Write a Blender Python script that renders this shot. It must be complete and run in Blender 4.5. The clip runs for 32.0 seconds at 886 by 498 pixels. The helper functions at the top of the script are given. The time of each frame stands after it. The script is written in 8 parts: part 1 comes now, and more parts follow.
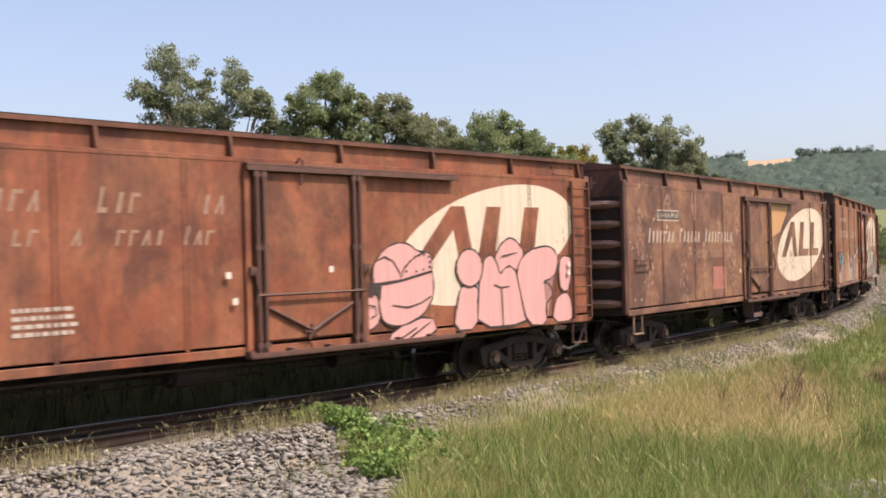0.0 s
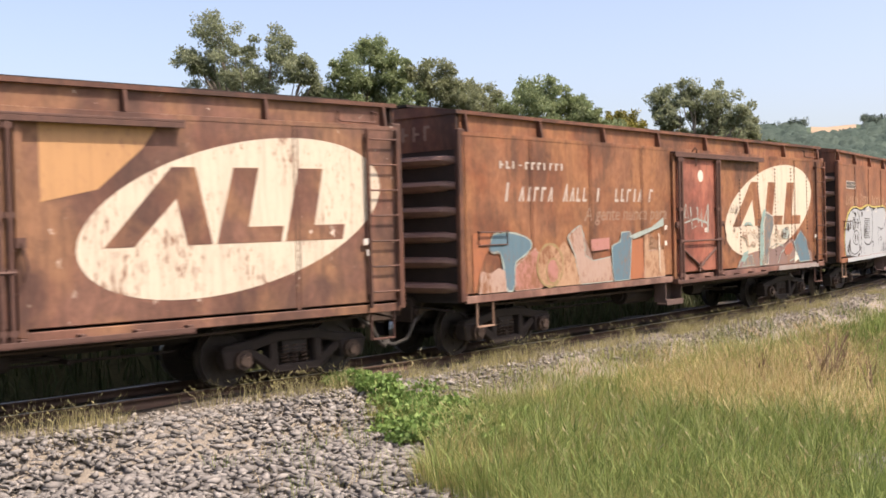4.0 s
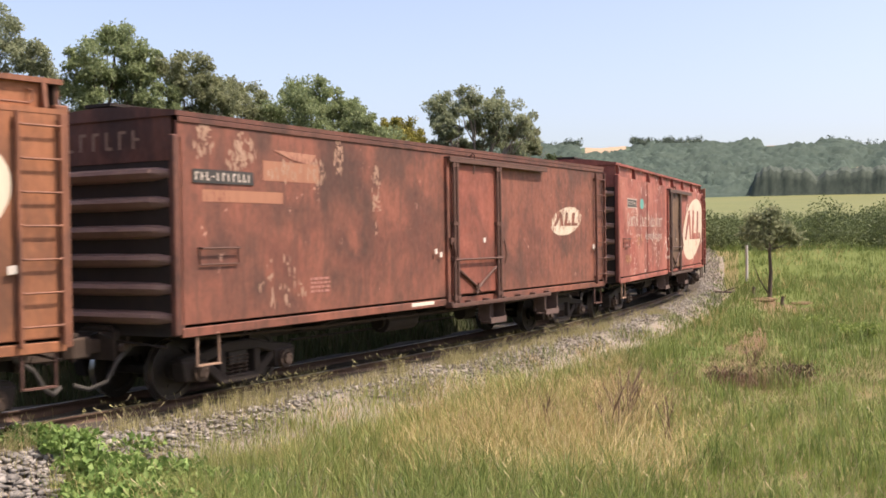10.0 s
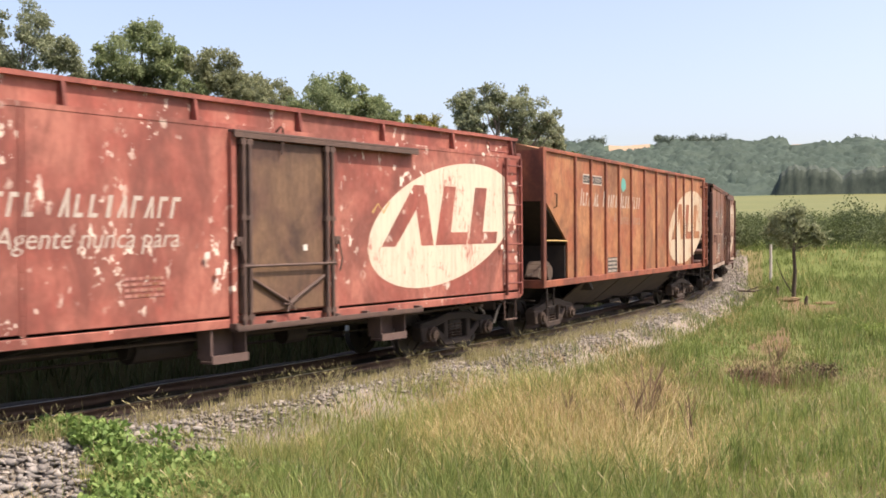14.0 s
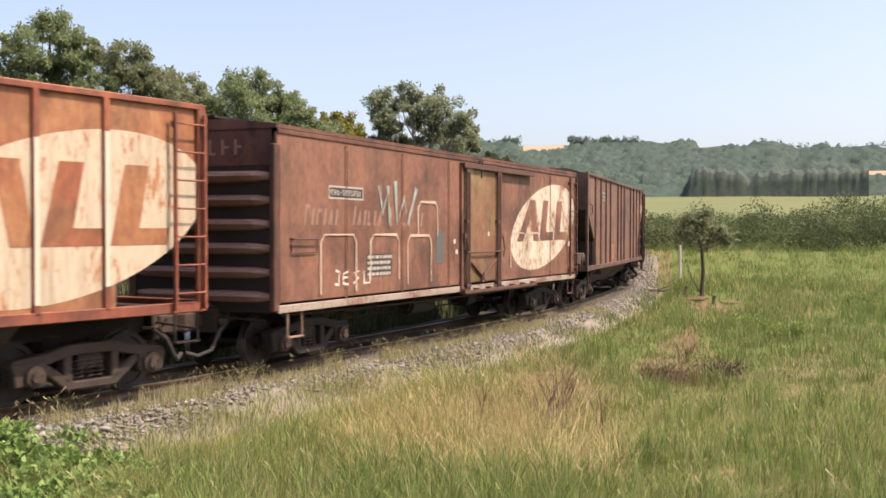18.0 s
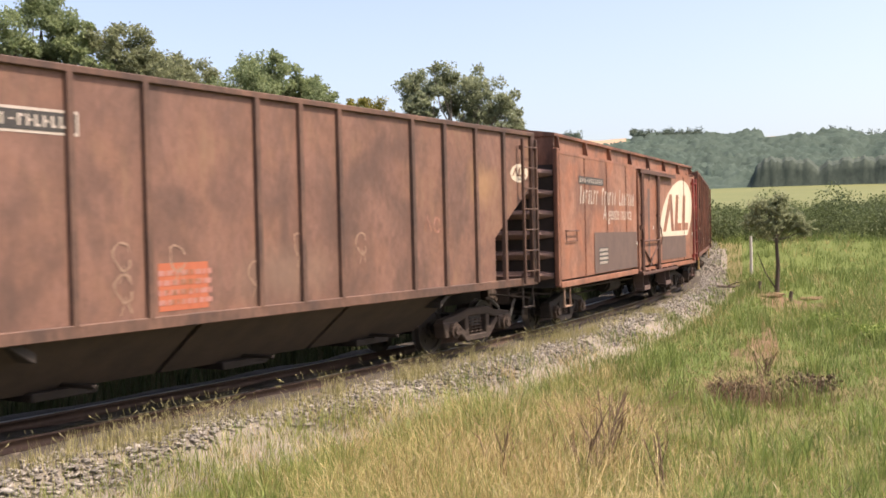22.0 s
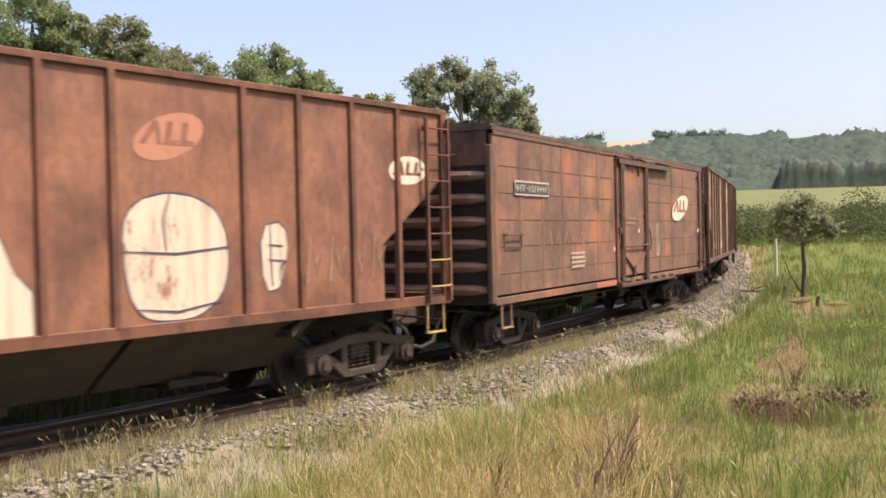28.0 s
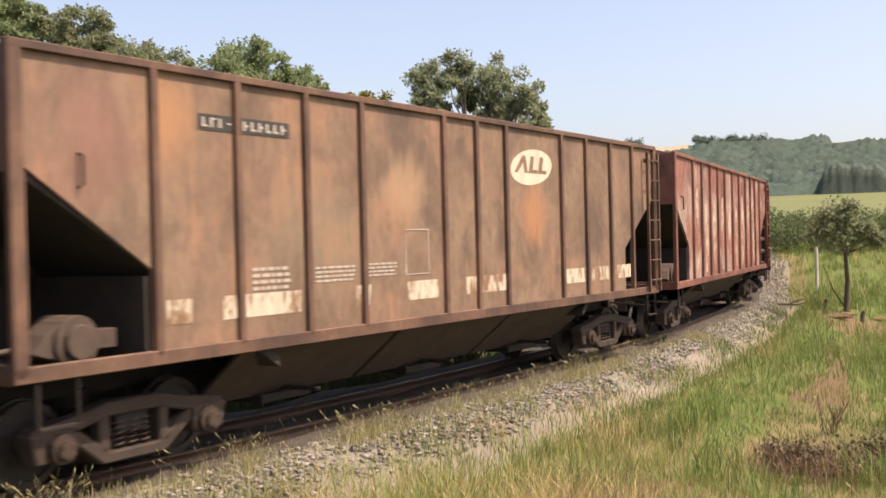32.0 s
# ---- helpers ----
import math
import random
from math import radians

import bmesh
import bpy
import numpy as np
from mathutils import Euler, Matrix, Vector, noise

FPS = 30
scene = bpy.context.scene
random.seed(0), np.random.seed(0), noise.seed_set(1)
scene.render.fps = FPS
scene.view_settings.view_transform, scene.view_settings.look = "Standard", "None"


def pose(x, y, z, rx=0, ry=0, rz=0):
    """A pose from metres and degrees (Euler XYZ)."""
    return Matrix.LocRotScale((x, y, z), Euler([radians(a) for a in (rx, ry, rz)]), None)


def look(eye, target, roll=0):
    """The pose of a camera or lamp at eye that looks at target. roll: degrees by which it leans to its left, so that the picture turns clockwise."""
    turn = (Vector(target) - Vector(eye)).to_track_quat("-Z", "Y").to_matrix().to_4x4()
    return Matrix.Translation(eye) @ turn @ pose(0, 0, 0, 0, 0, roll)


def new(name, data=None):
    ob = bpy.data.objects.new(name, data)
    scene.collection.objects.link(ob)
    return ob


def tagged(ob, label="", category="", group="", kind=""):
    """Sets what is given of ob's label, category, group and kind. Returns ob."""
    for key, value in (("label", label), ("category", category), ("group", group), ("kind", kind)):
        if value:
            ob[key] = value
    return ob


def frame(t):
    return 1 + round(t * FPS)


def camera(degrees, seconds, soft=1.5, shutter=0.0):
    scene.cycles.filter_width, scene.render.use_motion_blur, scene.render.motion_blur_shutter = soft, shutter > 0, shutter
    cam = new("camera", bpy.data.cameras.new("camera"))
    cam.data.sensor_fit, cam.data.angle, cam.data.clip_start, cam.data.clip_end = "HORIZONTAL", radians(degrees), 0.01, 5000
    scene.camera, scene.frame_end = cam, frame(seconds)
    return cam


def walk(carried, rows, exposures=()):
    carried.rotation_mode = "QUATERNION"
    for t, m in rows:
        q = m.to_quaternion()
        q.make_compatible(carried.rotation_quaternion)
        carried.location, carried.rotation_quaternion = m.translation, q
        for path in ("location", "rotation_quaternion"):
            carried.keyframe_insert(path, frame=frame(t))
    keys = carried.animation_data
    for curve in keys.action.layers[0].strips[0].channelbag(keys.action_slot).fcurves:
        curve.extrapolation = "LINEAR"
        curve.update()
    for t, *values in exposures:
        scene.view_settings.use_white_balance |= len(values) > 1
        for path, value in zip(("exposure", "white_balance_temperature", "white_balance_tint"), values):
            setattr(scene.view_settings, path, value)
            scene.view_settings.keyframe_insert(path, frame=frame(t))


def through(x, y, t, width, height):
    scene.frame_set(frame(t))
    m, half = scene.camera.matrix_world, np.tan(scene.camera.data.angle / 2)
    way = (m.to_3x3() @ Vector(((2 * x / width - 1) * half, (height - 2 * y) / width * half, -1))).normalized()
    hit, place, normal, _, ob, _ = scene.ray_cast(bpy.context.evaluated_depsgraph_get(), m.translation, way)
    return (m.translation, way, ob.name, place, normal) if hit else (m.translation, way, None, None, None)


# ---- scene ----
# Boxcar and hopper train on a curve in open country. Rail head at z = 0 beside the viewer.
PATH = [
    (0, -0.539, -3.553, 1.882, 91.599, 0.613, 8.354), (0.5, -0.531, -3.510, 1.887, 91.415, 0.580, 8.104), (1, -0.506, -3.475, 1.889, 91.198, 0.211, 8.349),
    (1.5, -0.432, -3.409, 1.878, 90.965, 0.058, 9.047), (2, -0.307, -3.312, 1.851, 90.812, 0.350, 10.762), (2.5, -0.181, -3.231, 1.818, 90.647, 0.489, 11.644),
    (4.5, -0.232, -3.293, 1.840, 89.797, 0.665, 11.184), (5, -0.279, -3.310, 1.854, 89.701, 0.981, 10.888), (5.5, -0.300, -3.114, 1.870, 89.686, 1.373, 10.199),
    (6, -0.224, -2.360, 1.874, 89.671, 1.574, 10.273), (6.5, -0.098, -1.238, 1.878, 89.556, 1.275, 10.798), (7, -0.025, -0.415, 1.889, 89.327, 1.452, 11.095),
    (7.5, -0.017, -0.185, 1.897, 89.431, 1.469, 10.033), (8, -0.030, -0.220, 1.900, 89.565, 0.923, 7.326), (8.5, -0.041, -0.245, 1.901, 89.934, 0.394, 4.059),
    (9, -0.046, -0.245, 1.901, 90.244, 0.307, 1.792), (9.5, -0.048, -0.244, 1.902, 90.491, 0.330, 0.316), (10, -0.053, -0.266, 1.902, 90.647, 0.189, 0.117),
    (10.5, -0.061, -0.304, 1.903, 90.704, -0.072, 0.068), (11, -0.067, -0.332, 1.903, 90.750, -0.160, -0.337), (11.5, -0.068, -0.340, 1.903, 90.818, -0.096, -0.844),
    (12, -0.069, -0.342, 1.903, 90.759, -0.227, -1.104), (12.5, -0.069, -0.345, 1.903, 90.722, -0.295, -0.846), (13, -0.072, -0.361, 1.903, 90.661, -0.496, -0.206),
    (13.5, -0.076, -0.381, 1.902, 90.574, -0.218, 0.707), (15.5, -0.070, -0.372, 1.902, 90.313, -0.601, 2.068), (16, -0.073, -0.382, 1.902, 90.310, -0.551, 1.757),
    (16.5, -0.077, -0.391, 1.904, 90.358, -0.829, -0.342), (17, -0.078, -0.387, 1.904, 90.419, -0.849, -1.804), (17.5, -0.079, -0.377, 1.904, 90.434, -0.648, -2.652),
    (18, -0.081, -0.379, 1.904, 90.429, -0.620, -3.169), (18.5, -0.066, -0.306, 1.903, 90.451, -0.377, -3.179), (19, 0.019, 0.077, 1.900, 90.571, 0.352, -2.943),
    (19.5, 0.198, 0.856, 1.897, 90.630, 0.850, -2.284), (20, 0.427, 1.814, 1.899, 90.650, 1.087, -1.456), (20.5, 0.616, 2.591, 1.906, 90.590, 0.917, -0.650),
    (21, 0.697, 2.920, 1.912, 90.473, 0.698, -0.225), (21.5, 0.703, 2.942, 1.914, 90.416, 0.819, -0.002), (22, 0.695, 2.916, 1.915, 90.358, 0.710, 0.180),
    (22.5, 0.690, 2.899, 1.916, 90.353, 0.700, 0.353), (23, 0.687, 2.888, 1.917, 90.384, 0.630, 0.429), (23.5, 0.688, 2.891, 1.918, 90.397, 0.581, 0.438),
    (24, 0.691, 2.904, 1.918, 90.384, 0.636, 0.531), (24.5, 0.689, 2.904, 1.917, 90.321, 0.701, 0.712), (25, 0.722, 3.039, 1.921, 90.320, 0.630, 0.859),
    (25.5, 0.826, 3.446, 1.934, 90.347, 0.644, 1.537), (26, 0.929, 3.845, 1.948, 90.224, 0.508, 2.204), (26.5, 0.968, 3.991, 1.952, 90.263, 0.624, 2.246),
    (28.5, 1.016, 4.233, 1.943, 90.513, 0.652, 1.036), (29, 1.029, 4.284, 1.943, 90.554, 0.746, 0.919), (29.5, 1.037, 4.315, 1.946, 90.597, 0.595, 0.924),
    (30, 1.041, 4.330, 1.950, 90.664, 0.363, 0.897), (30.5, 1.087, 4.503, 1.959, 90.698, 0.302, 0.874), (31, 1.249, 5.087, 1.985, 90.844, 0.743, 1.481),
    (31.5, 1.524, 5.960, 2.030, 90.881, 0.752, 2.410), (32, 1.849, 6.843, 2.078, 90.845, 0.724, 3.381),
]
cam = camera(44.05, 32.0, soft=1.65, shutter=0.3)
walk(cam, [(t, pose(x, y, z, rx, ry, rz)) for t, x, y, z, rx, ry, rz in PATH], [(0, 0.80, 7120, 20), (1, 0.72, 7120, 20), (2, 0.93, 7120, 20), (5, 0.95, 7120, 20), (7.5, 0.80, 7120, 20), (9, 0.80, 7150, 20), (10, 0.97, 7150, 20), (12, 1.02, 7150, 19.5), (19, 1.0, 7200, 19.5), (22, 1.09, 7250, 19), (24, 1.0, 7250, 19), (26, 0.79, 7250, 19), (29, 1.06, 7420, 19), (30.5, 1.0, 7330, 19), (32, 0.97, 7600, 19)])

# ---- light ----
SUN_AZ, SUN_EL = radians(106), radians(59)   # clockwise from +y
world = bpy.data.worlds.new("World")
scene.world = world
world.use_nodes = True
wn = world.node_tree
wn.nodes.clear()
sky = wn.nodes.new("ShaderNodeTexSky")
sky.sky_type, sky.sun_disc = "NISHITA", False
sky.sun_elevation, sky.sun_rotation = SUN_EL, SUN_AZ
sky.altitude, sky.air_density, sky.dust_density, sky.ozone_density = 800, 1.0, 7.0, 1.25
bg = wn.nodes.new("ShaderNodeBackground")
bg.inputs["Strength"].default_value = 0.15
wo = wn.nodes.new("ShaderNodeOutputWorld")
wn.links.new(sky.outputs[0], bg.inputs[0])
wn.links.new(bg.outputs[0], wo.inputs[0])
sun_data = bpy.data.lights.new("sun", "SUN")
sun_data.energy, sun_data.angle, sun_data.color = 3.7, radians(0.6), (1.0, 0.93, 0.82)
sun = new("sun", sun_data)
sd = Vector((math.sin(SUN_AZ) * math.cos(SUN_EL), math.cos(SUN_AZ) * math.cos(SUN_EL), math.sin(SUN_EL)))
sun.matrix_world = look(sd * 100, (0, 0, 0))

# ---- the line of the track ----
X0, Y0, PHI, KAP, DK, GR = -3.958, 12.877, 0.58637, -0.00848, -2.0e-5, 0.02392
HALF = 1.40    # half the width of a wagon


def build_line():
    du = 0.5
    us = np.arange(-330, 330 + du, du)
    k = np.where(us < -40, 0.0, np.where(us > 70, KAP - DK * -70, KAP + DK * us))
    k = np.where(us > 70, KAP, k)
    head = np.cumsum(k) * du
    head = head - np.interp(0, us, head) + PHI
    x = np.cumsum(np.sin(head)) * du
    y = np.cumsum(np.cos(head)) * du
    x += X0 - np.interp(0, us, x)
    y += Y0 - np.interp(0, us, y)
    x -= np.cos(head) * HALF
    y += np.sin(head) * HALF
    z = np.where(us > 60, GR * 60 + 12 * GR * (1 - np.exp(-(us - 60) / 12)), GR * us)
    z = np.where(us < -30, GR * -30 - 12 * GR * (1 - np.exp((us + 30) / 12)), z)
    return us, x, y, z, head


LU, LX, LY, LZ, LH = build_line()


def on_line(u, w=0.0, dz=0.0):
    """A place u along the track, w to its right, dz over the rail head."""
    x, y, z, h = (float(np.interp(u, LU, a)) for a in (LX, LY, LZ, LH))
    return Vector((x + math.cos(h) * w, y - math.sin(h) * w, z + dz))


def line_uw(x, y):
    """The nearest u on the track and the distance to its right, for arrays."""
    u = np.zeros(len(x))
    w = np.zeros(len(x))
    sel = np.arange(0, len(LU), 2)
    for a in range(0, len(x), 4000):
        b = slice(a, a + 4000)
        d = (x[b, None] - LX[None, sel]) ** 2 + (y[b, None] - LY[None, sel]) ** 2
        i = sel[d.argmin(1)]
        rx, ry = x[b] - LX[i], y[b] - LY[i]
        along = rx * np.sin(LH[i]) + ry * np.cos(LH[i])
        u[b] = LU[i] + np.clip(along, -1, 1)
        w[b] = rx * np.cos(LH[i]) - ry * np.sin(LH[i])
    return u, w


def smooth(a, b, v):
    t = np.clip((v - a) / (b - a), 0, 1)
    return t * t * (3 - 2 * t)


def wave(x, y, f, seed=0.0):
    """A cheap smooth noise of about -1 to 1."""
    return (np.sin(x * f + 1.3 * np.sin(y * f * 0.7 + seed)) + np.sin(y * f * 1.13 + seed * 2.1 + 1.7 * np.sin(x * f * 0.61 + seed))
            + np.sin((x + y) * f * 0.53 + seed * 3.7)) / 3


def ground_z(x, y):
    """The height of the ground at arrays of x, y."""
    x, y = np.asarray(x, float), np.asarray(y, float)
    u, w = line_uw(x, y)
    rail = np.interp(u, LU, LZ)
    d = np.hypot(x, y)
    az = np.degrees(np.arctan2(x, y))
    off = -0.50 + 0.42 * smooth(8, 32, u)
    right = rail + off + 0.10 * wave(x, y, 0.55, 1.0) * smooth(3.2, 6, np.abs(w)) + 0.03 * wave(x, y, 2.1, 4.0) * smooth(2.6, 4, np.abs(w))
    right = right - 0.5 * np.exp(-((w - 5.0) / 1.2) ** 2) * smooth(18, 24, u) * (1 - smooth(30, 36, u))
    bed = rail - 0.62
    right = right - 0.45 * np.exp(-((x - 5.5) / 0.9) ** 2 - ((y - 20.1) / 0.8) ** 2)
    near = np.where(np.abs(w) < 2.2, bed, right)
    near = near + (bed - near) * (1 - smooth(2.2, 3.0, np.abs(w)))
    # rise of the far meadow, field and wooded hill
    skyline = np.interp(az, [0, 5, 7.5, 9.5, 11.7, 13.5, 15.7, 16.9, 18.4, 21, 25, 33], [6.2, 6.2, 6.4, 6.38, 6.2, 6.2, 6.15, 6.25, 6.2, 5.85, 5.8, 6.0]) + 0.05 * np.sin(az * 2.9)
    far = 1.85 + np.interp(d, [50, 58, 100, 112, 330, 450, 620, 850, 1500, 4200],
                           [-0.9, 0.45, 3.4, 4.4, 18.2, 31.0, 60.0, 57.0, 30.0, 30.0]) * np.where(d > 400, skyline / 6.1, 1)
    far = far + 2.5 * wave(x, y, 0.018, 2.0) * smooth(350, 480, d) + 0.3 * wave(x, y, 0.08, 5.0) * smooth(80, 120, d)
    m = smooth(47, 60, d) * smooth(-60, 0, y)
    behind = smooth(2.1, 3.1, -w) * 1.15 + smooth(3.1, 7, -w) * 0.35
    out = near + behind * (1 - m)
    return out * (1 - m) + far * m


# ---- building helpers ----
def box(bm, x0, x1, y0, y1, z0, z1):
    v = [bm.verts.new((x, y, z)) for x in (x0, x1) for y in (y0, y1) for z in (z0, z1)]
    for f in ((0, 1, 3, 2), (4, 6, 7, 5), (0, 4, 5, 1), (2, 3, 7, 6), (0, 2, 6, 4), (1, 5, 7, 3)):
        bm.faces.new([v[i] for i in f])
    return v


def prism(bm, poly, a0, a1, axis):
    """A flat outline pushed from a0 to a1 along an axis; poly holds the other two coordinates in x, y, z order."""
    def at(p, a):
        return (a, p[0], p[1]) if axis == 0 else (p[0], a, p[1]) if axis == 1 else (p[0], p[1], a)
    lo = [bm.verts.new(at(p, a0)) for p in poly]
    hi = [bm.verts.new(at(p, a1)) for p in poly]
    n = len(poly)
    bm.faces.new(lo)
    bm.faces.new(hi[::-1])
    for i in range(n):
        bm.faces.new((lo[i], hi[i], hi[(i + 1) % n], lo[(i + 1) % n]))


def tube(bm, pts, r, n=6, closed=False):
    """A round bar along points."""
    pts = [Vector(p) for p in pts]
    rings = []
    for i, p in enumerate(pts):
        d = (pts[min(i + 1, len(pts) - 1)] - pts[max(i - 1, 0)]).normalized()
        a = d.orthogonal().normalized() if abs(d.z) > 0.95 else d.cross(Vector((0, 0, 1))).normalized()
        b = d.cross(a)
        rr = r[i] if isinstance(r, (list, tuple)) else r
        rings.append([bm.verts.new(p + (a * math.cos(q) + b * math.sin(q)) * rr) for q in (2 * math.pi * j / n for j in range(n))])
    for s, e in zip(rings, rings[1:]):
        for j in range(n):
            bm.faces.new((s[j], s[(j + 1) % n], e[(j + 1) % n], e[j]))
    bm.faces.new(rings[0][::-1])
    bm.faces.new(rings[-1])


def disc(bm, c, axis, r0, r1, a0, a1, n=20):
    """A drum (or ring, with r0 > 0) about an axis through c, from a0 to a1."""
    def at(q, r, a):
        u, v = r * math.cos(q), r * math.sin(q)
        p = (a, u, v) if axis == 0 else (u, a, v) if axis == 1 else (u, v, a)
        return bm.verts.new((c[0] + p[0], c[1] + p[1], c[2] + p[2]))
    qs = [2 * math.pi * i / n for i in range(n)]
    A, B = [at(q, r1, a0) for q in qs], [at(q, r1, a1) for q in qs]
    for i in range(n):
        bm.faces.new((A[i], B[i], B[(i + 1) % n], A[(i + 1) % n]))
    if r0 > 0:
        C, D = [at(q, r0, a0) for q in qs], [at(q, r0, a1) for q in qs]
        for i in range(n):
            j = (i + 1) % n
            bm.faces.new((C[i], C[j], D[j], D[i]))
            bm.faces.new((A[i], A[j], C[j], C[i]))
            bm.faces.new((B[i], D[i], D[j], B[j]))
    else:
        bm.faces.new(A)
        bm.faces.new(B[::-1])


def mesh_of(name, bm, mat, bevel=0.0, soft=False):
    bmesh.ops.recalc_face_normals(bm, faces=bm.faces)
    if bevel:
        es = [e for e in bm.edges if len(e.link_faces) == 2 and e.calc_face_angle(0) > 0.6]
        bmesh.ops.bevel(bm, geom=es, offset=bevel, segments=1, affect="EDGES", clamp_overlap=True)
    me = bpy.data.meshes.new(name)
    bm.to_mesh(me)
    bm.free()
    for m in mat if isinstance(mat, (list, tuple)) else [mat]:
        me.materials.append(m)
    if soft:
        me.polygons.foreach_set("use_smooth", [True] * len(me.polygons))
    return me


def part(name, bm, mat, parent, label="", bevel=0.0, soft=False):
    """ONE mesh object under a thing or a part."""
    ob = new(name, mesh_of(name, bm, mat, bevel, soft) if isinstance(bm, bmesh.types.BMesh) else bm)
    ob.parent = parent
    return tagged(ob, label)


def raw_mesh(name, verts, faces, mats, mat_index=None, soft=False):
    """A mesh from arrays; faces all of one length."""
    verts, faces = np.asarray(verts, np.float32), np.asarray(faces, np.int32)
    me = bpy.data.meshes.new(name)
    n, k = faces.shape
    me.vertices.add(len(verts))
    me.vertices.foreach_set("co", verts.ravel())
    me.loops.add(n * k)
    me.loops.foreach_set("vertex_index", faces.ravel())
    me.polygons.add(n)
    me.polygons.foreach_set("loop_start", np.arange(0, n * k, k, dtype=np.int32))
    if mat_index is not None:
        me.polygons.foreach_set("material_index", np.asarray(mat_index, np.int32))
    if soft:
        me.polygons.foreach_set("use_smooth", np.ones(n, bool))
    for m in mats:
        me.materials.append(m)
    me.update(calc_edges=True)
    me.validate()
    return me


# ---- materials ----
class Nodes:
    """Short hand for a node material."""

    def __init__(self, name, rough=0.7, metal=0.0, spec=0.4):
        self.mat = bpy.data.materials.new(name)
        self.mat.use_nodes = True
        self.t = self.mat.node_tree
        self.bsdf = self.t.nodes["Principled BSDF"]
        self.set("Roughness", rough), self.set("Metallic", metal), self.set("Specular IOR Level", spec)

    def set(self, key, v):
        if isinstance(v, bpy.types.NodeSocket):
            self.t.links.new(v, self.bsdf.inputs[key])
        else:
            self.bsdf.inputs[key].default_value = (*v, 1) if isinstance(v, tuple) and len(v) == 3 else v
        return self

    def node(self, kind):
        return self.t.nodes.new(kind)

    def feed(self, sock, v):
        if isinstance(v, bpy.types.NodeSocket):
            self.t.links.new(v, sock)
        else:
            sock.default_value = (*v, 1) if isinstance(v, tuple) and len(v) == 3 and sock.type == "RGBA" else v

    def coords(self, scale=(1, 1, 1), which="Object", shift=(0, 0, 0)):
        c, m = self.node("ShaderNodeTexCoord"), self.node("ShaderNodeMapping")
        m.inputs["Scale"].default_value = scale
        m.inputs["Location"].default_value = shift
        self.t.links.new(c.outputs[which], m.inputs[0])
        return m.outputs[0]

    def noise(self, vec, scale, detail=4.0, rough=0.55, dist=0.0):
        n = self.node("ShaderNodeTexNoise")
        self.t.links.new(vec, n.inputs["Vector"])
        n.inputs["Scale"].default_value, n.inputs["Detail"].default_value = scale, detail
        n.inputs["Roughness"].default_value, n.inputs["Distortion"].default_value = rough, dist
        return n.outputs["Fac"]

    def ramp(self, fac, stops):
        r = self.node("ShaderNodeValToRGB")
        e = r.color_ramp.elements
        while len(e) < len(stops):
            e.new(0.5)
        for el, (p, c) in zip(e, stops):
            el.position = p
            el.color = (*c, 1) if isinstance(c, tuple) else (c, c, c, 1)
        self.feed(r.inputs[0], fac)
        return r.outputs["Color"]

    def mix(self, fac, a, b, blend="MIX"):
        n = self.node("ShaderNodeMix")
        n.data_type, n.blend_type = "RGBA", blend
        self.feed(n.inputs[0], fac), self.feed(n.inputs[6], a), self.feed(n.inputs[7], b)
        return n.outputs[2]

    def math(self, op, a, b=0.0):
        n = self.node("ShaderNodeMath")
        n.operation = op
        self.feed(n.inputs[0], a), self.feed(n.inputs[1], b)
        return n.outputs[0]

    def bump(self, height, strength=0.3, distance=0.02):
        b = self.node("ShaderNodeBump")
        b.inputs["Strength"].default_value, b.inputs["Distance"].default_value = strength, distance
        self.feed(b.inputs["Height"], height)
        self.t.links.new(b.outputs[0], self.bsdf.inputs["Normal"])
        return self


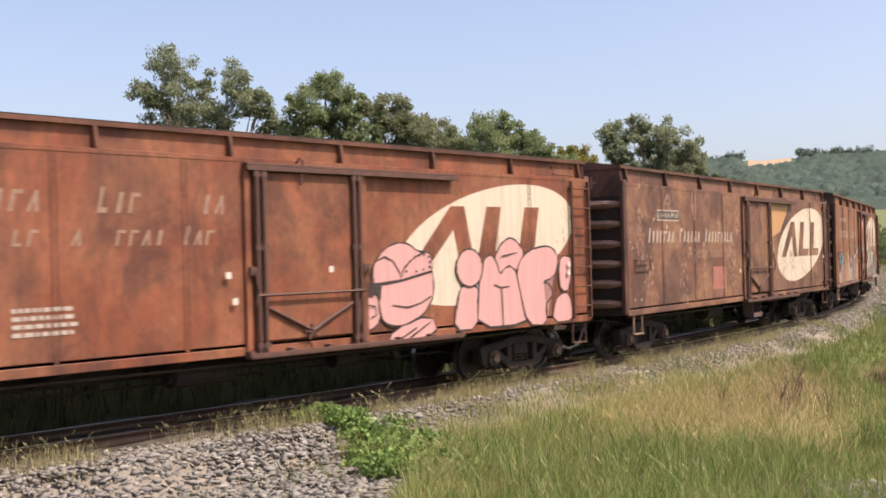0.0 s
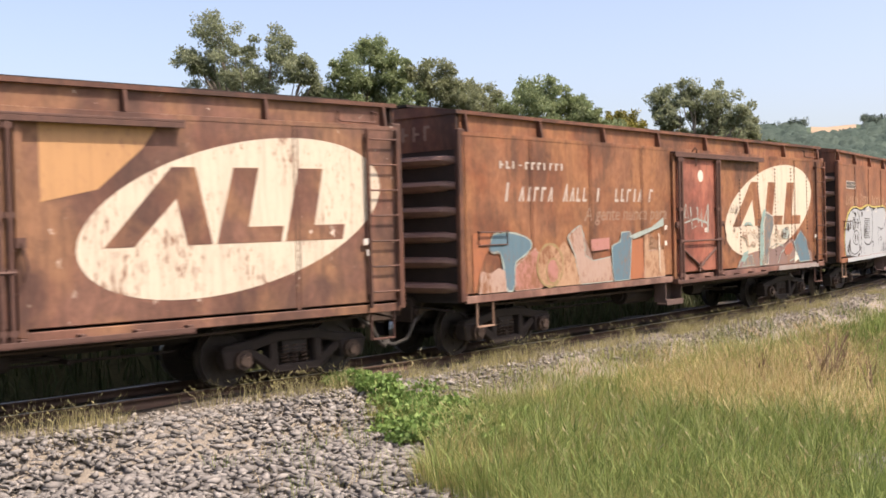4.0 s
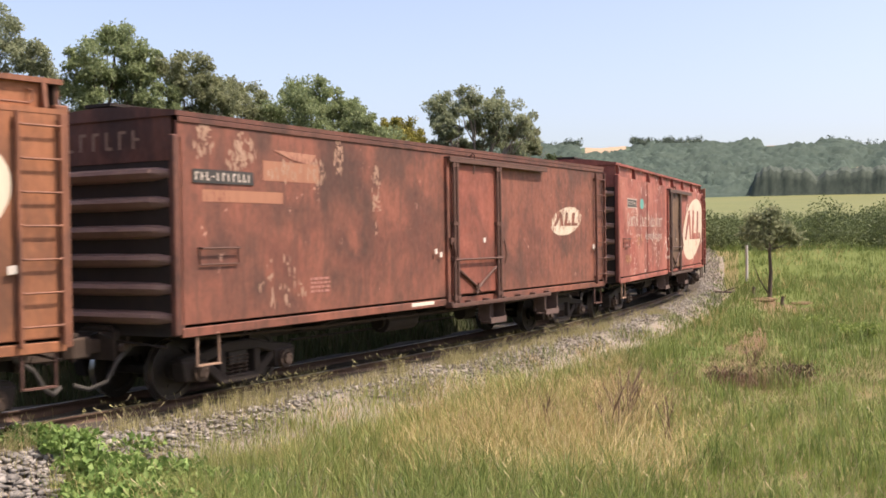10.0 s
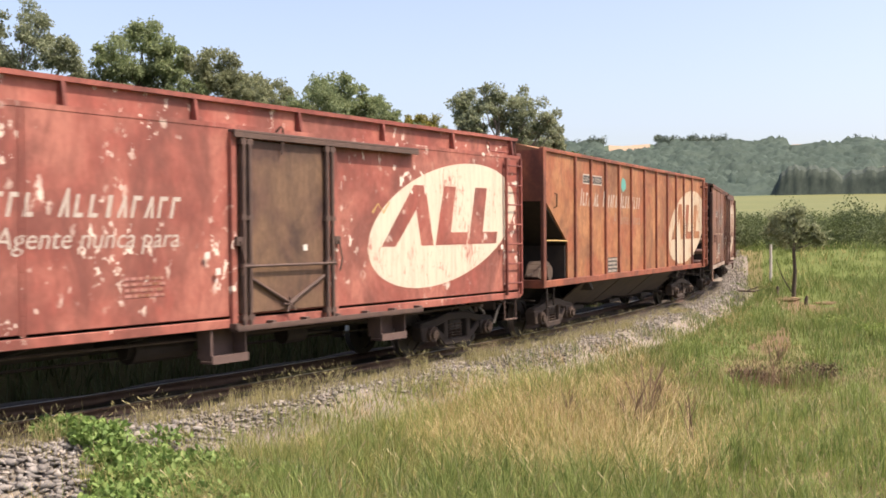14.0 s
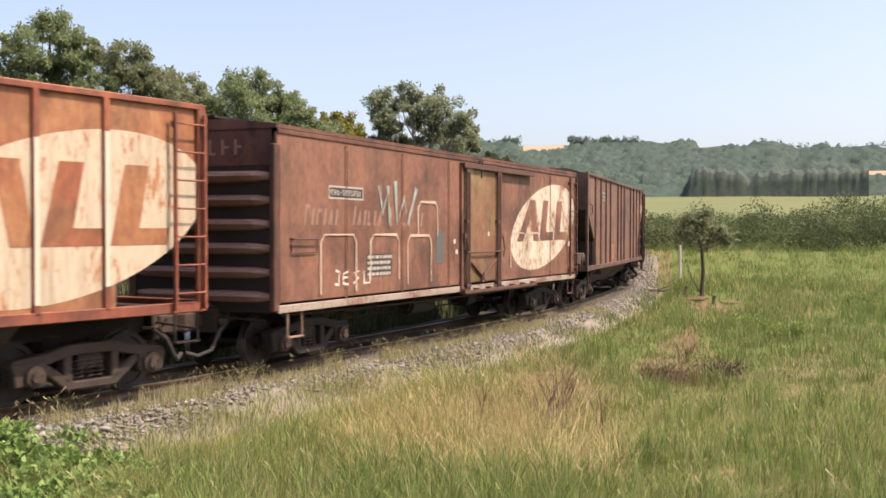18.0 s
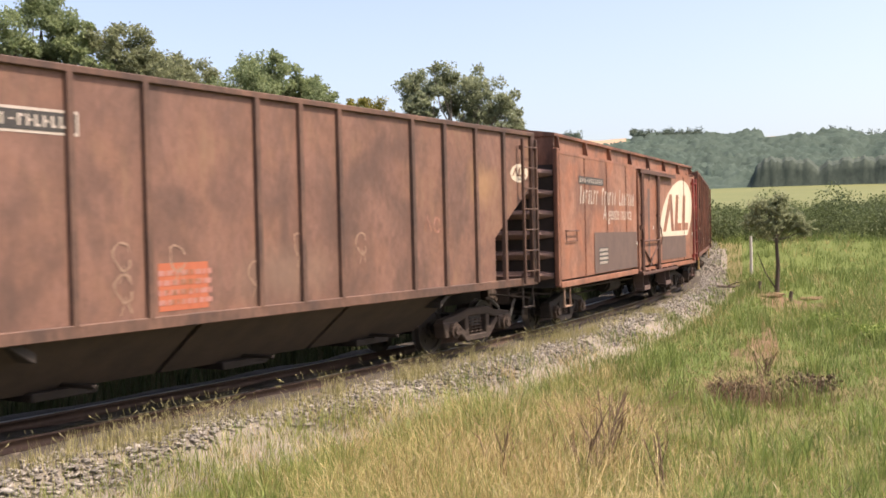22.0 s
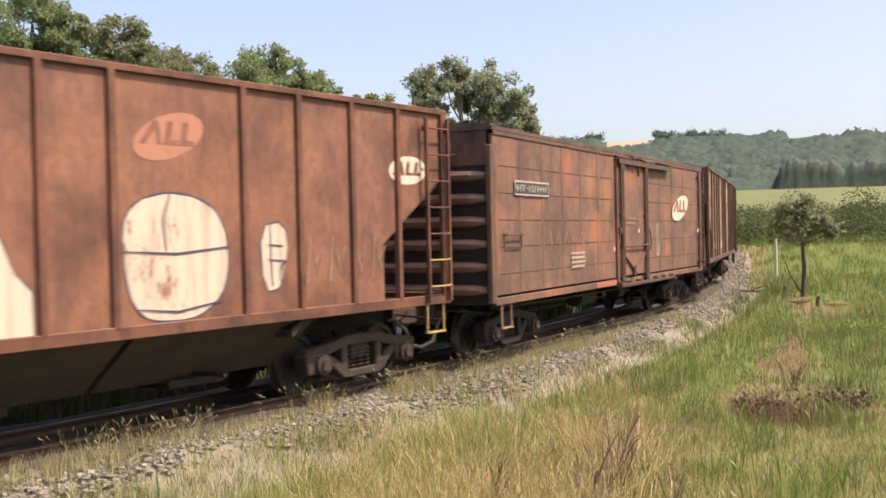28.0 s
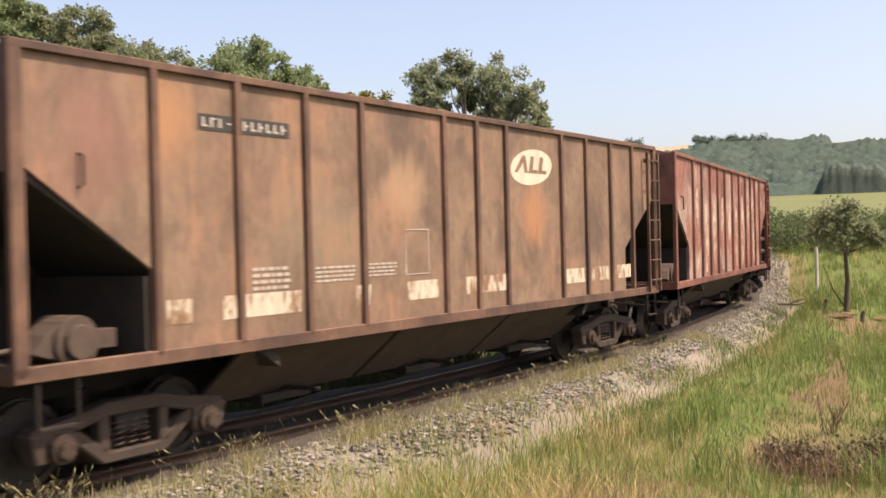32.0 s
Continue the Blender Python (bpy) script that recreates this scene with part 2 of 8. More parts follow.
def paint_mat(name, base, faded, dark, orange=None, seed=0.0, streak=0.5, chips=None, chip=0.62, rough=0.62, blooms=()):
    """Old wagon paint: faded patches, soot streaks that run down, rust bloom and chipped spots. blooms: (x, z, half width, half height, colour) of single stains."""
    n = Nodes(name, rough=rough, spec=0.35)
    big = n.noise(n.coords((0.45, 1, 0.6), shift=(seed, 0, seed)), 1.5, 6, 0.57, 0.3)
    run = n.noise(n.coords((3.2, 1, 0.22), shift=(seed * 2, 0, 0)), 2.2, 5, 0.65)
    fine = n.noise(n.coords((1, 1, 0.7), shift=(0, seed, 0)), 13, 4, 0.6)
    blot = n.noise(n.coords((1, 1, 1), shift=(seed * 3, 0, seed)), 1.1, 5, 0.5, 0.4)
    base, faded, dark = (tuple(0.70 * v for v in base), tuple(0.78 * v for v in faded), tuple(0.55 * v for v in dark))
    orange = orange and tuple(0.78 * v for v in orange)
    col = n.mix(n.ramp(big, [(0.42, 0.0), (0.58, 1.0)]), base, faded)
    grime = n.noise(n.coords((0.8, 1, 0.45), shift=(-seed, 0, 3 * seed)), 1.3, 7, 0.6, 0.6)
    col = n.mix(n.math("MULTIPLY", n.ramp(grime, [(0.46, 0.0), (0.61, 1.0)]), 0.74), col, dark)
    if orange:
        col = n.mix(n.ramp(blot, [(0.47, 0.0), (0.62, 0.9)]), col, orange)
    col = n.mix(n.math("MULTIPLY", n.ramp(run, [(0.46, 0.0), (0.72, 1.0)]), 0.75 * streak), col, dark)
    smudge = n.noise(n.coords((1.0, 1, 0.55), shift=(2 * seed, 0, -seed)), 4.2, 6, 0.7, 0.8)
    col = n.mix(n.math("MULTIPLY", n.ramp(smudge, [(0.47, 0.0), (0.66, 1.0)]), 0.42), col, dark)
    col = n.mix(n.math("MULTIPLY", n.ramp(smudge, [(0.30, 1.0), (0.44, 0.0)]), 0.3), col, faded)
    col = n.mix(n.math("MULTIPLY", n.ramp(fine, [(0.35, 0.0), (0.75, 1.0)]), 0.28), col, dark)
    for x, z, w, h, c in blooms:
        g = n.node("ShaderNodeTexGradient")
        g.gradient_type = "SPHERICAL"
        n.t.links.new(n.coords((1 / w, 0, 1 / h), shift=(-x / w, 0, -z / h)), g.inputs[0])
        f = n.math("ADD", g.outputs["Fac"], n.math("MULTIPLY", n.math("ADD", n.math("SUBTRACT", blot, 0.5), n.math("SUBTRACT", run, 0.5)), 1.1))
        col = n.mix(n.math("MULTIPLY", n.ramp(f, [(0.1, 0.0), (0.8, 1.0)]), 0.62), col, c)
    if chips:
        ch = n.noise(n.coords((1.3, 1, 0.9), shift=(seed, 0, 0)), 5.5, 5, 0.62)
        grp = n.noise(n.coords(shift=(seed, 0, 2)), 0.9, 2, 0.5)
        col = n.mix(n.math("MULTIPLY", n.ramp(ch, [(chip, 0.0), (chip + 0.02, 1.0)]), n.ramp(grp, [(0.46, 0.0), (0.60, 1.0)])), col, chips)
    n.set("Base Color", col)
    n.set("Roughness", n.ramp(fine, [(0.2, rough - 0.1), (0.8, rough + 0.18)]))
    n.bump(n.mix(0.4, big, fine), 0.25, 0.012)
    return n.mat


def plain_mat(name, a, b, scale=6.0, rough=0.7, metal=0.0, bump=0.25, spec=0.35, stretch=(1, 1, 1)):
    n = Nodes(name, rough=rough, metal=metal, spec=spec)
    f = n.noise(n.coords(stretch), scale, 6, 0.65)
    g = n.noise(n.coords(stretch), scale * 7, 4, 0.6)
    n.set("Base Color", n.mix(n.math("MULTIPLY", g, 0.35), n.mix(n.ramp(f, [(0.3, 0.0), (0.7, 1.0)]), a, b), tuple(0.5 * v for v in a)))
    n.bump(n.mix(0.5, f, g), bump, 0.01)
    return n.mat


def worn_mat(name, col, under, seed=0.0, worn=0.60, rough=0.6, lines=0.35):
    """White or coloured paint over an old panel, scuffed through to what lies under it."""
    n = Nodes(name, rough=rough)
    specks = n.noise(n.coords((2.1, 1, 0.62), shift=(seed, 0, seed)), 8.5, 6, 0.7)
    where = n.noise(n.coords((1, 1, 0.8), shift=(0, seed, seed)), 1.25, 3, 0.5)
    a = n.math("ADD", n.math("MULTIPLY", specks, 0.62), n.math("MULTIPLY", where, 0.38))
    b = n.noise(n.coords((5, 1, 0.35), shift=(seed, 0, 0)), 2.0, 5, 0.6)
    c = n.mix(n.math("MULTIPLY", n.ramp(b, [(0.45, 0.0), (0.75, 1.0)]), lines), col, tuple(0.55 * v + 0.1 * u for v, u in zip(col, under)))
    c = n.mix(n.math("MULTIPLY", n.ramp(a, [(worn - 0.07, 0.0), (worn + 0.02, 1.0)]), 0.45), c, tuple(0.55 * v + 0.45 * u for v, u in zip(col, under)))
    n.set("Base Color", n.mix(n.ramp(a, [(worn, 0.0), (worn + 0.06, 1.0)]), c, under))
    return n.mat


def leaf_mat(name, a, b, c=None, rough=0.6, through=0.25):
    """Foliage: every leaf or blade takes its own tone between a, b and c."""
    n = Nodes(name, rough=rough, spec=0.25)
    g = n.node("ShaderNodeNewGeometry")
    col = n.ramp(g.outputs["Random Per Island"], [(0.0, a), (0.55, b), (1.0, c or b)])
    big = n.noise(n.coords(), 0.7, 3, 0.5)
    n.set("Base Color", n.mix(n.math("MULTIPLY", big, 0.5), col, tuple(0.55 * v for v in a)))
    tr = n.node("ShaderNodeBsdfTranslucent")
    n.feed(tr.inputs["Color"], col)
    mx = n.node("ShaderNodeMixShader")
    mx.inputs[0].default_value = through
    out = n.t.nodes["Material Output"]
    n.t.links.new(n.bsdf.outputs[0], mx.inputs[1])
    n.t.links.new(tr.outputs[0], mx.inputs[2])
    n.t.links.new(mx.outputs[0], out.inputs["Surface"])
    return n.mat


def soil_mat(name, a, b, c, scale=0.6):
    n = Nodes(name, rough=0.95, spec=0.1)
    f = n.noise(n.coords(), scale, 6, 0.6)
    g = n.noise(n.coords(), scale * 18, 5, 0.65)
    n.set("Base Color", n.mix(n.ramp(g, [(0.35, 0.0), (0.7, 0.6)]), n.mix(n.ramp(f, [(0.4, 0.0), (0.6, 1.0)]), a, b), c))
    n.bump(g, 0.6, 0.06)
    return n.mat


M_MEADOW = soil_mat("meadow_soil", (0.13, 0.122, 0.052), (0.18, 0.15, 0.075), (0.09, 0.09, 0.036))
M_FRESH = soil_mat("fresh_meadow_soil", (0.095, 0.125, 0.036), (0.12, 0.145, 0.048), (0.07, 0.095, 0.028))
# bank soil darkened to hold the shade behind the train
M_BANK = soil_mat("shade_dark_bank", (0.045, 0.052, 0.024), (0.06, 0.058, 0.03), (0.03, 0.035, 0.018), 1.2)
M_EARTH = soil_mat("red_earth", (0.185, 0.112, 0.07), (0.15, 0.105, 0.062), (0.11, 0.085, 0.048), 1.5)
M_FIELD = soil_mat("green_field", (0.125, 0.14, 0.064), (0.142, 0.15, 0.067), (0.105, 0.12, 0.054), 0.05)
M_PIT = soil_mat("grey_grit", (0.125, 0.115, 0.10), (0.16, 0.147, 0.128), (0.085, 0.078, 0.068), 2.5)
M_STUBBLE = soil_mat("stubble_field", (0.33, 0.245, 0.165), (0.30, 0.205, 0.145), (0.27, 0.215, 0.145), 0.04)
# slope green kept cool, with distance haze in its colour
M_WOODFLOOR = soil_mat("hazy_wooded_slope", (0.06, 0.09, 0.06), (0.075, 0.105, 0.068), (0.05, 0.078, 0.052), 0.05)
# ballast colour with the train's shade put into it
M_BALLAST_SHADE = soil_mat("shade_dark_ballast", (0.075, 0.066, 0.055), (0.11, 0.094, 0.078), (0.045, 0.04, 0.034), 2.5)
M_BALLAST = soil_mat("ballast_bed", (0.215, 0.19, 0.155), (0.275, 0.245, 0.20), (0.13, 0.115, 0.095), 2.5)


def trail(x, y):
    """1 on the worn trail of red earth through the meadow and its bare patch, 0 off it, for arrays."""
    pts = ((11.4, 38.4), (8.6, 29.8), (7.8, 27.3), (6.9, 24.9), (6.5, 23.4))
    best = np.full(len(x), 99.0)
    for (ax, ay), (bx, by) in zip(pts, pts[1:]):
        q = np.clip(((x - ax) * (bx - ax) + (y - ay) * (by - ay)) / ((bx - ax) ** 2 + (by - ay) ** 2), 0, 1)
        best = np.minimum(best, np.hypot(x - ax - q * (bx - ax), y - ay - q * (by - ay)))
    patch = ((x - 3.0) / 0.7) ** 2 + ((y - 18.6) / 0.7) ** 2 + 0.3 * wave(x, y, 2.3, 1.0) < 1
    return (best < 0.26 + 0.2 * wave(x, y, 1.3, 5.0)) | patch


def make_ground():
    """One sheet from underfoot to the horizon."""
    rr = np.concatenate([[0.001], np.arange(0.5, 62, 0.55), np.arange(62.5, 150, 2.5), np.arange(150, 700, 10), np.geomspace(710, 4200, 18)])
    aa = np.radians(np.concatenate([np.arange(-48, 34, 0.7), np.arange(34, 312, 4.0)]))
    R, A = np.meshgrid(rr, aa, indexing="ij")
    x, y = (R * np.sin(A)).ravel(), (R * np.cos(A)).ravel()
    z = ground_z(x, y)
    pu, pw = line_uw(x, y)
    z = np.where((pu > -14) & (pu < 1.5) & (pw > 1.4) & (pw < 10), z - 0.05, z)
    nr, na = R.shape
    i, j = np.meshgrid(np.arange(nr - 1), np.arange(na), indexing="ij")
    j2 = (j + 1) % na
    faces = np.stack([i * na + j, i * na + j2, (i + 1) * na + j2, (i + 1) * na + j], -1).reshape(-1, 4)
    verts = np.stack([x, y, z], 1)
    cx, cy = x[faces].mean(1), y[faces].mean(1)
    d, az = np.hypot(cx, cy), np.degrees(np.arctan2(cx, cy))
    u, w = line_uw(cx, cy)
    m = np.zeros(len(faces), int)
    m[(d > 24 + 3 * np.sin(az * 0.9)) & (w > 3)] = 7
    m[trail(cx, cy)] = 1
    m[((cx - 5.5) / 0.8) ** 2 + ((cy - 20.1) / 0.7) ** 2 < 1] = 1
    m[((cx - 11.7) / 1.5) ** 2 + ((cy - 38.2) / 2.0) ** 2 < 1] = 1
    m[(np.abs(w) < 2.1) & (d < 120)] = 6
    # the ground behind the track takes the colour with shade in it
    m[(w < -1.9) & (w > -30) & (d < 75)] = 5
    m[(u > -10 + 1.4 * wave(cx, cy, 0.9, 3.0)) & (u < -0.8 - 0.45 * (w - 3)) & (w > 1.9) & (w < 9 + 0.5 * np.sin(u * 1.3))] = 8
    front = np.abs(az) < 60
    m[front & (d > 105) & (d < 335)] = 2
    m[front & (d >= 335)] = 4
    m[front & (az > 7.1) & (az < 9.7) & (d > 550) & (d < 690)] = 3
    m[front & (az > 16.1) & (az < 18.8) & (d > 568) & (d < 690)] = 3
    m[front & (az > 20.4) & (az < 27) & (d > 470) & (d < 516)] = 3
    m[~front & (d > 90)] = 0
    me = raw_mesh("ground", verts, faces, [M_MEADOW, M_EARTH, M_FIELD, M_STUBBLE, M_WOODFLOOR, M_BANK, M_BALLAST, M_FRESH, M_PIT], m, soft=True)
    return tagged(new("ground", me), "grassy meadow with red earth, a green field and a far wooded hillside", "ground", kind="structure")


ground = make_ground()


def make_ballast():
    """The bed of crushed stone under the track."""
    us = np.arange(-45, 110, 0.5)
    prof = [(-3.1, -0.75), (-2.3, -0.42), (-1.7, -0.16), (-0.6, -0.125), (0.6, -0.125), (1.15, -0.14), (1.65, -0.17), (2.1, -0.36), (2.7, -0.60), (3.2, -0.78)]
    verts = []
    for u in us:
        for w, dz in prof:
            p = on_line(u, w + 0.06 * math.sin(u * 1.7 + w), dz + 0.02 * math.sin(u * 2.3 + 3 * w))
            verts.append(p)
    k = len(prof)
    faces = [(i * k + j, i * k + j + 1, (i + 1) * k + j + 1, (i + 1) * k + j) for i in range(len(us) - 1) for j in range(k - 1)]
    # the middle strip is coloured dark for the shade under the wagons
    in_shade = [1 if 2 <= f[0] % k <= 4 else 0 for f in faces]
    me = raw_mesh("ballast_bed", [tuple(v) for v in verts], faces, [M_BALLAST, M_BALLAST_SHADE], in_shade, soft=True)
    return tagged(new("ballast_bed", me), "raised bed of grey crushed stone under the track", "track bed", kind="structure")


ballast = make_ballast()
M_RAIL = plain_mat("rail_steel", (0.075, 0.048, 0.036), (0.11, 0.07, 0.05), 5, 0.6, 0.5)
M_RAILTOP = plain_mat("polished_rail_head", (0.55, 0.53, 0.50), (0.45, 0.43, 0.41), 9, 0.28, 1.0, 0.05)
M_SLEEPER = plain_mat("sleeper_wood", (0.13, 0.10, 0.08), (0.2, 0.16, 0.13), 3, 0.9, stretch=(6, 1, 1))


def make_track():
    prof = [(-0.055, -0.15), (0.055, -0.15), (0.05, -0.13), (0.01, -0.115), (0.01, -0.045), (0.034, -0.03), (0.034, -0.004), (0.028, 0.0),
            (-0.028, 0.0), (-0.034, -0.004), (-0.034, -0.03), (-0.01, -0.045), (-0.01, -0.115), (-0.05, -0.13)]
    us = np.arange(-45, 110, 1.0)
    for w0 in (-0.535, 0.535):
        verts = [tuple(on_line(u, w0 + w, dz)) for u in us for w, dz in prof]
        k = len(prof)
        faces = [(i * k + j, i * k + (j + 1) % k, (i + 1) * k + (j + 1) % k, (i + 1) * k + j) for i in range(len(us) - 1) for j in range(k)]
        mi = [1 if f[0] % k == 7 else 0 for f in faces]
        me = raw_mesh("rail", verts, faces, [M_RAIL, M_RAILTOP], mi)
        tagged(new("rail", me), "rusty steel rail with a polished head on sleepers", "rail", "rails of the track", "structure")
    bm = bmesh.new()
    box(bm, -1.0, 1.0, -0.11, 0.11, -0.30, -0.14)
    sl = mesh_of("sleeper", bm, M_SLEEPER, bevel=0.012)
    rnd = random.Random(5)
    bed = ballast
    for i in range(150):
        u = -22 + i * 0.6
        p = on_line(u)
        h = float(np.interp(u, LU, LH))
        ob = new("sleeper", sl)
        ob.parent = bed
        ob.matrix_basis = pose(p.x, p.y, p.z - 0.01 * rnd.random(), 0, 0, -math.degrees(h) + rnd.uniform(-1.5, 1.5))


make_track()


def surf_z(x, y):
    """The ground, or the ballast where it lies over it."""
    u, w = line_uw(np.asarray(x, float), np.asarray(y, float))
    return np.maximum(ground_z(x, y), np.interp(u, LU, LZ) + np.interp(np.abs(w), [0, 1.65, 2.1, 2.7, 3.2], [-0.13, -0.16, -0.36, -0.60, -0.9]))


def stones(name, n, area, size, mat, seed, label):
    """Loose stones strewn over a stretch u0..u1, w0..w1 of the track side."""
    r = np.random.RandomState(seed)
    base = []
    for k in range(10):
        bm = bmesh.new()
        for q in range(8):
            p = r.normal(size=3)
            p /= np.linalg.norm(p)
            bm.verts.new(p * r.uniform(0.7, 1.2) * np.array([1.4, 1.0, 0.42]))
        bmesh.ops.convex_hull(bm, input=bm.verts)
        bmesh.ops.delete(bm, geom=[v for v in bm.verts if not v.link_faces], context="VERTS")
        bm.verts.index_update()
        base.append((np.array([v.co[:] for v in bm.verts]), np.array([[v.index for v in f.verts] for f in bm.faces])))
        bm.free()
    u = r.uniform(area[0], area[1], n)
    w = r.uniform(area[2], area[3], n)
    cx = np.interp(u, LU, LX) + np.cos(np.interp(u, LU, LH)) * w
    cy = np.interp(u, LU, LY) - np.sin(np.interp(u, LU, LH)) * w
    cz = np.maximum(ground_z(cx, cy), np.interp(u, LU, LZ) + np.interp(np.abs(w), [0, 1.65, 2.1, 2.7, 3.2], [-0.13, -0.16, -0.36, -0.60, -0.9]))
    keep = (u > area[0] + 1.2 + 1.6 * wave(cx, cy, 0.9, 3.0)) & (w < area[3] + 0.4 * wave(cx, cy, 1.1, 6.0))
    V, Fc, off = [], [], 0
    s = size * (0.55 + 0.9 * r.rand(n) ** 1.5)
    for k in range(n):
        if not keep[k]:
            continue
        v, f = base[k % 10]
        a, b = r.uniform(0, 6.28), r.normal(0, 0.42)
        ca, sa, cb, sb = math.cos(a), math.sin(a), math.cos(b), math.sin(b)
        M = np.array([[ca, -sa * cb, sa * sb], [sa, ca * cb, -ca * sb], [0, sb, cb]])
        V.append(v @ M.T * s[k] + (cx[k], cy[k], cz[k] + 0.35 * s[k] + 0.008))
        Fc.append(f + off)
        off += len(v)
    me = raw_mesh(name, np.concatenate(V), np.concatenate(Fc), [mat])
    return tagged(new(name, me), label, "gravel", kind="stuff")


def stone_mat(name, a, b, c):
    n = Nodes(name, rough=0.9, spec=0.2)
    g = n.node("ShaderNodeNewGeometry")
    f = n.noise(n.coords(), 25, 4, 0.6)
    n.set("Base Color", n.mix(n.math("MULTIPLY", f, 0.5), n.ramp(g.outputs["Random Per Island"], [(0.0, a), (0.6, b), (1.0, c)]), tuple(0.6 * v for v in a)))
    n.bump(f, 0.5, 0.01)
    return n.mat


M_STONE_PIT = stone_mat("pit_gravel", (0.145, 0.138, 0.128), (0.215, 0.204, 0.188), (0.30, 0.284, 0.26))
M_STONE = stone_mat("crushed_stone", (0.15, 0.138, 0.122), (0.25, 0.23, 0.20), (0.36, 0.33, 0.29))


def in_gravel(u, w):
    """Where the loose gravel beside the track lies open (1) or is overgrown (0), for arrays."""
    edge = 2.9 - 1.1 * smooth(-3, -1, u) + 0.14 * np.sin(u * 1.1) + 0.1 * np.sin(u * 2.7)
    open_pit = (u < -1.6 - 0.62 * (w - 3) + 0.4 * np.sin(w * 2.0))
    return (w < edge) | open_pit


# ---- the train ----
RUN = [
    (0, -8.89), (1, -14.48), (2, -19.97), (3, -25.49), (4, -31.04), (5, -36.56), (5.5, -39.34), (6, -41.96),
    (6.5, -44.50), (7, -47.10), (7.5, -49.85), (8, -52.61), (9, -58.11), (10, -63.62), (11, -69.14), (12, -74.67),
    (13, -80.22), (14, -85.80), (15, -91.39), (16, -97.01), (17, -102.65), (18, -108.32), (19, -113.99), (19.5, -116.72),
    (20, -119.43), (20.5, -122.15), (21, -125.01), (22, -130.82), (23, -136.64), (24, -142.49), (25, -148.37), (25.5, -151.22),
    (26, -154.11), (27, -160.01), (28, -165.94), (29, -171.88), (30, -177.84), (30.5, -180.83), (31, -183.65), (31.5, -186.37),
    (32, -189.06),
]
BODY = 14.66
# the middle of each wagon behind the front of the first
MIDDLE = (7.40, 23.49, 39.50, 55.51, 71.85, 87.83, 103.56, 119.80, 135.94, 151.77, 167.53, 183.60, 199.61, 215.56, 231.60)
HB = BODY / 2
WHEEL_R = 0.40

M_IRON = plain_mat("sooty_iron", (0.020, 0.016, 0.014), (0.038, 0.028, 0.023), 5, 0.75, 0.2)
M_DUST = plain_mat("dusty_cast_iron", (0.042, 0.030, 0.024), (0.075, 0.050, 0.037), 6, 0.85, 0.1)
# near black: shade below and inside the wagons is in this colour
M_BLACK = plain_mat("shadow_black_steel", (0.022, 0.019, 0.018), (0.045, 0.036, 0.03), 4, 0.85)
M_WHEEL = plain_mat("wheel_steel", (0.036, 0.031, 0.028), (0.06, 0.05, 0.044), 7, 0.6, 0.4)
M_TREAD = plain_mat("bright_wheel_tread", (0.52, 0.49, 0.46), (0.42, 0.39, 0.36), 9, 0.3, 1.0, 0.05)
M_RUBBER = plain_mat("brake_hose_rubber", (0.035, 0.033, 0.03), (0.06, 0.055, 0.05), 8, 0.8)
M_YELLOW = plain_mat("yellow_safety_paint", (0.42, 0.29, 0.10), (0.34, 0.22, 0.09), 12, 0.6)
M_PLATE = plain_mat("black_number_panel", (0.03, 0.03, 0.03), (0.055, 0.05, 0.045), 8, 0.6, bump=0.05)
M_LETTER = plain_mat("white_lettering", (0.46, 0.41, 0.355), (0.34, 0.285, 0.24), 14, 0.6, bump=0.05)
M_CARD = plain_mat("white_card", (0.62, 0.58, 0.52), (0.5, 0.46, 0.41), 14, 0.6, bump=0.05)
M_FLAKE = plain_mat("flaked_pale_paint", (0.36, 0.235, 0.17), (0.26, 0.15, 0.105), 9, 0.7, bump=0.05)
M_TAN = plain_mat("tan_faded_lettering", (0.40, 0.265, 0.175), (0.30, 0.175, 0.11), 9, 0.7, bump=0.05)
M_GHOST = plain_mat("faded_lettering", (0.30, 0.20, 0.145), (0.22, 0.135, 0.095), 14, 0.7, bump=0.05)
M_OUT = plain_mat("black_outline_paint", (0.03, 0.026, 0.026), (0.06, 0.045, 0.04), 9, 0.6, bump=0.05)

# near black: the shade between the end ribs is in this colour
M_RIB_SHADE = plain_mat("shade_dark_end_plate", (0.028, 0.021, 0.018), (0.046, 0.032, 0.027), 3, 0.9)
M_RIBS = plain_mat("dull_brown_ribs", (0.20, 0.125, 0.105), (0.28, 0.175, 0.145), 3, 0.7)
# bogie iron darkened for the shade below the wagon floor
M_FRAME = plain_mat("shade_dark_bogie_iron", (0.017, 0.013, 0.011), (0.032, 0.023, 0.019), 5, 0.85)
M_FRAME_DUST = plain_mat("dusty_brown_bogie_iron", (0.034, 0.025, 0.020), (0.062, 0.043, 0.033), 5, 0.85)
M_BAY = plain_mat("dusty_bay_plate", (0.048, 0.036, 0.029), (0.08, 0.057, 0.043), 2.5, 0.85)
M_POT = plain_mat("dusty_casting", (0.085, 0.06, 0.044), (0.055, 0.038, 0.03), 6, 0.8)
M_STEP = plain_mat("dull_step_plate", (0.09, 0.06, 0.052), (0.13, 0.085, 0.074), 5, 0.75)
M_PIPE = plain_mat("dark_red_brown_pipe", (0.075, 0.04, 0.032), (0.115, 0.058, 0.043), 6, 0.7)
CACHE = {}


def once(key, make):
    if key not in CACHE:
        CACHE[key] = make()
    return CACHE[key]


def sx(s):
    """From a share of the wagon's length to its own x."""
    return -HB + s * BODY


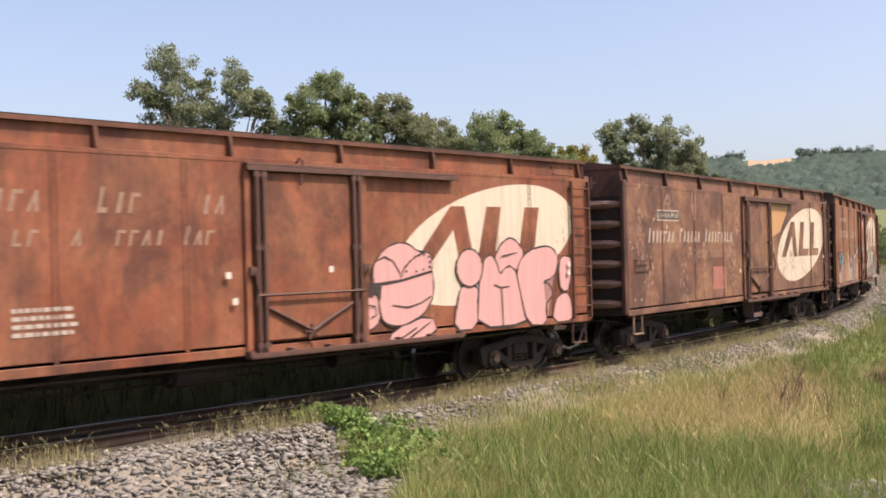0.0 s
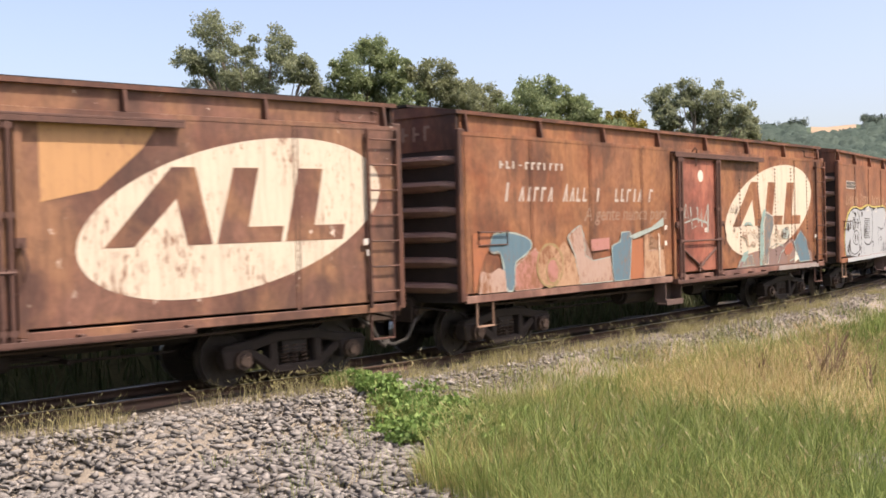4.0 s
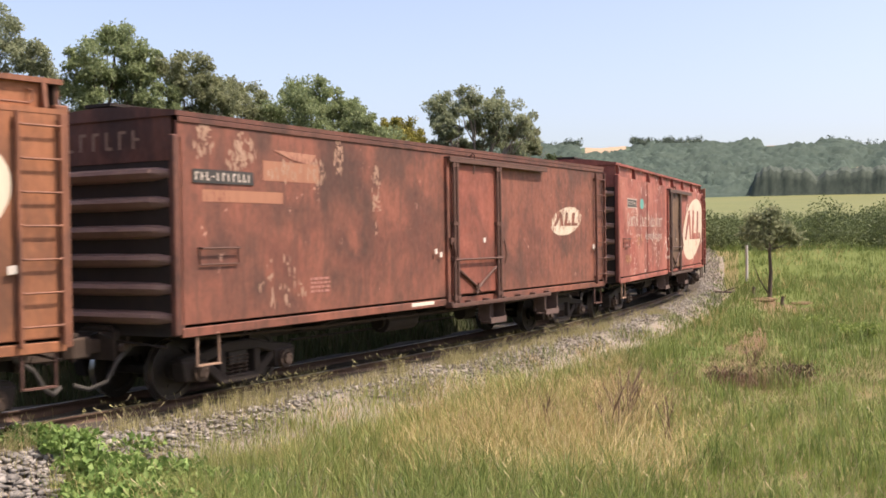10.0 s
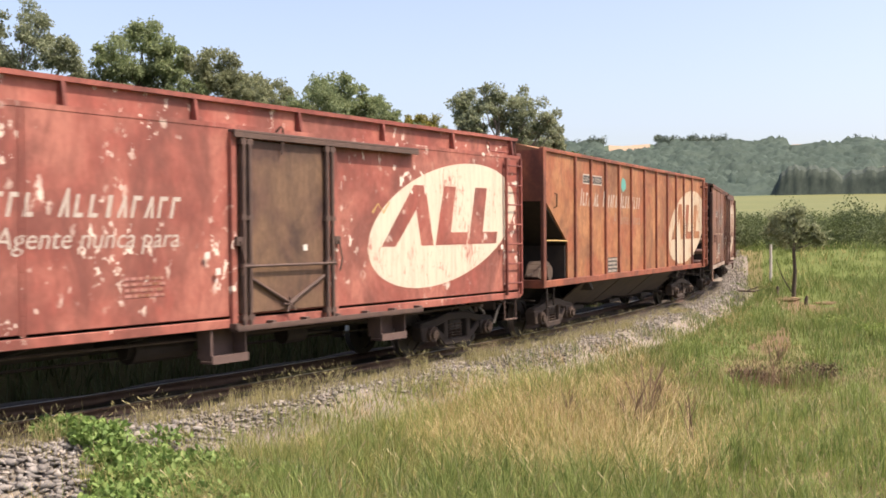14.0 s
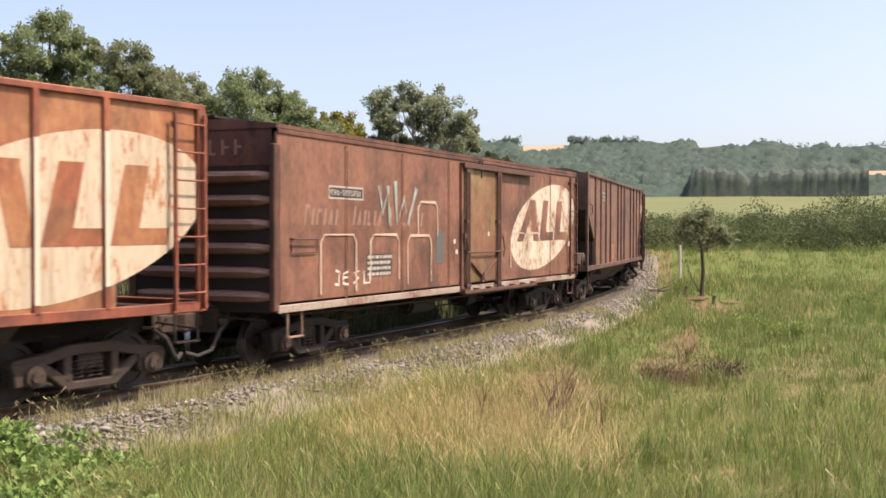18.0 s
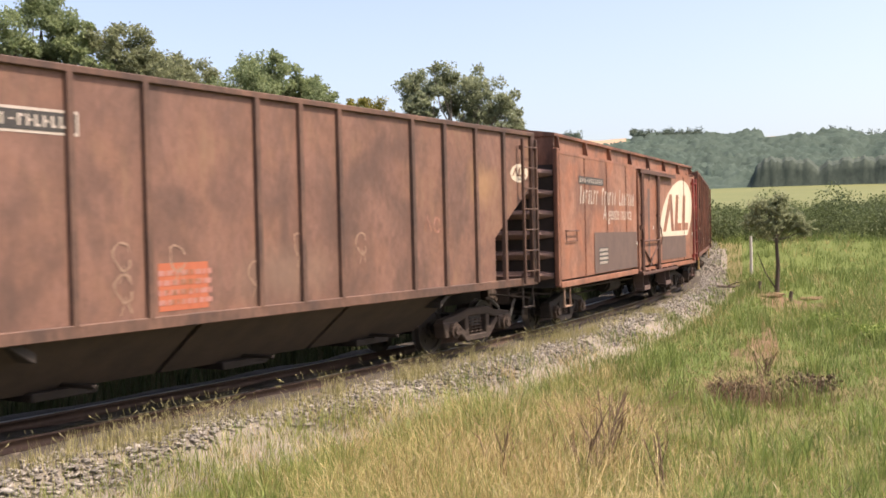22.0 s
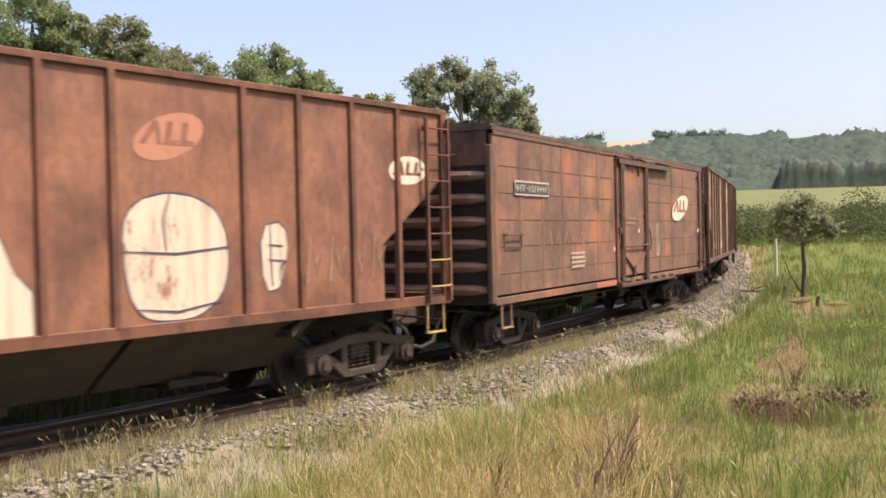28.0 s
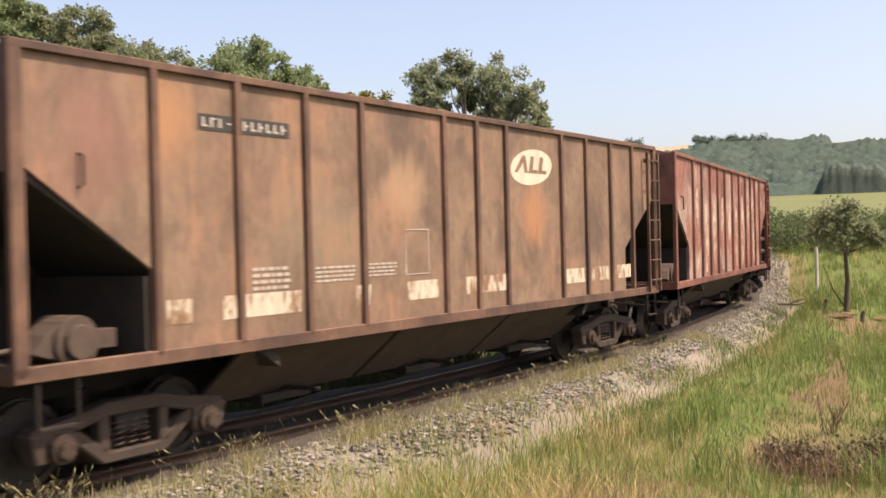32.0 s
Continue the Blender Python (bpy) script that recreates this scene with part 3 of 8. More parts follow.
def wheelset_mesh():
    bm = bmesh.new()
    for sgn in (-1, 1):
        y = 0.535 * sgn
        disc(bm, (0, y, 0), 1, 0.33, WHEEL_R, -0.05, 0.05, 28)
        disc(bm, (0, y, 0), 1, 0.10, 0.33, -0.018, 0.018, 28)
        disc(bm, (0, y - 0.055 * sgn, 0), 1, 0.34, WHEEL_R + 0.026, -0.012, 0.012, 28)
        disc(bm, (0, y, 0), 1, 0, 0.13, -0.09, 0.09, 14)
        for k in range(5):
            a = 2 * math.pi * k / 5
            disc(bm, (0.21 * math.cos(a), y + 0.02 * sgn, 0.21 * math.sin(a)), 1, 0, 0.035, -0.01, 0.01, 8)
    disc(bm, (0, 0, 0), 1, 0, 0.075, -0.9, 0.9, 12)
    bmesh.ops.recalc_face_normals(bm, faces=bm.faces)
    me = mesh_of("wheelset", bm, [M_WHEEL, M_TREAD])
    for p in me.polygons:
        c = p.center
        r = math.hypot(c.x, c.z)
        if r > 0.395 and abs(abs(c.y) - 0.535) < 0.06:
            p.material_index = 1
    return me


def side_frame_mesh(mat):
    """The cast side frame of a bogie, about its own middle, outer face towards -y."""
    bm = bmesh.new()
    # upper bow, lower bow and the two columns leave the spring nest open
    prism(bm, [(-1.12, 0.50), (-1.08, 0.60), (-0.62, 0.66), (-0.30, 0.74), (0.30, 0.74), (0.62, 0.66), (1.08, 0.60), (1.12, 0.50),
               (0.62, 0.52), (0.30, 0.60), (-0.30, 0.60), (-0.62, 0.52)], -0.09, 0.09, 1)
    prism(bm, [(-0.78, 0.50), (-0.66, 0.54), (-0.26, 0.27), (0.26, 0.27), (0.66, 0.54), (0.78, 0.50), (0.36, 0.16), (-0.36, 0.16)], -0.08, 0.08, 1)
    for s in (-1, 1):
        box(bm, s * 0.34 - 0.06, s * 0.34 + 0.06, -0.08, 0.08, 0.26, 0.62)
        prism(bm, [(s * 0.66, 0.55), (s * 1.12, 0.55), (s * 1.06, 0.28), (s * 0.70, 0.28)], -0.11, 0.11, 1)
    for v in bm.verts:
        v.co.x *= 1.09
    return mesh_of("side_frame", bm, mat, bevel=0.018)


def spring_mesh():
    """One coil spring about its own foot."""
    bm = bmesh.new()
    n = 40
    tube(bm, [(0.052 * math.cos(2 * math.pi * i / 8), 0.052 * math.sin(2 * math.pi * i / 8), 0.275 + 0.26 * i / n) for i in range(n + 1)], 0.014, 4)
    return mesh_of("spring", bm, M_DUST)


def bearing_mesh():
    bm = bmesh.new()
    disc(bm, (0, 0, 0), 1, 0, 0.135, -0.10, 0.06, 14)
    disc(bm, (0, -0.11, 0), 1, 0, 0.085, -0.035, 0.02, 12)
    for k in range(3):
        a = 2 * math.pi * k / 3 + 0.5
        disc(bm, (0.06 * math.cos(a), -0.145, 0.06 * math.sin(a)), 1, 0, 0.018, -0.012, 0.01, 6)
    return mesh_of("bearing_cap", bm, M_DUST, soft=False)


def bolster_mesh():
    bm = bmesh.new()
    box(bm, -0.2, 0.2, -0.95, 0.95, 0.42, 0.62)
    disc(bm, (0, 0, 0.68), 2, 0, 0.22, -0.08, 0.1, 14)
    for s in (-1, 1):
        box(bm, s * 0.42 - 0.03, s * 0.42 + 0.03, -0.7, 0.7, 0.33, 0.42)
        for y in (-0.5, 0.5):
            prism(bm, [(s * 0.40, 0.2), (s * 0.47, 0.2), (s * 0.45, 0.55), (s * 0.40, 0.55)], y - 0.06, y + 0.06, 1)
    return mesh_of("bolster", bm, M_BLACK, bevel=0.012)


WHEELS = []


def add_bogie(car, x, dusty=False):
    bog = part("bogie", once("bolster", bolster_mesh), None, car, "shade-dark cast-steel bogie with two wheelsets")
    bog.location = (x, 0, 0)
    for s in (-1, 1):
        f = part("side_frame", once("side_frame_dusty" if dusty else "side_frame", lambda: side_frame_mesh(M_FRAME_DUST if dusty else M_FRAME)), None, bog)
        f.location = (0, s * 0.92, 0)
        for q in (-0.16, 0.0, 0.16):
            sp = part("spring", once("spring", spring_mesh), None, bog, "dusty coil spring")
            sp.location = (q, s * 0.92, 0)
        w = part("wheelset", once("wheelset", wheelset_mesh), None, bog, "steel wheelset with a polished tread")
        w.location = (s * 0.915, 0, WHEEL_R)
        WHEELS.append(w)
        for e in (-1, 1):
            b = part("bearing_cap", once("bearing", bearing_mesh), None, bog)
            b.location = (e * 0.915, s * 1.0, WHEEL_R)
            if s > 0:
                b.rotation_euler = (0, 0, math.pi)
    return bog


def add_coupler(car, s):
    bm = bmesh.new()
    x = s * HB
    box(bm, min(x - s * 0.5, x + s * 0.34), max(x - s * 0.5, x + s * 0.34), -0.09, 0.09, 0.70, 0.88)
    prism(bm, [(x + s * 0.30, -0.14), (x + s * 0.62, -0.17), (x + s * 0.70, -0.04), (x + s * 0.60, 0.05), (x + s * 0.66, 0.14), (x + s * 0.50, 0.2), (x + s * 0.30, 0.14)], 0.66, 0.93, 2)
    part("coupler", bm, M_DUST, car, "dusty cast knuckle coupler", bevel=0.02)
    bm = bmesh.new()
    disc(bm, (x + s * 0.56, -0.08, 0.80), 2, 0, 0.05, -0.17, 0.17, 10)
    disc(bm, (x + s * 0.56, -0.08, 0.80), 2, 0, 0.07, 0.15, 0.19, 10)
    part("knuckle_pin", bm, M_FRAME_DUST, car)
    bm = bmesh.new()
    box(bm, min(x - s * 0.02, x + s * 0.10), max(x - s * 0.02, x + s * 0.10), -0.34, 0.34, 0.60, 0.98)
    prism(bm, [(-0.34, 0.98), (-0.20, 1.06), (0.20, 1.06), (0.34, 0.98)], min(x, x + s * 0.08), max(x, x + s * 0.08), 0)
    part("striker_casting", bm, M_FRAME_DUST, car, "dusty striker casting round the coupler", bevel=0.015)
    bm = bmesh.new()
    tube(bm, [(x - s * 0.3, -0.42, 0.80), (x + s * 0.02, -0.42, 0.79), (x + s * 0.08, -0.43, 0.72)], 0.026, 8)
    disc(bm, (x + s * 0.04, -0.43, 0.78), 1, 0, 0.05, -0.05, 0.05, 10)
    tube(bm, [(x + s * 0.04, -0.49, 0.80), (x + s * 0.06, -0.55, 0.92)], 0.014, 5)
    part("angle_cock", bm, M_POT, car)
    bm = bmesh.new()
    tube(bm, [(x - s * 0.1, -0.42, 0.78), (x + s * 0.15, -0.44, 0.62), (x + s * 0.32, -0.42, 0.36), (x + s * 0.5, -0.3, 0.28), (x + s * 0.66, -0.2, 0.34)], 0.032, 8)
    part("brake_hose", bm, M_RUBBER, car)
    bm = bmesh.new()
    tube(bm, [(x + s * 0.03, -1.2, 0.80), (x + s * 0.05, -0.3, 0.86), (x + s * 0.22, -0.2, 0.98), (x + s * 0.05, 0.2, 0.9)], 0.018, 6)
    part("uncoupling_lever", bm, M_IRON, car)


def add_stirrup(car, x, mat, z0=0.95, side=-1, w=0.42, drop=0.42):
    bm = bmesh.new()
    y = side * (HALF - 0.04)
    tube(bm, [(x - w / 2, y, z0), (x - w / 2, y, z0 - drop), (x + w / 2, y, z0 - drop), (x + w / 2, y, z0)], 0.022, 6)
    box(bm, x - w / 2, x + w / 2, y - 0.04, y + 0.04, z0 - drop - 0.01, z0 - drop + 0.012)
    part("step_stirrup", bm, mat, car, "bent bar step below the sill")


def add_grab(car, x0, x1, z, mat, drop=0.0):
    bm = bmesh.new()
    y = -HALF
    tube(bm, [(x0, y, z), (x0, y - 0.07, z - 0.01), (x1, y - 0.07, z - 0.01), (x1, y, z)], 0.014, 6)
    if drop:
        tube(bm, [(x0, y - 0.03, z), (x0, y - 0.03, z - drop), (x1, y - 0.03, z - drop), (x1, y - 0.03, z)], 0.011, 6)
    part("grab_iron", bm, mat, car)


def add_ladder(car, x0, x1, z0, z1, y, mat, n=7, rung_mat=None, yellow=0):
    """A ladder on the near side: two stiles and a row of rungs."""
    bm = bmesh.new()
    for x in (x0, x1):
        box(bm, x - 0.022, x + 0.022, y - 0.09, y - 0.035, z0, z1)
        box(bm, x - 0.015, x + 0.015, y - 0.04, y + 0.01, z0 + 0.12, z0 + 0.2)
        box(bm, x - 0.015, x + 0.015, y - 0.04, y + 0.01, z1 - 0.2, z1 - 0.12)
    lad = part("ladder", bm, mat, car, "steel ladder up the wagon side", bevel=0.006)
    for i in range(n):
        z = z0 + (i + 0.6) * (z1 - z0) / n
        bm = bmesh.new()
        tube(bm, [(x0, y - 0.075, z + 0.02), (x0 + 0.05, y - 0.085, z), (x1 - 0.05, y - 0.085, z), (x1, y - 0.075, z + 0.02)], 0.014, 6)
        part("rung", bm, M_YELLOW if i < yellow else (rung_mat or mat), lad)


# -- paint marks on the near side: each lies a few millimetres over the one before --
def layer_y(k, y=-1.0):
    return (-HALF if y == -1.0 else y) - 0.004 - 0.0035 * k


def flat(bm, pts, y):
    """A thin slab of paint with its outline in x, z; fanned from its middle so that bays stay open."""
    v = [bm.verts.new((p[0], y, p[1])) for p in pts]
    f = bm.faces.new(v)
    bmesh.ops.triangulate(bm, faces=[f])


def ribbon(bm, pts, w, y):
    """A brushed line of width w along x, z points."""
    n = len(pts)
    L, R = [], []
    for i, (x, z) in enumerate(pts):
        a, b = pts[max(i - 1, 0)], pts[min(i + 1, n - 1)]
        dx, dz = b[0] - a[0], b[1] - a[1]
        q = math.hypot(dx, dz) or 1
        ww = w * (0.8 + 0.35 * math.sin(i * 2.1 + x * 3))
        L.append(bm.verts.new((x - dz / q * ww / 2, y, z + dx / q * ww / 2)))
        R.append(bm.verts.new((x + dz / q * ww / 2, y, z - dx / q * ww / 2)))
    for i in range(n - 1):
        bm.faces.new((L[i], L[i + 1], R[i + 1], R[i]))


def oval(cx, cz, rx, rz, tilt=0.0, n=40, wob=0.0, seed=0.0, a0=0.0, a1=2 * math.pi):
    out = []
    c, s = math.cos(tilt), math.sin(tilt)
    for i in range(n):
        a = a0 + (a1 - a0) * i / n
        k = 1 + wob * (math.sin(3 * a + seed) + 0.6 * math.sin(5 * a + seed * 2))
        x, z = rx * math.cos(a) * k, rz * math.sin(a) * k
        out.append((cx + x * c - z * s, cz + x * s + z * c))
    return out


def rounded(pts, steps=4):
    """Chaikin-smoothed closed outline."""
    for _ in range(steps):
        out = []
        for i, p in enumerate(pts):
            q = pts[(i + 1) % len(pts)]
            out += [(0.75 * p[0] + 0.25 * q[0], 0.75 * p[1] + 0.25 * q[1]), (0.25 * p[0] + 0.75 * q[0], 0.25 * p[1] + 0.75 * q[1])]
        pts = out
    return pts


def mark(car, name, shape, mat, k=0, label="", y=-1.0):
    bm = bmesh.new()
    flat(bm, shape, layer_y(k, y))
    return part(name, bm, mat, car, label)


def flakes(car, name, a, z, w, h, n, mat, seed, label, k=1, y=-1.0):
    """A cluster of small upright paint flakes within an oval, as one part."""
    rnd = random.Random(seed)
    bm = bmesh.new()
    for i in range(n):
        q, rr = rnd.uniform(0, 6.28), math.sqrt(rnd.random())
        cx, cz = sx(a) + w * rr * math.cos(q), z + h * rr * math.sin(q)
        fw, fh = rnd.uniform(0.008, 0.035), rnd.uniform(0.015, 0.09)
        flat(bm, [(cx + fw * math.cos(t) * rnd.uniform(0.5, 1.2), cz + fh * math.sin(t) * rnd.uniform(0.5, 1.2)) for t in (0.2, 1.2, 2.3, 3.3, 4.3, 5.4)], layer_y(k, y) - 0.00002 * i)
    tagged(part(name, bm, mat, car, label), kind="stuff")


def lines(car, name, strokes, w, mat, k=2, label="", y=-1.0):
    for s in strokes:
        bm = bmesh.new()
        ribbon(bm, s, w, layer_y(k, y))
        part(name, bm, mat, car, label)


GLYPH = [[(0.075, 0.33), (0.275, 0.80), (0.348, 0.80), (0.397, 0.33), (0.318, 0.33), (0.288, 0.61), (0.16, 0.33)],
         [(0.41, 0.33), (0.47, 0.80), (0.553, 0.80), (0.515, 0.43), (0.635, 0.43), (0.625, 0.33)],
         [(0.64, 0.33), (0.692, 0.80), (0.78, 0.80), (0.745, 0.43), (0.858, 0.43), (0.848, 0.33)]]


def add_emblem(car, s0, s1, z0, z1, white, ink, y=-1.0, tilt=0.21, k=0, cut=None):
    """A white leaning oval with three slanting shapes in the wagon's colour."""
    x0, x1 = sx(s0), sx(s1)
    W, H, c2, s2 = ((x1 - x0) / 2) ** 2, ((z1 - z0) / 2) ** 2, math.cos(tilt) ** 2, math.sin(tilt) ** 2
    o = oval((x0 + x1) / 2, (z0 + z1) / 2, math.sqrt((W * c2 - H * s2) / (c2 - s2)), math.sqrt((H * c2 - W * s2) / (c2 - s2)), tilt, 64)
    if cut:
        o = [(x, max(z, cut)) for x, z in o]
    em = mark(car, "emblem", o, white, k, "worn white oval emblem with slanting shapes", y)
    for g in GLYPH:
        bm = bmesh.new()
        flat(bm, [(x0 + a * (x1 - x0), z0 + (b + 0.015 * (a - 0.5)) * (z1 - z0)) for a, b in g], layer_y(k + 1, y))
        part("emblem_stroke", bm, ink, em)
    return em


def emblem_on_ribs(car, s0, s1, z0, z1, ribs, white, tilt=0.21):
    """The emblem's white carried on over the outer faces of a hopper's ribs."""
    x0, x1 = sx(s0), sx(s1)
    W, H, c, s = ((x1 - x0) / 2) ** 2, ((z1 - z0) / 2) ** 2, math.cos(tilt), math.sin(tilt)
    a2, b2 = (W * c * c - H * s * s) / (c * c - s * s), (H * c * c - W * s * s) / (c * c - s * s)
    for q in ribs:
        dx = sx(q) - (x0 + x1) / 2
        zs = [z0 + i * (z1 - z0) / 60 for i in range(61)]
        zs = [z for z in zs if (dx * c + (z - (z0 + z1) / 2) * s) ** 2 / a2 + (-dx * s + (z - (z0 + z1) / 2) * c) ** 2 / b2 < 1]
        if len(zs) > 2:
            mark(car, "emblem_band", [(sx(q) - 0.036, zs[0]), (sx(q) + 0.036, zs[0]), (sx(q) + 0.036, zs[-1]), (sx(q) - 0.036, zs[-1])], white, 0, "white of the emblem on a rib")


def add_wordmark(car, s0, s1, z0, h, mat, y=-1.0, seed=1, words=(7, 6, 9), skip=0.0, k=0):
    """The company name as a row of slanting bars, word by word."""
    rnd = random.Random(seed)
    n = sum(words) + 1.2 * (len(words) - 1)
    p = (sx(s1) - sx(s0)) / n
    x = sx(s0)
    yy = layer_y(k, y)
    for w in words:
        for i in range(w):
            hh = h * (1.25 if i == 0 else 1.0)
            if rnd.random() >= skip:
                sl = 0.22 * hh
                a, b = x + 0.08 * p, x + p * 0.80
                t = 0.22 * p
                q = rnd.random()
                bm = bmesh.new()
                if q < 0.28:        # a wedge
                    m = (a + b) / 2 + sl
                    flat(bm, [(a, z0), (a + t, z0), (m + 0.3 * t, z0 + 0.8 * hh), (m, z0 + hh), (m - 0.2 * t, z0 + hh)], yy)
                    flat(bm, [(b - t, z0), (b, z0), (m + 0.5 * t, z0 + hh), (m - 0.2 * t, z0 + hh)], yy - 0.0005)
                elif q < 0.72:      # a bar with an arm at its foot or head
                    flat(bm, [(a, z0), (a + t, z0), (a + t + sl, z0 + hh), (a + sl, z0 + hh)], yy)
                    k0 = 0.0 if q < 0.45 else 0.8
                    flat(bm, [(a + t + k0 * sl, z0 + k0 * hh), (b - 0.1 * p + k0 * sl, z0 + k0 * hh), (b - 0.1 * p + (k0 + 0.2) * sl, z0 + (k0 + 0.2) * hh), (a + t + (k0 + 0.2) * sl, z0 + (k0 + 0.2) * hh)], yy - 0.0005)
                else:               # a plain broad bar
                    m = (a + b) / 2
                    flat(bm, [(m - 0.7 * t, z0), (m + 0.7 * t, z0), (m + 0.7 * t + sl, z0 + hh), (m - 0.7 * t + sl, z0 + hh)], yy)
                part("letter_bar", bm, mat, car)
            x += p
        x += 1.2 * p


def add_text(car, s, s0, s1, z, mat, y=-1.0, k=0, shear=0.25):
    """Readable words in the built-in font, scaled to run from s0 to s1."""
    cu = bpy.data.curves.new("words", "FONT")
    cu.body, cu.size, cu.shear, cu.resolution_u = s, 1.0, shear, 2
    tmp = bpy.data.objects.new("words", cu)
    me = bpy.data.meshes.new_from_object(tmp)
    bpy.data.objects.remove(tmp)
    xs = [v.co.x for v in me.vertices]
    f = (sx(s1) - sx(s0)) / (max(xs) - min(xs))
    me.transform(Matrix.Translation((sx(s0), layer_y(k, y), z)) @ Matrix.Rotation(math.pi / 2, 4, "X") @ Matrix.Scale(f, 4) @ Matrix.Translation((-min(xs), 0, 0)))
    me.materials.clear()
    me.materials.append(mat)
    part("lettering", me, None, car, "white painted words")


def add_plate(car, s0, s1, z0, z1, y=-1.0, k=0, bars=11, rim=True, bare=False, seed=3):
    """A number panel whose characters are plain bars."""
    x0, x1 = sx(s0), sx(s1)
    rnd = random.Random(seed)
    pl = None
    if not bare:
        if rim:
            mark(car, "panel_rim", [(x0 - 0.03, z0 - 0.03), (x1 + 0.03, z0 - 0.03), (x1 + 0.03, z1 + 0.03), (x0 - 0.03, z1 + 0.03)], M_LETTER, k, y=y)
        pl = mark(car, "number_panel", [(x0, z0), (x1, z0), (x1, z1), (x0, z1)], M_PLATE, k + 1, "black number panel with white bars", y)
    p = (x1 - x0) / (bars + 0.6)
    h = z1 - z0
    for i in range(bars):
        if i == 3:
            bm = bmesh.new()
            flat(bm, [(x0 + (i + 0.45) * p, z0 + 0.45 * h), (x0 + (i + 0.95) * p, z0 + 0.45 * h), (x0 + (i + 0.95) * p, z0 + 0.56 * h), (x0 + (i + 0.45) * p, z0 + 0.56 * h)], layer_y(k + 2, y))
            part("number_bar", bm, M_LETTER, pl or car)
            continue
        bm = bmesh.new()
        a, b = x0 + (i + 0.42) * p, x0 + (i + 1.08) * p
        flat(bm, [(a, z0 + 0.2 * h), (a + 0.3 * p, z0 + 0.2 * h), (a + 0.3 * p, z0 + 0.8 * h), (a, z0 + 0.8 * h)], layer_y(k + 2, y))
        if rnd.random() < 0.75:
            q = rnd.choice((0.2, 0.44, 0.66))
            flat(bm, [(a + 0.3 * p, z0 + q * h), (b, z0 + q * h), (b, z0 + (q + 0.14) * h), (a + 0.3 * p, z0 + (q + 0.14) * h)], layer_y(k + 2, y))
        part("number_bar", bm, M_LETTER, pl or car)


def add_data(car, s0, s1, z0, z1, y=-1.0, k=0, dark=True, rows=4, seed=1, mat=None):
    """A small data panel: rows of little bars."""
    rnd = random.Random(seed)
    x0, x1 = sx(s0), sx(s1)
    pl = mark(car, "data_panel", [(x0, z0), (x1, z0), (x1, z1), (x0, z1)], M_PLATE, k, "dark data panel with rows of small bars", y) if dark else None
    bm = bmesh.new()
    for r in range(rows):
        z = z1 - (r + 0.85) * (z1 - z0) / rows
        x = x0 + 0.04
        while x < x1 - 0.06:
            w = rnd.uniform(0.03, 0.13)
            flat(bm, [(x, z), (min(x + w, x1 - 0.02), z), (min(x + w, x1 - 0.02), z + 0.55 * (z1 - z0) / rows), (x, z + 0.55 * (z1 - z0) / rows)], layer_y(k + 1, y))
            x += w + 0.03
    tagged(part("data_print", bm, mat or M_LETTER, pl or car), kind="stuff")


# -- boxcar --
def end_with_ribs(car, mat, top, s=-1, ribs=6):
    """A pressed steel end wall with bulging level ribs."""
    x = s * HB
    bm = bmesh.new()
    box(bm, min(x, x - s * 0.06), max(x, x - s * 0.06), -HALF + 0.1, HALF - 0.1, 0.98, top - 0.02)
    # wall coloured dark for the shade between the ribs
    end = part("end_wall", bm, M_RIB_SHADE, car)
    bm = bmesh.new()
    box(bm, min(x - s * 0.05, x + s * 0.012), max(x - s * 0.05, x + s * 0.012), -HALF + 0.1, HALF - 0.1, top - 0.62, top - 0.03)
    part("end_plate", bm, mat, end)
    for y in (-HALF + 0.05, HALF - 0.05):
        bm = bmesh.new()
        box(bm, min(x - s * 0.1, x + s * 0.07), max(x - s * 0.1, x + s * 0.07), y - 0.05, y + 0.05, 0.95, top - 0.3)
        part("corner_post", bm, mat, end, bevel=0.015)
    n = ribs
    for i in range(n):
        z = 1.18 + i * (top - 0.78 - 1.18) / (n - 1)
        bm = bmesh.new()
        h, d, yy = 0.105, 0.17, HALF - 0.13
        rings = []
        for y, k in ((-yy, 0.12), (-yy + 0.24, 0.85), (-0.3, 1.0), (0.3, 1.0), (yy - 0.24, 0.85), (yy, 0.12)):
            rings.append([bm.verts.new((x + s * q * d * k, y, z + r * h * (0.5 + 0.5 * k))) for q, r in ((0.0, -1.0), (0.55, -0.7), (1.0, 0.0), (0.9, 0.45), (0.0, 0.8))])
        for a, b in zip(rings, rings[1:]):
            for j in range(4):
                bm.faces.new((a[j], a[j + 1], b[j + 1], b[j]))
        bm.faces.new(rings[0])
        bm.faces.new(rings[-1][::-1])
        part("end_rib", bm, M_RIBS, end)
    return end


def add_end_bars(car, z, mat, seed=1, n=8):
    """The number on the leading end, as plain bars."""
    rnd = random.Random(seed)
    x = -HB - 0.018
    for i in range(n):
        y = 1.05 - i * 0.24
        bm = bmesh.new()
        for a, b, c, d in ((0.0, 0.05, 0.0, 0.24), (0.05, 0.13, rnd.choice((0.0, 0.1, 0.2)), 0.04)):
            v = [bm.verts.new((x, y - a, z + c)), bm.verts.new((x, y - b, z + c)), bm.verts.new((x, y - b, z + c + d)), bm.verts.new((x, y - a, z + c + d))]
            bm.faces.new(v)
        part("end_bar", bm, mat, car)


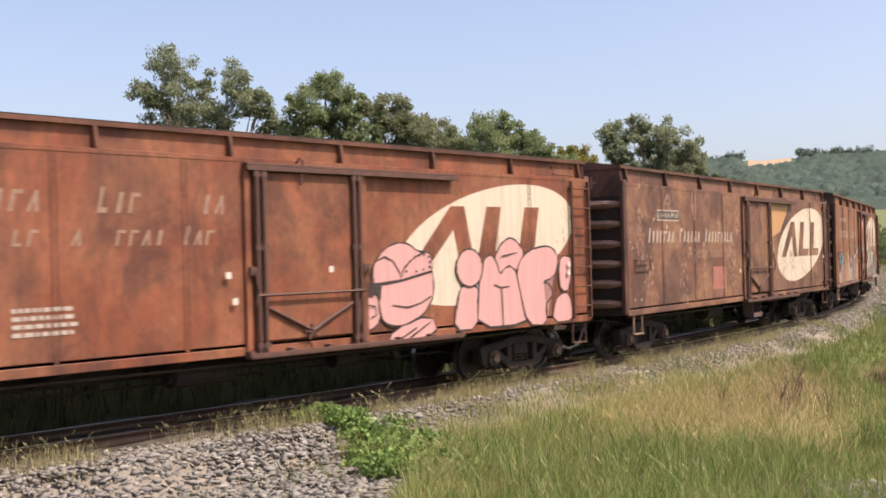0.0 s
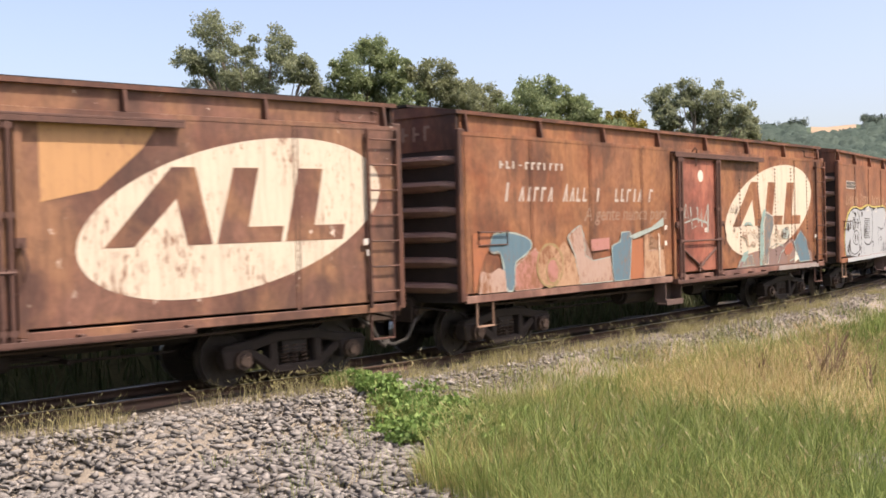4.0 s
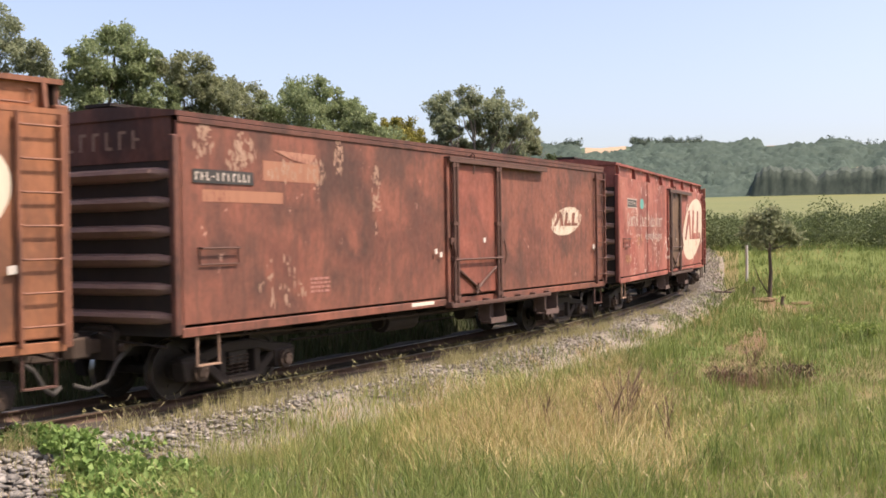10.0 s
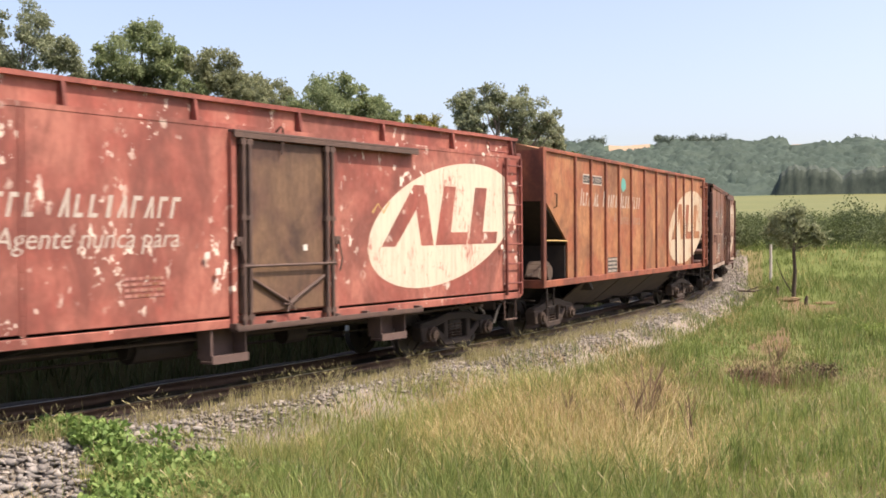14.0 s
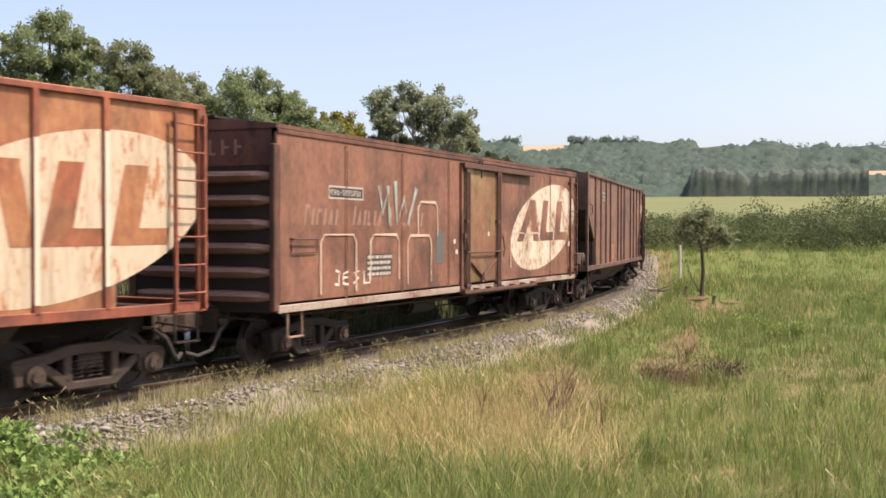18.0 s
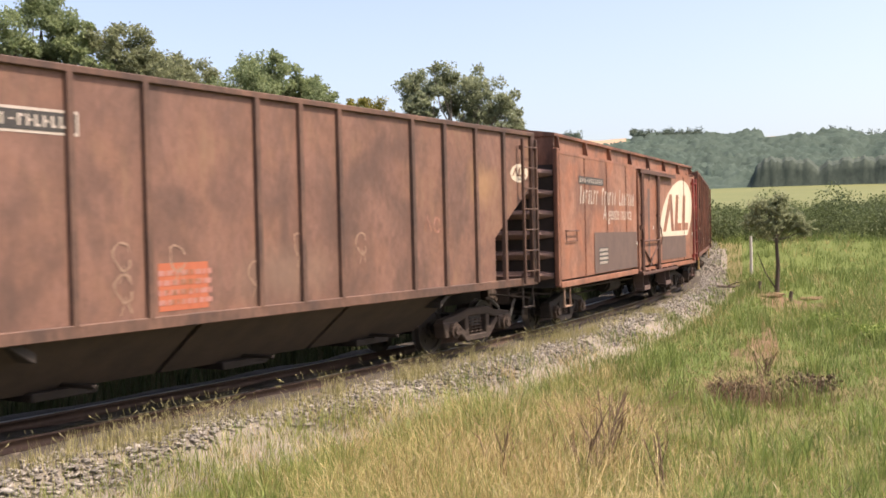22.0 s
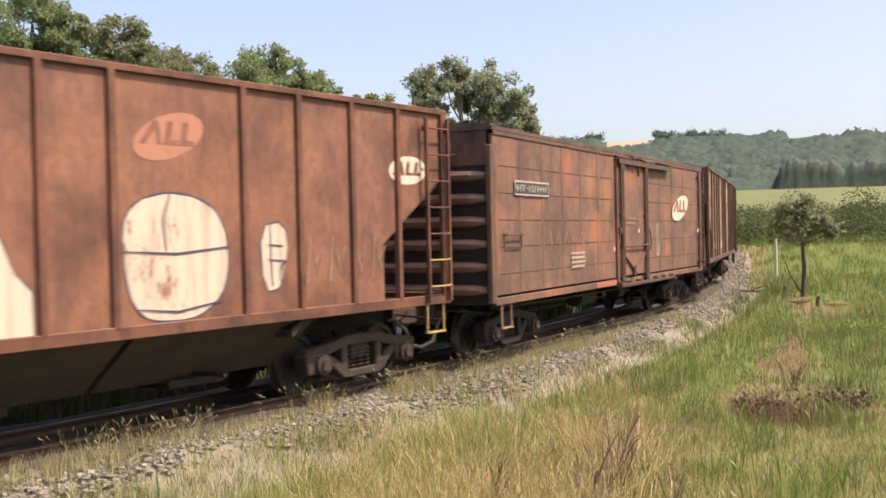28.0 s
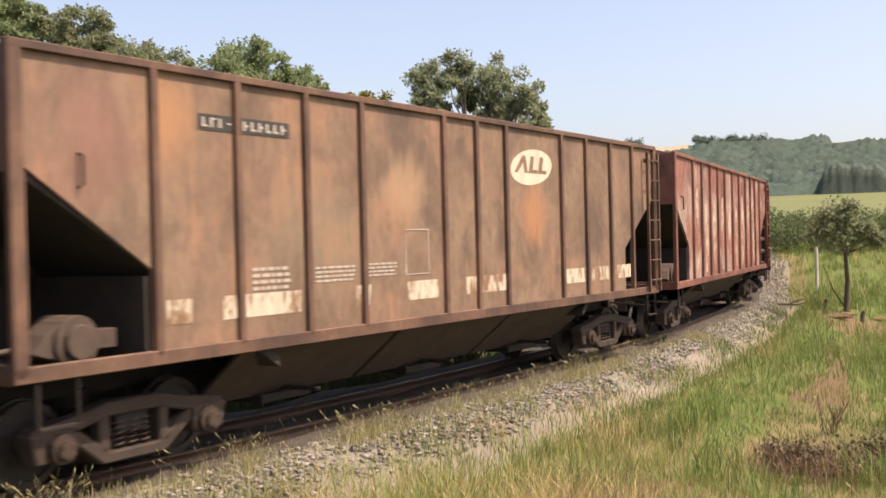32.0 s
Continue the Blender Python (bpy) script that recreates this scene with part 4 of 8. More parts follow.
def add_door(car, mat, leaf, iron, top, s0=0.474, s1=0.621, track_end=0.765):
    """The plug door: leaf, four locking pipes, crossbars, bracing, top and bottom tracks."""
    x0, x1, xe = sx(s0), sx(s1), sx(track_end)
    y = -HALF
    zb, zt = 1.0, top
    bm = bmesh.new()
    box(bm, x0 + 0.14, x1 - 0.1, y - 0.05, y + 0.02, zb + 0.1, zt - 0.08)
    door = part("door", bm, leaf, car, "closed plug door with pipe locks and a braced lower half", bevel=0.008)
    bm = bmesh.new()
    box(bm, x0 - 0.02, xe, y - 0.13, y + 0.0, zt + 0.0, zt + 0.035)
    box(bm, x0 - 0.02, xe, y - 0.13, y - 0.105, zt - 0.07, zt)
    part("top_track", bm, iron, car, bevel=0.005)
    bm = bmesh.new()
    box(bm, x0 - 0.02, xe + 0.05, y - 0.15, y - 0.0, zb - 0.13, zb - 0.10)
    box(bm, x0 - 0.02, xe + 0.05, y - 0.15, y - 0.13, zb - 0.13, zb - 0.05)
    for i in range(7):
        xx = x0 + i * (xe - x0) / 6
        box(bm, xx - 0.04, xx + 0.04, y - 0.14, y, zb - 0.10, zb - 0.02)
    part("bottom_track", bm, iron, car, bevel=0.004)
    for x in (x0 + 0.16, x0 + 0.28, x1 - 0.22, x1 - 0.1):
        bm = bmesh.new()
        tube(bm, [(x, y - 0.10, zb - 0.08), (x, y - 0.10, zt + 0.02)], 0.032, 8)
        for z in (zb + 0.05, zb + 0.75, zb + 1.4, zt - 0.12):
            box(bm, x - 0.05, x + 0.05, y - 0.125, y - 0.04, z - 0.035, z + 0.035)
        part("locking_pipe", bm, iron, door)
    for x in (x0 + 0.03, x1 + 0.03):
        bm = bmesh.new()
        box(bm, x - 0.05, x + 0.05, y - 0.06, y + 0.01, zb - 0.02, zt)
        part("door_post", bm, mat, car, bevel=0.008)
    bm = bmesh.new()
    tube(bm, [(x0 + 0.1, y - 0.12, 1.74), (x1 - 0.06, y - 0.12, 1.74)], 0.022, 6)
    part("crossbar", bm, iron, door)
    xm = (x0 + x1) / 2 + 0.02
    for a, b in (((x0 + 0.34, 1.56), (xm, 1.2)), ((x1 - 0.28, 1.56), (xm, 1.2))):
        bm = bmesh.new()
        tube(bm, [(a[0], y - 0.08, a[1]), (b[0], y - 0.08, b[1])], 0.026, 6)
        part("brace", bm, iron, door)
    bm = bmesh.new()
    for k in range(5):
        a = 0.6 + k * 1.2
        tube(bm, [(xm, y - 0.09, 1.18), (xm + 0.16 * math.cos(a), y - 0.11, 1.18 + 0.12 * math.sin(a))], 0.014, 5)
    part("lock_hub", bm, iron, door)
    for x in (x0 + 0.08, x1 + 0.02):
        bm = bmesh.new()
        box(bm, x - 0.06, x + 0.06, y - 0.11, y - 0.02, 2.02, 2.14)
        tube(bm, [(x, y - 0.12, 2.08), (x + 0.06, y - 0.14, 1.8), (x + 0.02, y - 0.12, 1.62)], 0.016, 6)
        part("door_handle", bm, iron, door)
    bm = bmesh.new()
    tube(bm, [(xm - 0.2, y - 0.04, zt + 0.06), (xm - 0.19, y - 0.12, zt + 0.14), (xm - 0.14, y - 0.12, zt + 0.1), (xm - 0.15, y - 0.1, zt - 0.25)], 0.016, 6)
    part("door_hook", bm, iron, door)
    return door


def add_underframe(car, sill, trays=(), sill_h=0.12):
    for s in (-1, 1):
        bm = bmesh.new()
        y = s * (HALF - 0.035)
        box(bm, -HB + 0.03, HB - 0.03, min(y, y + s * 0.05), max(y, y + s * 0.05), 0.92, 0.92 + sill_h)
        part("side_sill", bm, sill, car, bevel=0.008)
    bm = bmesh.new()
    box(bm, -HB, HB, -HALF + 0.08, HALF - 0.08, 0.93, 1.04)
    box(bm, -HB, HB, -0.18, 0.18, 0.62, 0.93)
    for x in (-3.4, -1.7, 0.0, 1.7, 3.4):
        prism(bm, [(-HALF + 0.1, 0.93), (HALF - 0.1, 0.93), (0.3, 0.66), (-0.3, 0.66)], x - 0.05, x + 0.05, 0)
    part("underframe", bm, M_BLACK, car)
    bm = bmesh.new()
    disc(bm, (-1.2, -0.75, 0.70), 0, 0, 0.19, -0.5, 0.5, 16)
    disc(bm, (-1.2, -0.75, 0.70), 0, 0, 0.12, -0.56, 0.56, 12)
    part("air_tank", bm, M_IRON, car)
    bm = bmesh.new()
    disc(bm, (1.5, -0.7, 0.66), 0, 0, 0.14, -0.22, 0.22, 14)
    tube(bm, [(1.6, -0.7, 0.66), (2.4, -0.72, 0.64)], 0.03, 6)
    tube(bm, [(2.4, -1.0, 0.6), (2.4, 0.2, 0.62)], 0.035, 6)
    tube(bm, [(-4.0, -0.55, 0.58), (4.0, -0.55, 0.56)], 0.02, 6)
    part("brake_rigging", bm, M_IRON, car)
    bm = bmesh.new()
    tube(bm, [(-6.6, -1.0, 0.84), (-4.0, -1.08, 0.80), (0, -1.08, 0.78), (4.2, -1.06, 0.80), (6.6, -1.0, 0.84)], 0.022, 6)
    part("brake_pipe", bm, M_DUST, car)
    for x in trays:
        bm = bmesh.new()
        y = -HALF
        for xx in (x - 0.32, x + 0.32):
            prism(bm, [(y + 0.02, 0.92), (y + 0.30, 0.92), (y + 0.22, 0.50), (y + 0.02, 0.50)], xx - 0.015, xx + 0.015, 0)
        box(bm, x - 0.32, x + 0.32, y + 0.0, y + 0.24, 0.46, 0.49)
        box(bm, x - 0.335, x + 0.335, y - 0.01, y + 0.02, 0.46, 0.57)
        box(bm, x - 0.32, x + 0.32, y + 0.26, y + 0.29, 0.52, 0.92)
        part("hanging_step", bm, M_STEP, car, "plate step hung below the door")


def make_boxcar(paint, trim, label, style="A", leaf=None, sill=None, iron=None, trays=(0.6,), ladder_mat=None, seams=7, grooves=False, door=(0.467, 0.612)):
    """A four-axle boxcar. Styles: A has a set-back ribbed fascia under the roof, B a plain low roof."""
    car = new("boxcar")
    top = 4.0 if style == "A" else 3.80
    eave = 3.64 if style == "A" else 3.68
    iron, sill, leaf = iron or M_PIPE, sill or paint, leaf or paint
    x_a, x_b = sx(door[0]), sx(door[1])
    for s in (-1, 1):
        bm = bmesh.new()
        y = s * HALF
        y0, y1 = min(y, y - s * 0.06), max(y, y - s * 0.06)
        box(bm, -HB, HB, y0, y1, 1.075, eave)
        part("side_wall", bm, paint, car, bevel=0.01)
        if style == "A":
            bm = bmesh.new()
            yf = s * (HALF - 0.13)
            box(bm, -HB + 0.12, HB - 0.12, min(yf, yf - s * 0.05), max(yf, yf - s * 0.05), eave - 0.04, top)
            prism(bm, [(s * (HALF + 0.006), eave - 0.05), (s * (HALF + 0.006), eave + 0.01), (s * (HALF - 0.13), eave + 0.03), (s * (HALF - 0.13), eave - 0.05)], -HB, HB, 0)
            part("fascia", bm, trim if s > 0 else paint, car)
    # roof
    bm = bmesh.new()
    ye = HALF - (0.06 if style == "A" else -0.015)
    prism(bm, [(-ye, top - 0.06), (-ye, top), (-0.7, top + 0.09), (0, top + 0.12), (0.7, top + 0.09), (ye, top), (ye, top - 0.06)], -HB - 0.04, HB + 0.04, 0)
    part("roof", bm, trim, car)
    bm = bmesh.new()
    box(bm, -HB, HB, -0.25, 0.25, top + 0.14, top + 0.18)
    part("running_board", bm, M_IRON, car)
    if style == "A":
        for i in range(8):
            x = -HB + 0.2 + i * (BODY - 0.4) / 7
            bm = bmesh.new()
            prism(bm, [(-HALF + 0.13, eave), (-HALF + 0.02, eave + 0.02), (-HALF + 0.065, top - 0.03), (-HALF + 0.13, top - 0.03)], x - 0.022, x + 0.022, 0)
            part("roof_bracket", bm, trim, car)
    else:
        bm = bmesh.new()
        box(bm, -HB, HB, -HALF - 0.02, -HALF, eave - 0.02, eave + 0.05)
        part("eave_strip", bm, trim, car, bevel=0.006)
    for i in range(1, seams + 1):
        x = -HB + i * BODY / (seams + 1)
        if x_a - 0.15 < x < sx(0.77):
            continue
        bm = bmesh.new()
        box(bm, x - 0.03, x + 0.03, -HALF - 0.0025, -HALF, 1.05, eave - 0.06)
        seam = part("riveted_seam", bm, paint, car)
        for q in (-0.034, 0.034):
            bm = bmesh.new()
            box(bm, x + q - 0.006, x + q + 0.006, -HALF - 0.0095, -HALF + 0.002, 1.08, eave - 0.06)
            part("seam_edge", bm, trim, seam)
        bm = bmesh.new()
        for j in range(26):
            z = 1.1 + j * 0.096
            v = bmesh.ops.create_cone(bm, segments=6, radius1=0.013, radius2=0.008, depth=0.007, cap_ends=True)["verts"]
            for q in v:
                q.co = Vector((q.co.x + x, -HALF - 0.0055 - q.co.z, q.co.y + z))
        tagged(part("rivet_line", bm, paint, seam), kind="stuff")
    if grooves:
        for x0, x1 in ((-HB + 0.12, x_a - 0.1), (x_b + 0.2, HB - 0.9)):
            n = max(2, int(round((x1 - x0) / 1.1)))
            for i in range(n):
                for j in range(5):
                    z = 1.42 + j * 0.44
                    a, b = x0 + i * (x1 - x0) / n + 0.05, x0 + (i + 1) * (x1 - x0) / n - 0.05
                    # dark strip gives the shadow line of a pressed groove by colour
                    bm = bmesh.new()
                    prism(bm, [(-HALF, z - 0.012), (-HALF - 0.007, z - 0.006), (-HALF - 0.007, z + 0.006), (-HALF, z + 0.012)], a + 0.06, b - 0.06, 0)
                    part("rib_shade_strip", bm, M_PIPE, car)
                if i:
                    bm = bmesh.new()
                    xx = x0 + i * (x1 - x0) / n
                    prism(bm, [(xx - 0.085, -HALF), (xx - 0.065, -HALF - 0.012), (xx + 0.065, -HALF - 0.012), (xx + 0.085, -HALF)], 1.09, eave - 0.06, 2)
                    part("panel_joint", bm, paint, car)
    end_with_ribs(car, trim, top, -1)
    end_with_ribs(car, trim, top, 1)
    add_end_bars(car, top - 0.45, M_GHOST, int(top * 100) + len(CARS))
    add_door(car, paint, leaf, iron, eave - 0.10, door[0], door[1], door[1] + 0.145)
    add_underframe(car, sill, trays)
    add_ladder(car, HB - 0.62, HB - 0.08, 1.0, eave - 0.05, -HALF, ladder_mat or trim, 7)
    add_grab(car, -HB + 0.35, -HB + 1.1, 2.06, iron, 0.22)
    add_stirrup(car, -HB + 0.55, M_GHOST)
    add_stirrup(car, HB - 0.35, iron)
    rnd = random.Random(len(CARS) + 40)
    for q, z in ((door[0] - 0.022, 1.72), (door[0] - 0.03, 1.95), (0.948, 1.9), (0.951, 1.74), (door[1] - 0.05, 2.0)):
        if rnd.random() < 0.7:
            x, z = sx(q + rnd.uniform(-0.006, 0.006)), z + rnd.uniform(-0.1, 0.1)
            mark(car, "route_card", [(x, z), (x + 0.09, z + 0.01), (x + 0.085, z + 0.10), (x - 0.005, z + 0.09)], M_CARD, 16, "small white route card")
    if style == "A":
        bm = bmesh.new()
        yf = -HALF + 0.12
        tube(bm, [(HB - 1.0, yf, 3.86), (HB - 1.03, yf - 0.06, 3.84), (HB - 1.03, yf - 0.06, 3.72), (HB - 0.97, yf - 0.06, 3.70), (HB - 0.40, yf - 0.06, 3.70), (HB - 0.35, yf - 0.06, 3.73), (HB - 0.35, yf - 0.06, 3.84), (HB - 0.38, yf, 3.86)], 0.014, 6)
        part("roof_grab", bm, trim, car)
    for s in (-1, 1):
        add_bogie(car, s * 5.7)
        add_coupler(car, s)
    CARS.append(tagged(car, label, "boxcar", "wagons of the train"))
    return car


# -- hopper --
RIBS_A = (0.109, 0.187, 0.263, 0.335, 0.463, 0.523, 0.582, 0.711, 0.777, 0.848, 0.917)
RIBS_B = (0.137, 0.211, 0.286, 0.359, 0.432, 0.516, 0.597, 0.679, 0.747, 0.812, 0.883)
YH = -HALF + 0.07     # the hopper's plating, behind its ribs


def make_hopper(paint, rib_paint, label, ribs=RIBS_A, ladder_mat=None, step=None, yellow=0, bar=None):
    """A covered hopper: ribbed sides cut back over the bogies, sloping end sheets, three discharge bays."""
    car = new("hopper_wagon")
    top, bot = 3.86, 1.10
    for s in (-1, 1):
        bm = bmesh.new()
        y = s * -YH
        out = [(sx(0.012), top), (sx(0.988), top), (sx(0.988), 2.86), (sx(0.894), 1.96), (sx(0.894), bot), (sx(0.106), bot), (sx(0.106), 1.96), (sx(0.012), 2.86)]
        prism(bm, out, y - 0.02, y + 0.02, 1)
        part("side_sheet", bm, paint, car)
        bm = bmesh.new()
        yo = s * HALF
        box(bm, -HB, HB, min(yo, yo - s * 0.1), max(yo, yo - s * 0.1), bot - 0.04, bot + 0.10)
        part("side_sill", bm, rib_paint, car, bevel=0.01)
        bm = bmesh.new()
        box(bm, -HB, HB, min(yo, yo - s * 0.1), max(yo, yo - s * 0.1), top - 0.03, top + 0.05)
        part("top_chord", bm, rib_paint, car, bevel=0.01)
        for e in (-1, 1):
            bm = bmesh.new()
            x = e * HB
            box(bm, min(x, x - e * 0.15), max(x, x - e * 0.15), min(yo, yo - s * 0.08), max(yo, yo - s * 0.08), bot, top)
            part("corner_post", bm, rib_paint, car, bevel=0.012)
        for r in ribs:
            bm = bmesh.new()
            x = sx(r)
            prism(bm, [(x - 0.055, y), (x - 0.04, s * HALF), (x + 0.04, s * HALF), (x + 0.055, y)], bot + 0.06, top - 0.02, 2)
            part("side_rib", bm, rib_paint, car)
    # roof and hatches
    bm = bmesh.new()
    prism(bm, [(-HALF + 0.04, top), (-0.75, top + 0.16), (0.75, top + 0.16), (HALF - 0.04, top)], -HB, HB, 0)
    part("roof", bm, paint, car)
    bm = bmesh.new()
    box(bm, -HB + 0.8, HB - 0.8, -0.3, 0.3, top + 0.16, top + 0.24)
    part("roof_hatch", bm, rib_paint, car, bevel=0.02)
    # sloping end sheets and the upper end plates
    for e in (-1, 1):
        bm = bmesh.new()
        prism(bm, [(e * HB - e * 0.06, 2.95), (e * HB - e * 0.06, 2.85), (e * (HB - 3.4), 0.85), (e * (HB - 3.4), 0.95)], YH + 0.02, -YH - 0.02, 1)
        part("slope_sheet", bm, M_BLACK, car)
        bm = bmesh.new()
        box(bm, min(e * HB, e * (HB - 0.06)), max(e * HB, e * (HB - 0.06)), YH, -YH, 2.82, top)
        part("end_plate", bm, rib_paint, car)
        bm = bmesh.new()
        box(bm, min(e * HB, e * (HB - 0.12)), max(e * HB, e * (HB - 0.12)), YH, -YH, bot - 0.05, bot + 0.12)
        part("end_sill", bm, rib_paint, car, bevel=0.01)
        bm = bmesh.new()
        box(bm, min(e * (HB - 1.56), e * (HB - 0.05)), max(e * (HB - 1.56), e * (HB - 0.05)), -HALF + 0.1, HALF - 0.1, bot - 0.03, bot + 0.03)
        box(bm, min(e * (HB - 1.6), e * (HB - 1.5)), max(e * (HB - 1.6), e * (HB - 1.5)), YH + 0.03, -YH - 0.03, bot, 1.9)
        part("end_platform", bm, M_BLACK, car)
        # added black plate that stands for the shade inside the end
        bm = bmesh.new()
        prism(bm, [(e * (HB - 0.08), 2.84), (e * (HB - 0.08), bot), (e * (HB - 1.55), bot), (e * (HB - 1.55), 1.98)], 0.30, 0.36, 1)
        part("end_shade_plate", bm, M_BLACK, car)
    bm = bmesh.new()
    x = sx(0.058)
    disc(bm, (x, -0.95, 1.34), 1, 0, 0.24, -0.2, 0.2, 20)
    disc(bm, (x, -1.16, 1.34), 1, 0, 0.16, -0.05, 0.05, 16)
    prism(bm, [(x - 0.44, 1.26), (x - 0.1, 1.16), (x - 0.1, 1.55), (x - 0.3, 1.42)], -1.1, -0.8, 1)
    box(bm, x + 0.28, x + 0.5, -1.08, -0.84, 1.25, 1.43)
    tube(bm, [(x - 0.7, -0.95, 1.3), (x - 0.3, -0.95, 1.32)], 0.03, 6)
    box(bm, x - 0.1, x + 0.1, -1.0, -0.9, 1.12, 1.2)
    part("brake_cylinder", bm, M_POT, car, "pale dusty brake cylinder on the end platform", bevel=0.008)
    if bar:
        bm = bmesh.new()
        tube(bm, [(sx(0.012), -HALF + 0.03, 2.02), (sx(0.1), -HALF + 0.03, 2.0)], 0.02, 6)
        part("safety_bar", bm, bar, car)
    add_end_bars(car, 3.25, M_LETTER, len(CARS))
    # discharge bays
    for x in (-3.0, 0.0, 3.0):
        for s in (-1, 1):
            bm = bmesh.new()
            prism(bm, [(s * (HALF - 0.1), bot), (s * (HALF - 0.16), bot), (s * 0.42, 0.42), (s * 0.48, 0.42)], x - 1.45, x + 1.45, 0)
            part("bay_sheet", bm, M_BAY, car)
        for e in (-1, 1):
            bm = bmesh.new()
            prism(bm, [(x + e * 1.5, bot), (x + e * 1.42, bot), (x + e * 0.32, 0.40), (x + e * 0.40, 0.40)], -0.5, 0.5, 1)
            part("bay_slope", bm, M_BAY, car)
        bm = bmesh.new()
        box(bm, x - 0.45, x + 0.45, -0.62, 0.62, 0.34, 0.44)
        tube(bm, [(x, -1.1, 0.48), (x, 1.1, 0.48)], 0.03, 6)
        part("discharge_gate", bm, M_IRON, car, bevel=0.01)
    bm = bmesh.new()
    box(bm, -HB, HB, -0.17, 0.17, 0.72, 1.02)
    part("centre_sill", bm, M_BLACK, car)
    add_ladder(car, HB - 0.62, HB - 0.08, bot, top - 0.1, -HALF + 0.01, ladder_mat or rib_paint, 7, yellow=yellow)
    add_stirrup(car, -HB + 0.45, step or M_IRON, bot - 0.02)
    add_stirrup(car, HB - 0.35, step or M_IRON, bot - 0.02)
    bm = bmesh.new()
    tube(bm, [(sx(0.05), YH - 0.02, 3.0), (sx(0.05), YH - 0.08, 2.98), (sx(0.05), YH - 0.08, 2.72), (sx(0.05), YH - 0.02, 2.7)], 0.014, 6)
    part("grab_iron", bm, M_IRON, car)
    for s in (-1, 1):
        add_bogie(car, s * 5.7, True)
        add_coupler(car, s)
    CARS.append(tagged(car, label, "hopper wagon", "wagons of the train"))
    return car


CARS = []


def swatch(name, a, b, seed=0.0, worn=0.62, under=(0.2, 0.09, 0.06)):
    return worn_mat(name, tuple(0.78 * v for v in a), tuple(0.7 * v for v in under), seed, worn, 0.6, 0.4)


def cream(name, under, seed, worn=0.63):
    return worn_mat(name, (0.53, 0.465, 0.365), tuple(0.72 * v for v in under), seed, worn - 0.045, 0.55, 0.6)


CREAM_PINK = swatch("pink_spray", (0.66, 0.36, 0.34), None, 1, 0.78)
BLUE = swatch("blue_spray", (0.10, 0.185, 0.235), None, 2, 0.56, (0.24, 0.15, 0.11))
SLATE = swatch("slate_spray", (0.135, 0.165, 0.175), None, 2.5, 0.53, (0.34, 0.23, 0.16))
MINT = swatch("mint_spray", (0.25, 0.40, 0.37), None, 3.4, 0.55, (0.30, 0.22, 0.16))
MAUVE = swatch("mauve_haze_spray", (0.24, 0.165, 0.15), None, 3.7, 0.515, (0.33, 0.17, 0.11))
EMBER = swatch("red_orange_spray", (0.34, 0.115, 0.07), None, 3.9, 0.55)
GREY_SPRAY = swatch("silver_grey_sill_spray", (0.32, 0.28, 0.26), None, 4.1, 0.56)
TEAL = swatch("teal_spray", (0.10, 0.36, 0.32), None, 3, 0.62)
PALE = swatch("pale_teal_spray", (0.36, 0.44, 0.40), None, 4, 0.54)
PEACH = swatch("peach_spray", (0.46, 0.29, 0.18), None, 5, 0.505, (0.27, 0.12, 0.06))
ROSE = swatch("rose_spray", (0.43, 0.20, 0.17), None, 6, 0.51, (0.27, 0.12, 0.06))
ORANGE = swatch("burnt_orange_spray", (0.38, 0.14, 0.065), None, 5.5, 0.52)
DUSTY = swatch("dusty_pink_spray", (0.44, 0.31, 0.25), None, 6.5, 0.505, (0.27, 0.12, 0.06))
OLIVE = swatch("olive_line", (0.30, 0.22, 0.10), None, 7.2, 0.7)
SILVER = worn_mat("silver_spray", (0.335, 0.355, 0.37), (0.14, 0.063, 0.042), 7, 0.80, 0.6, 0.12)
LEMON = swatch("yellow_spray", (0.58, 0.48, 0.13), None, 8, 0.75)
WHITE = swatch("white_spray", (0.74, 0.68, 0.58), None, 9, 0.70)
GREY = plain_mat("grey_primer", (0.092, 0.062, 0.053), (0.128, 0.085, 0.072), 3, 0.7)
CHALK = plain_mat("chalk_line", (0.50, 0.40, 0.30), (0.40, 0.30, 0.22), 12, 0.8)


def rivet_row(car, a, z0, z1, mat, k=2):
    """A row of large domed rivets up the side, standing out through the paint."""
    bm = bmesh.new()
    for j in range(int((z1 - z0) / 0.085)):
        v = bmesh.ops.create_cone(bm, segments=7, radius1=0.024, radius2=0.012, depth=0.03, cap_ends=True)["verts"]
        for q in v:
            q.co = Vector((q.co.x + sx(a), layer_y(k) - q.co.z, q.co.y + z0 + 0.085 * j))
    tagged(part("rivet_line", bm, mat, car, "row of dark rivet heads"), kind="stuff")


def smooth_line(pts):
    """A drawn line through the points with its corners rounded off, ends kept."""
    out = list(pts)
    for k in range(2):
        q = [out[0]]
        for p0, p1 in zip(out, out[1:]):
            q += [(0.75 * p0[0] + 0.25 * p1[0], 0.75 * p0[1] + 0.25 * p1[1]), (0.25 * p0[0] + 0.75 * p1[0], 0.25 * p0[1] + 0.75 * p1[1])]
        out = q + [out[-1]]
    return out


def spray(car, pts, fill, line, w, soft, k, label, y=-1.0):
    """A sprayed letter shape from corners (share of the wagon's length, height), with an outline of width w."""
    o = rounded([(sx(a), z) for a, z in pts], soft) if soft else [(sx(a), z) for a, z in pts]
    g = mark(car, "spray_letter", o, fill, k, label, y)
    if line:
        bm = bmesh.new()
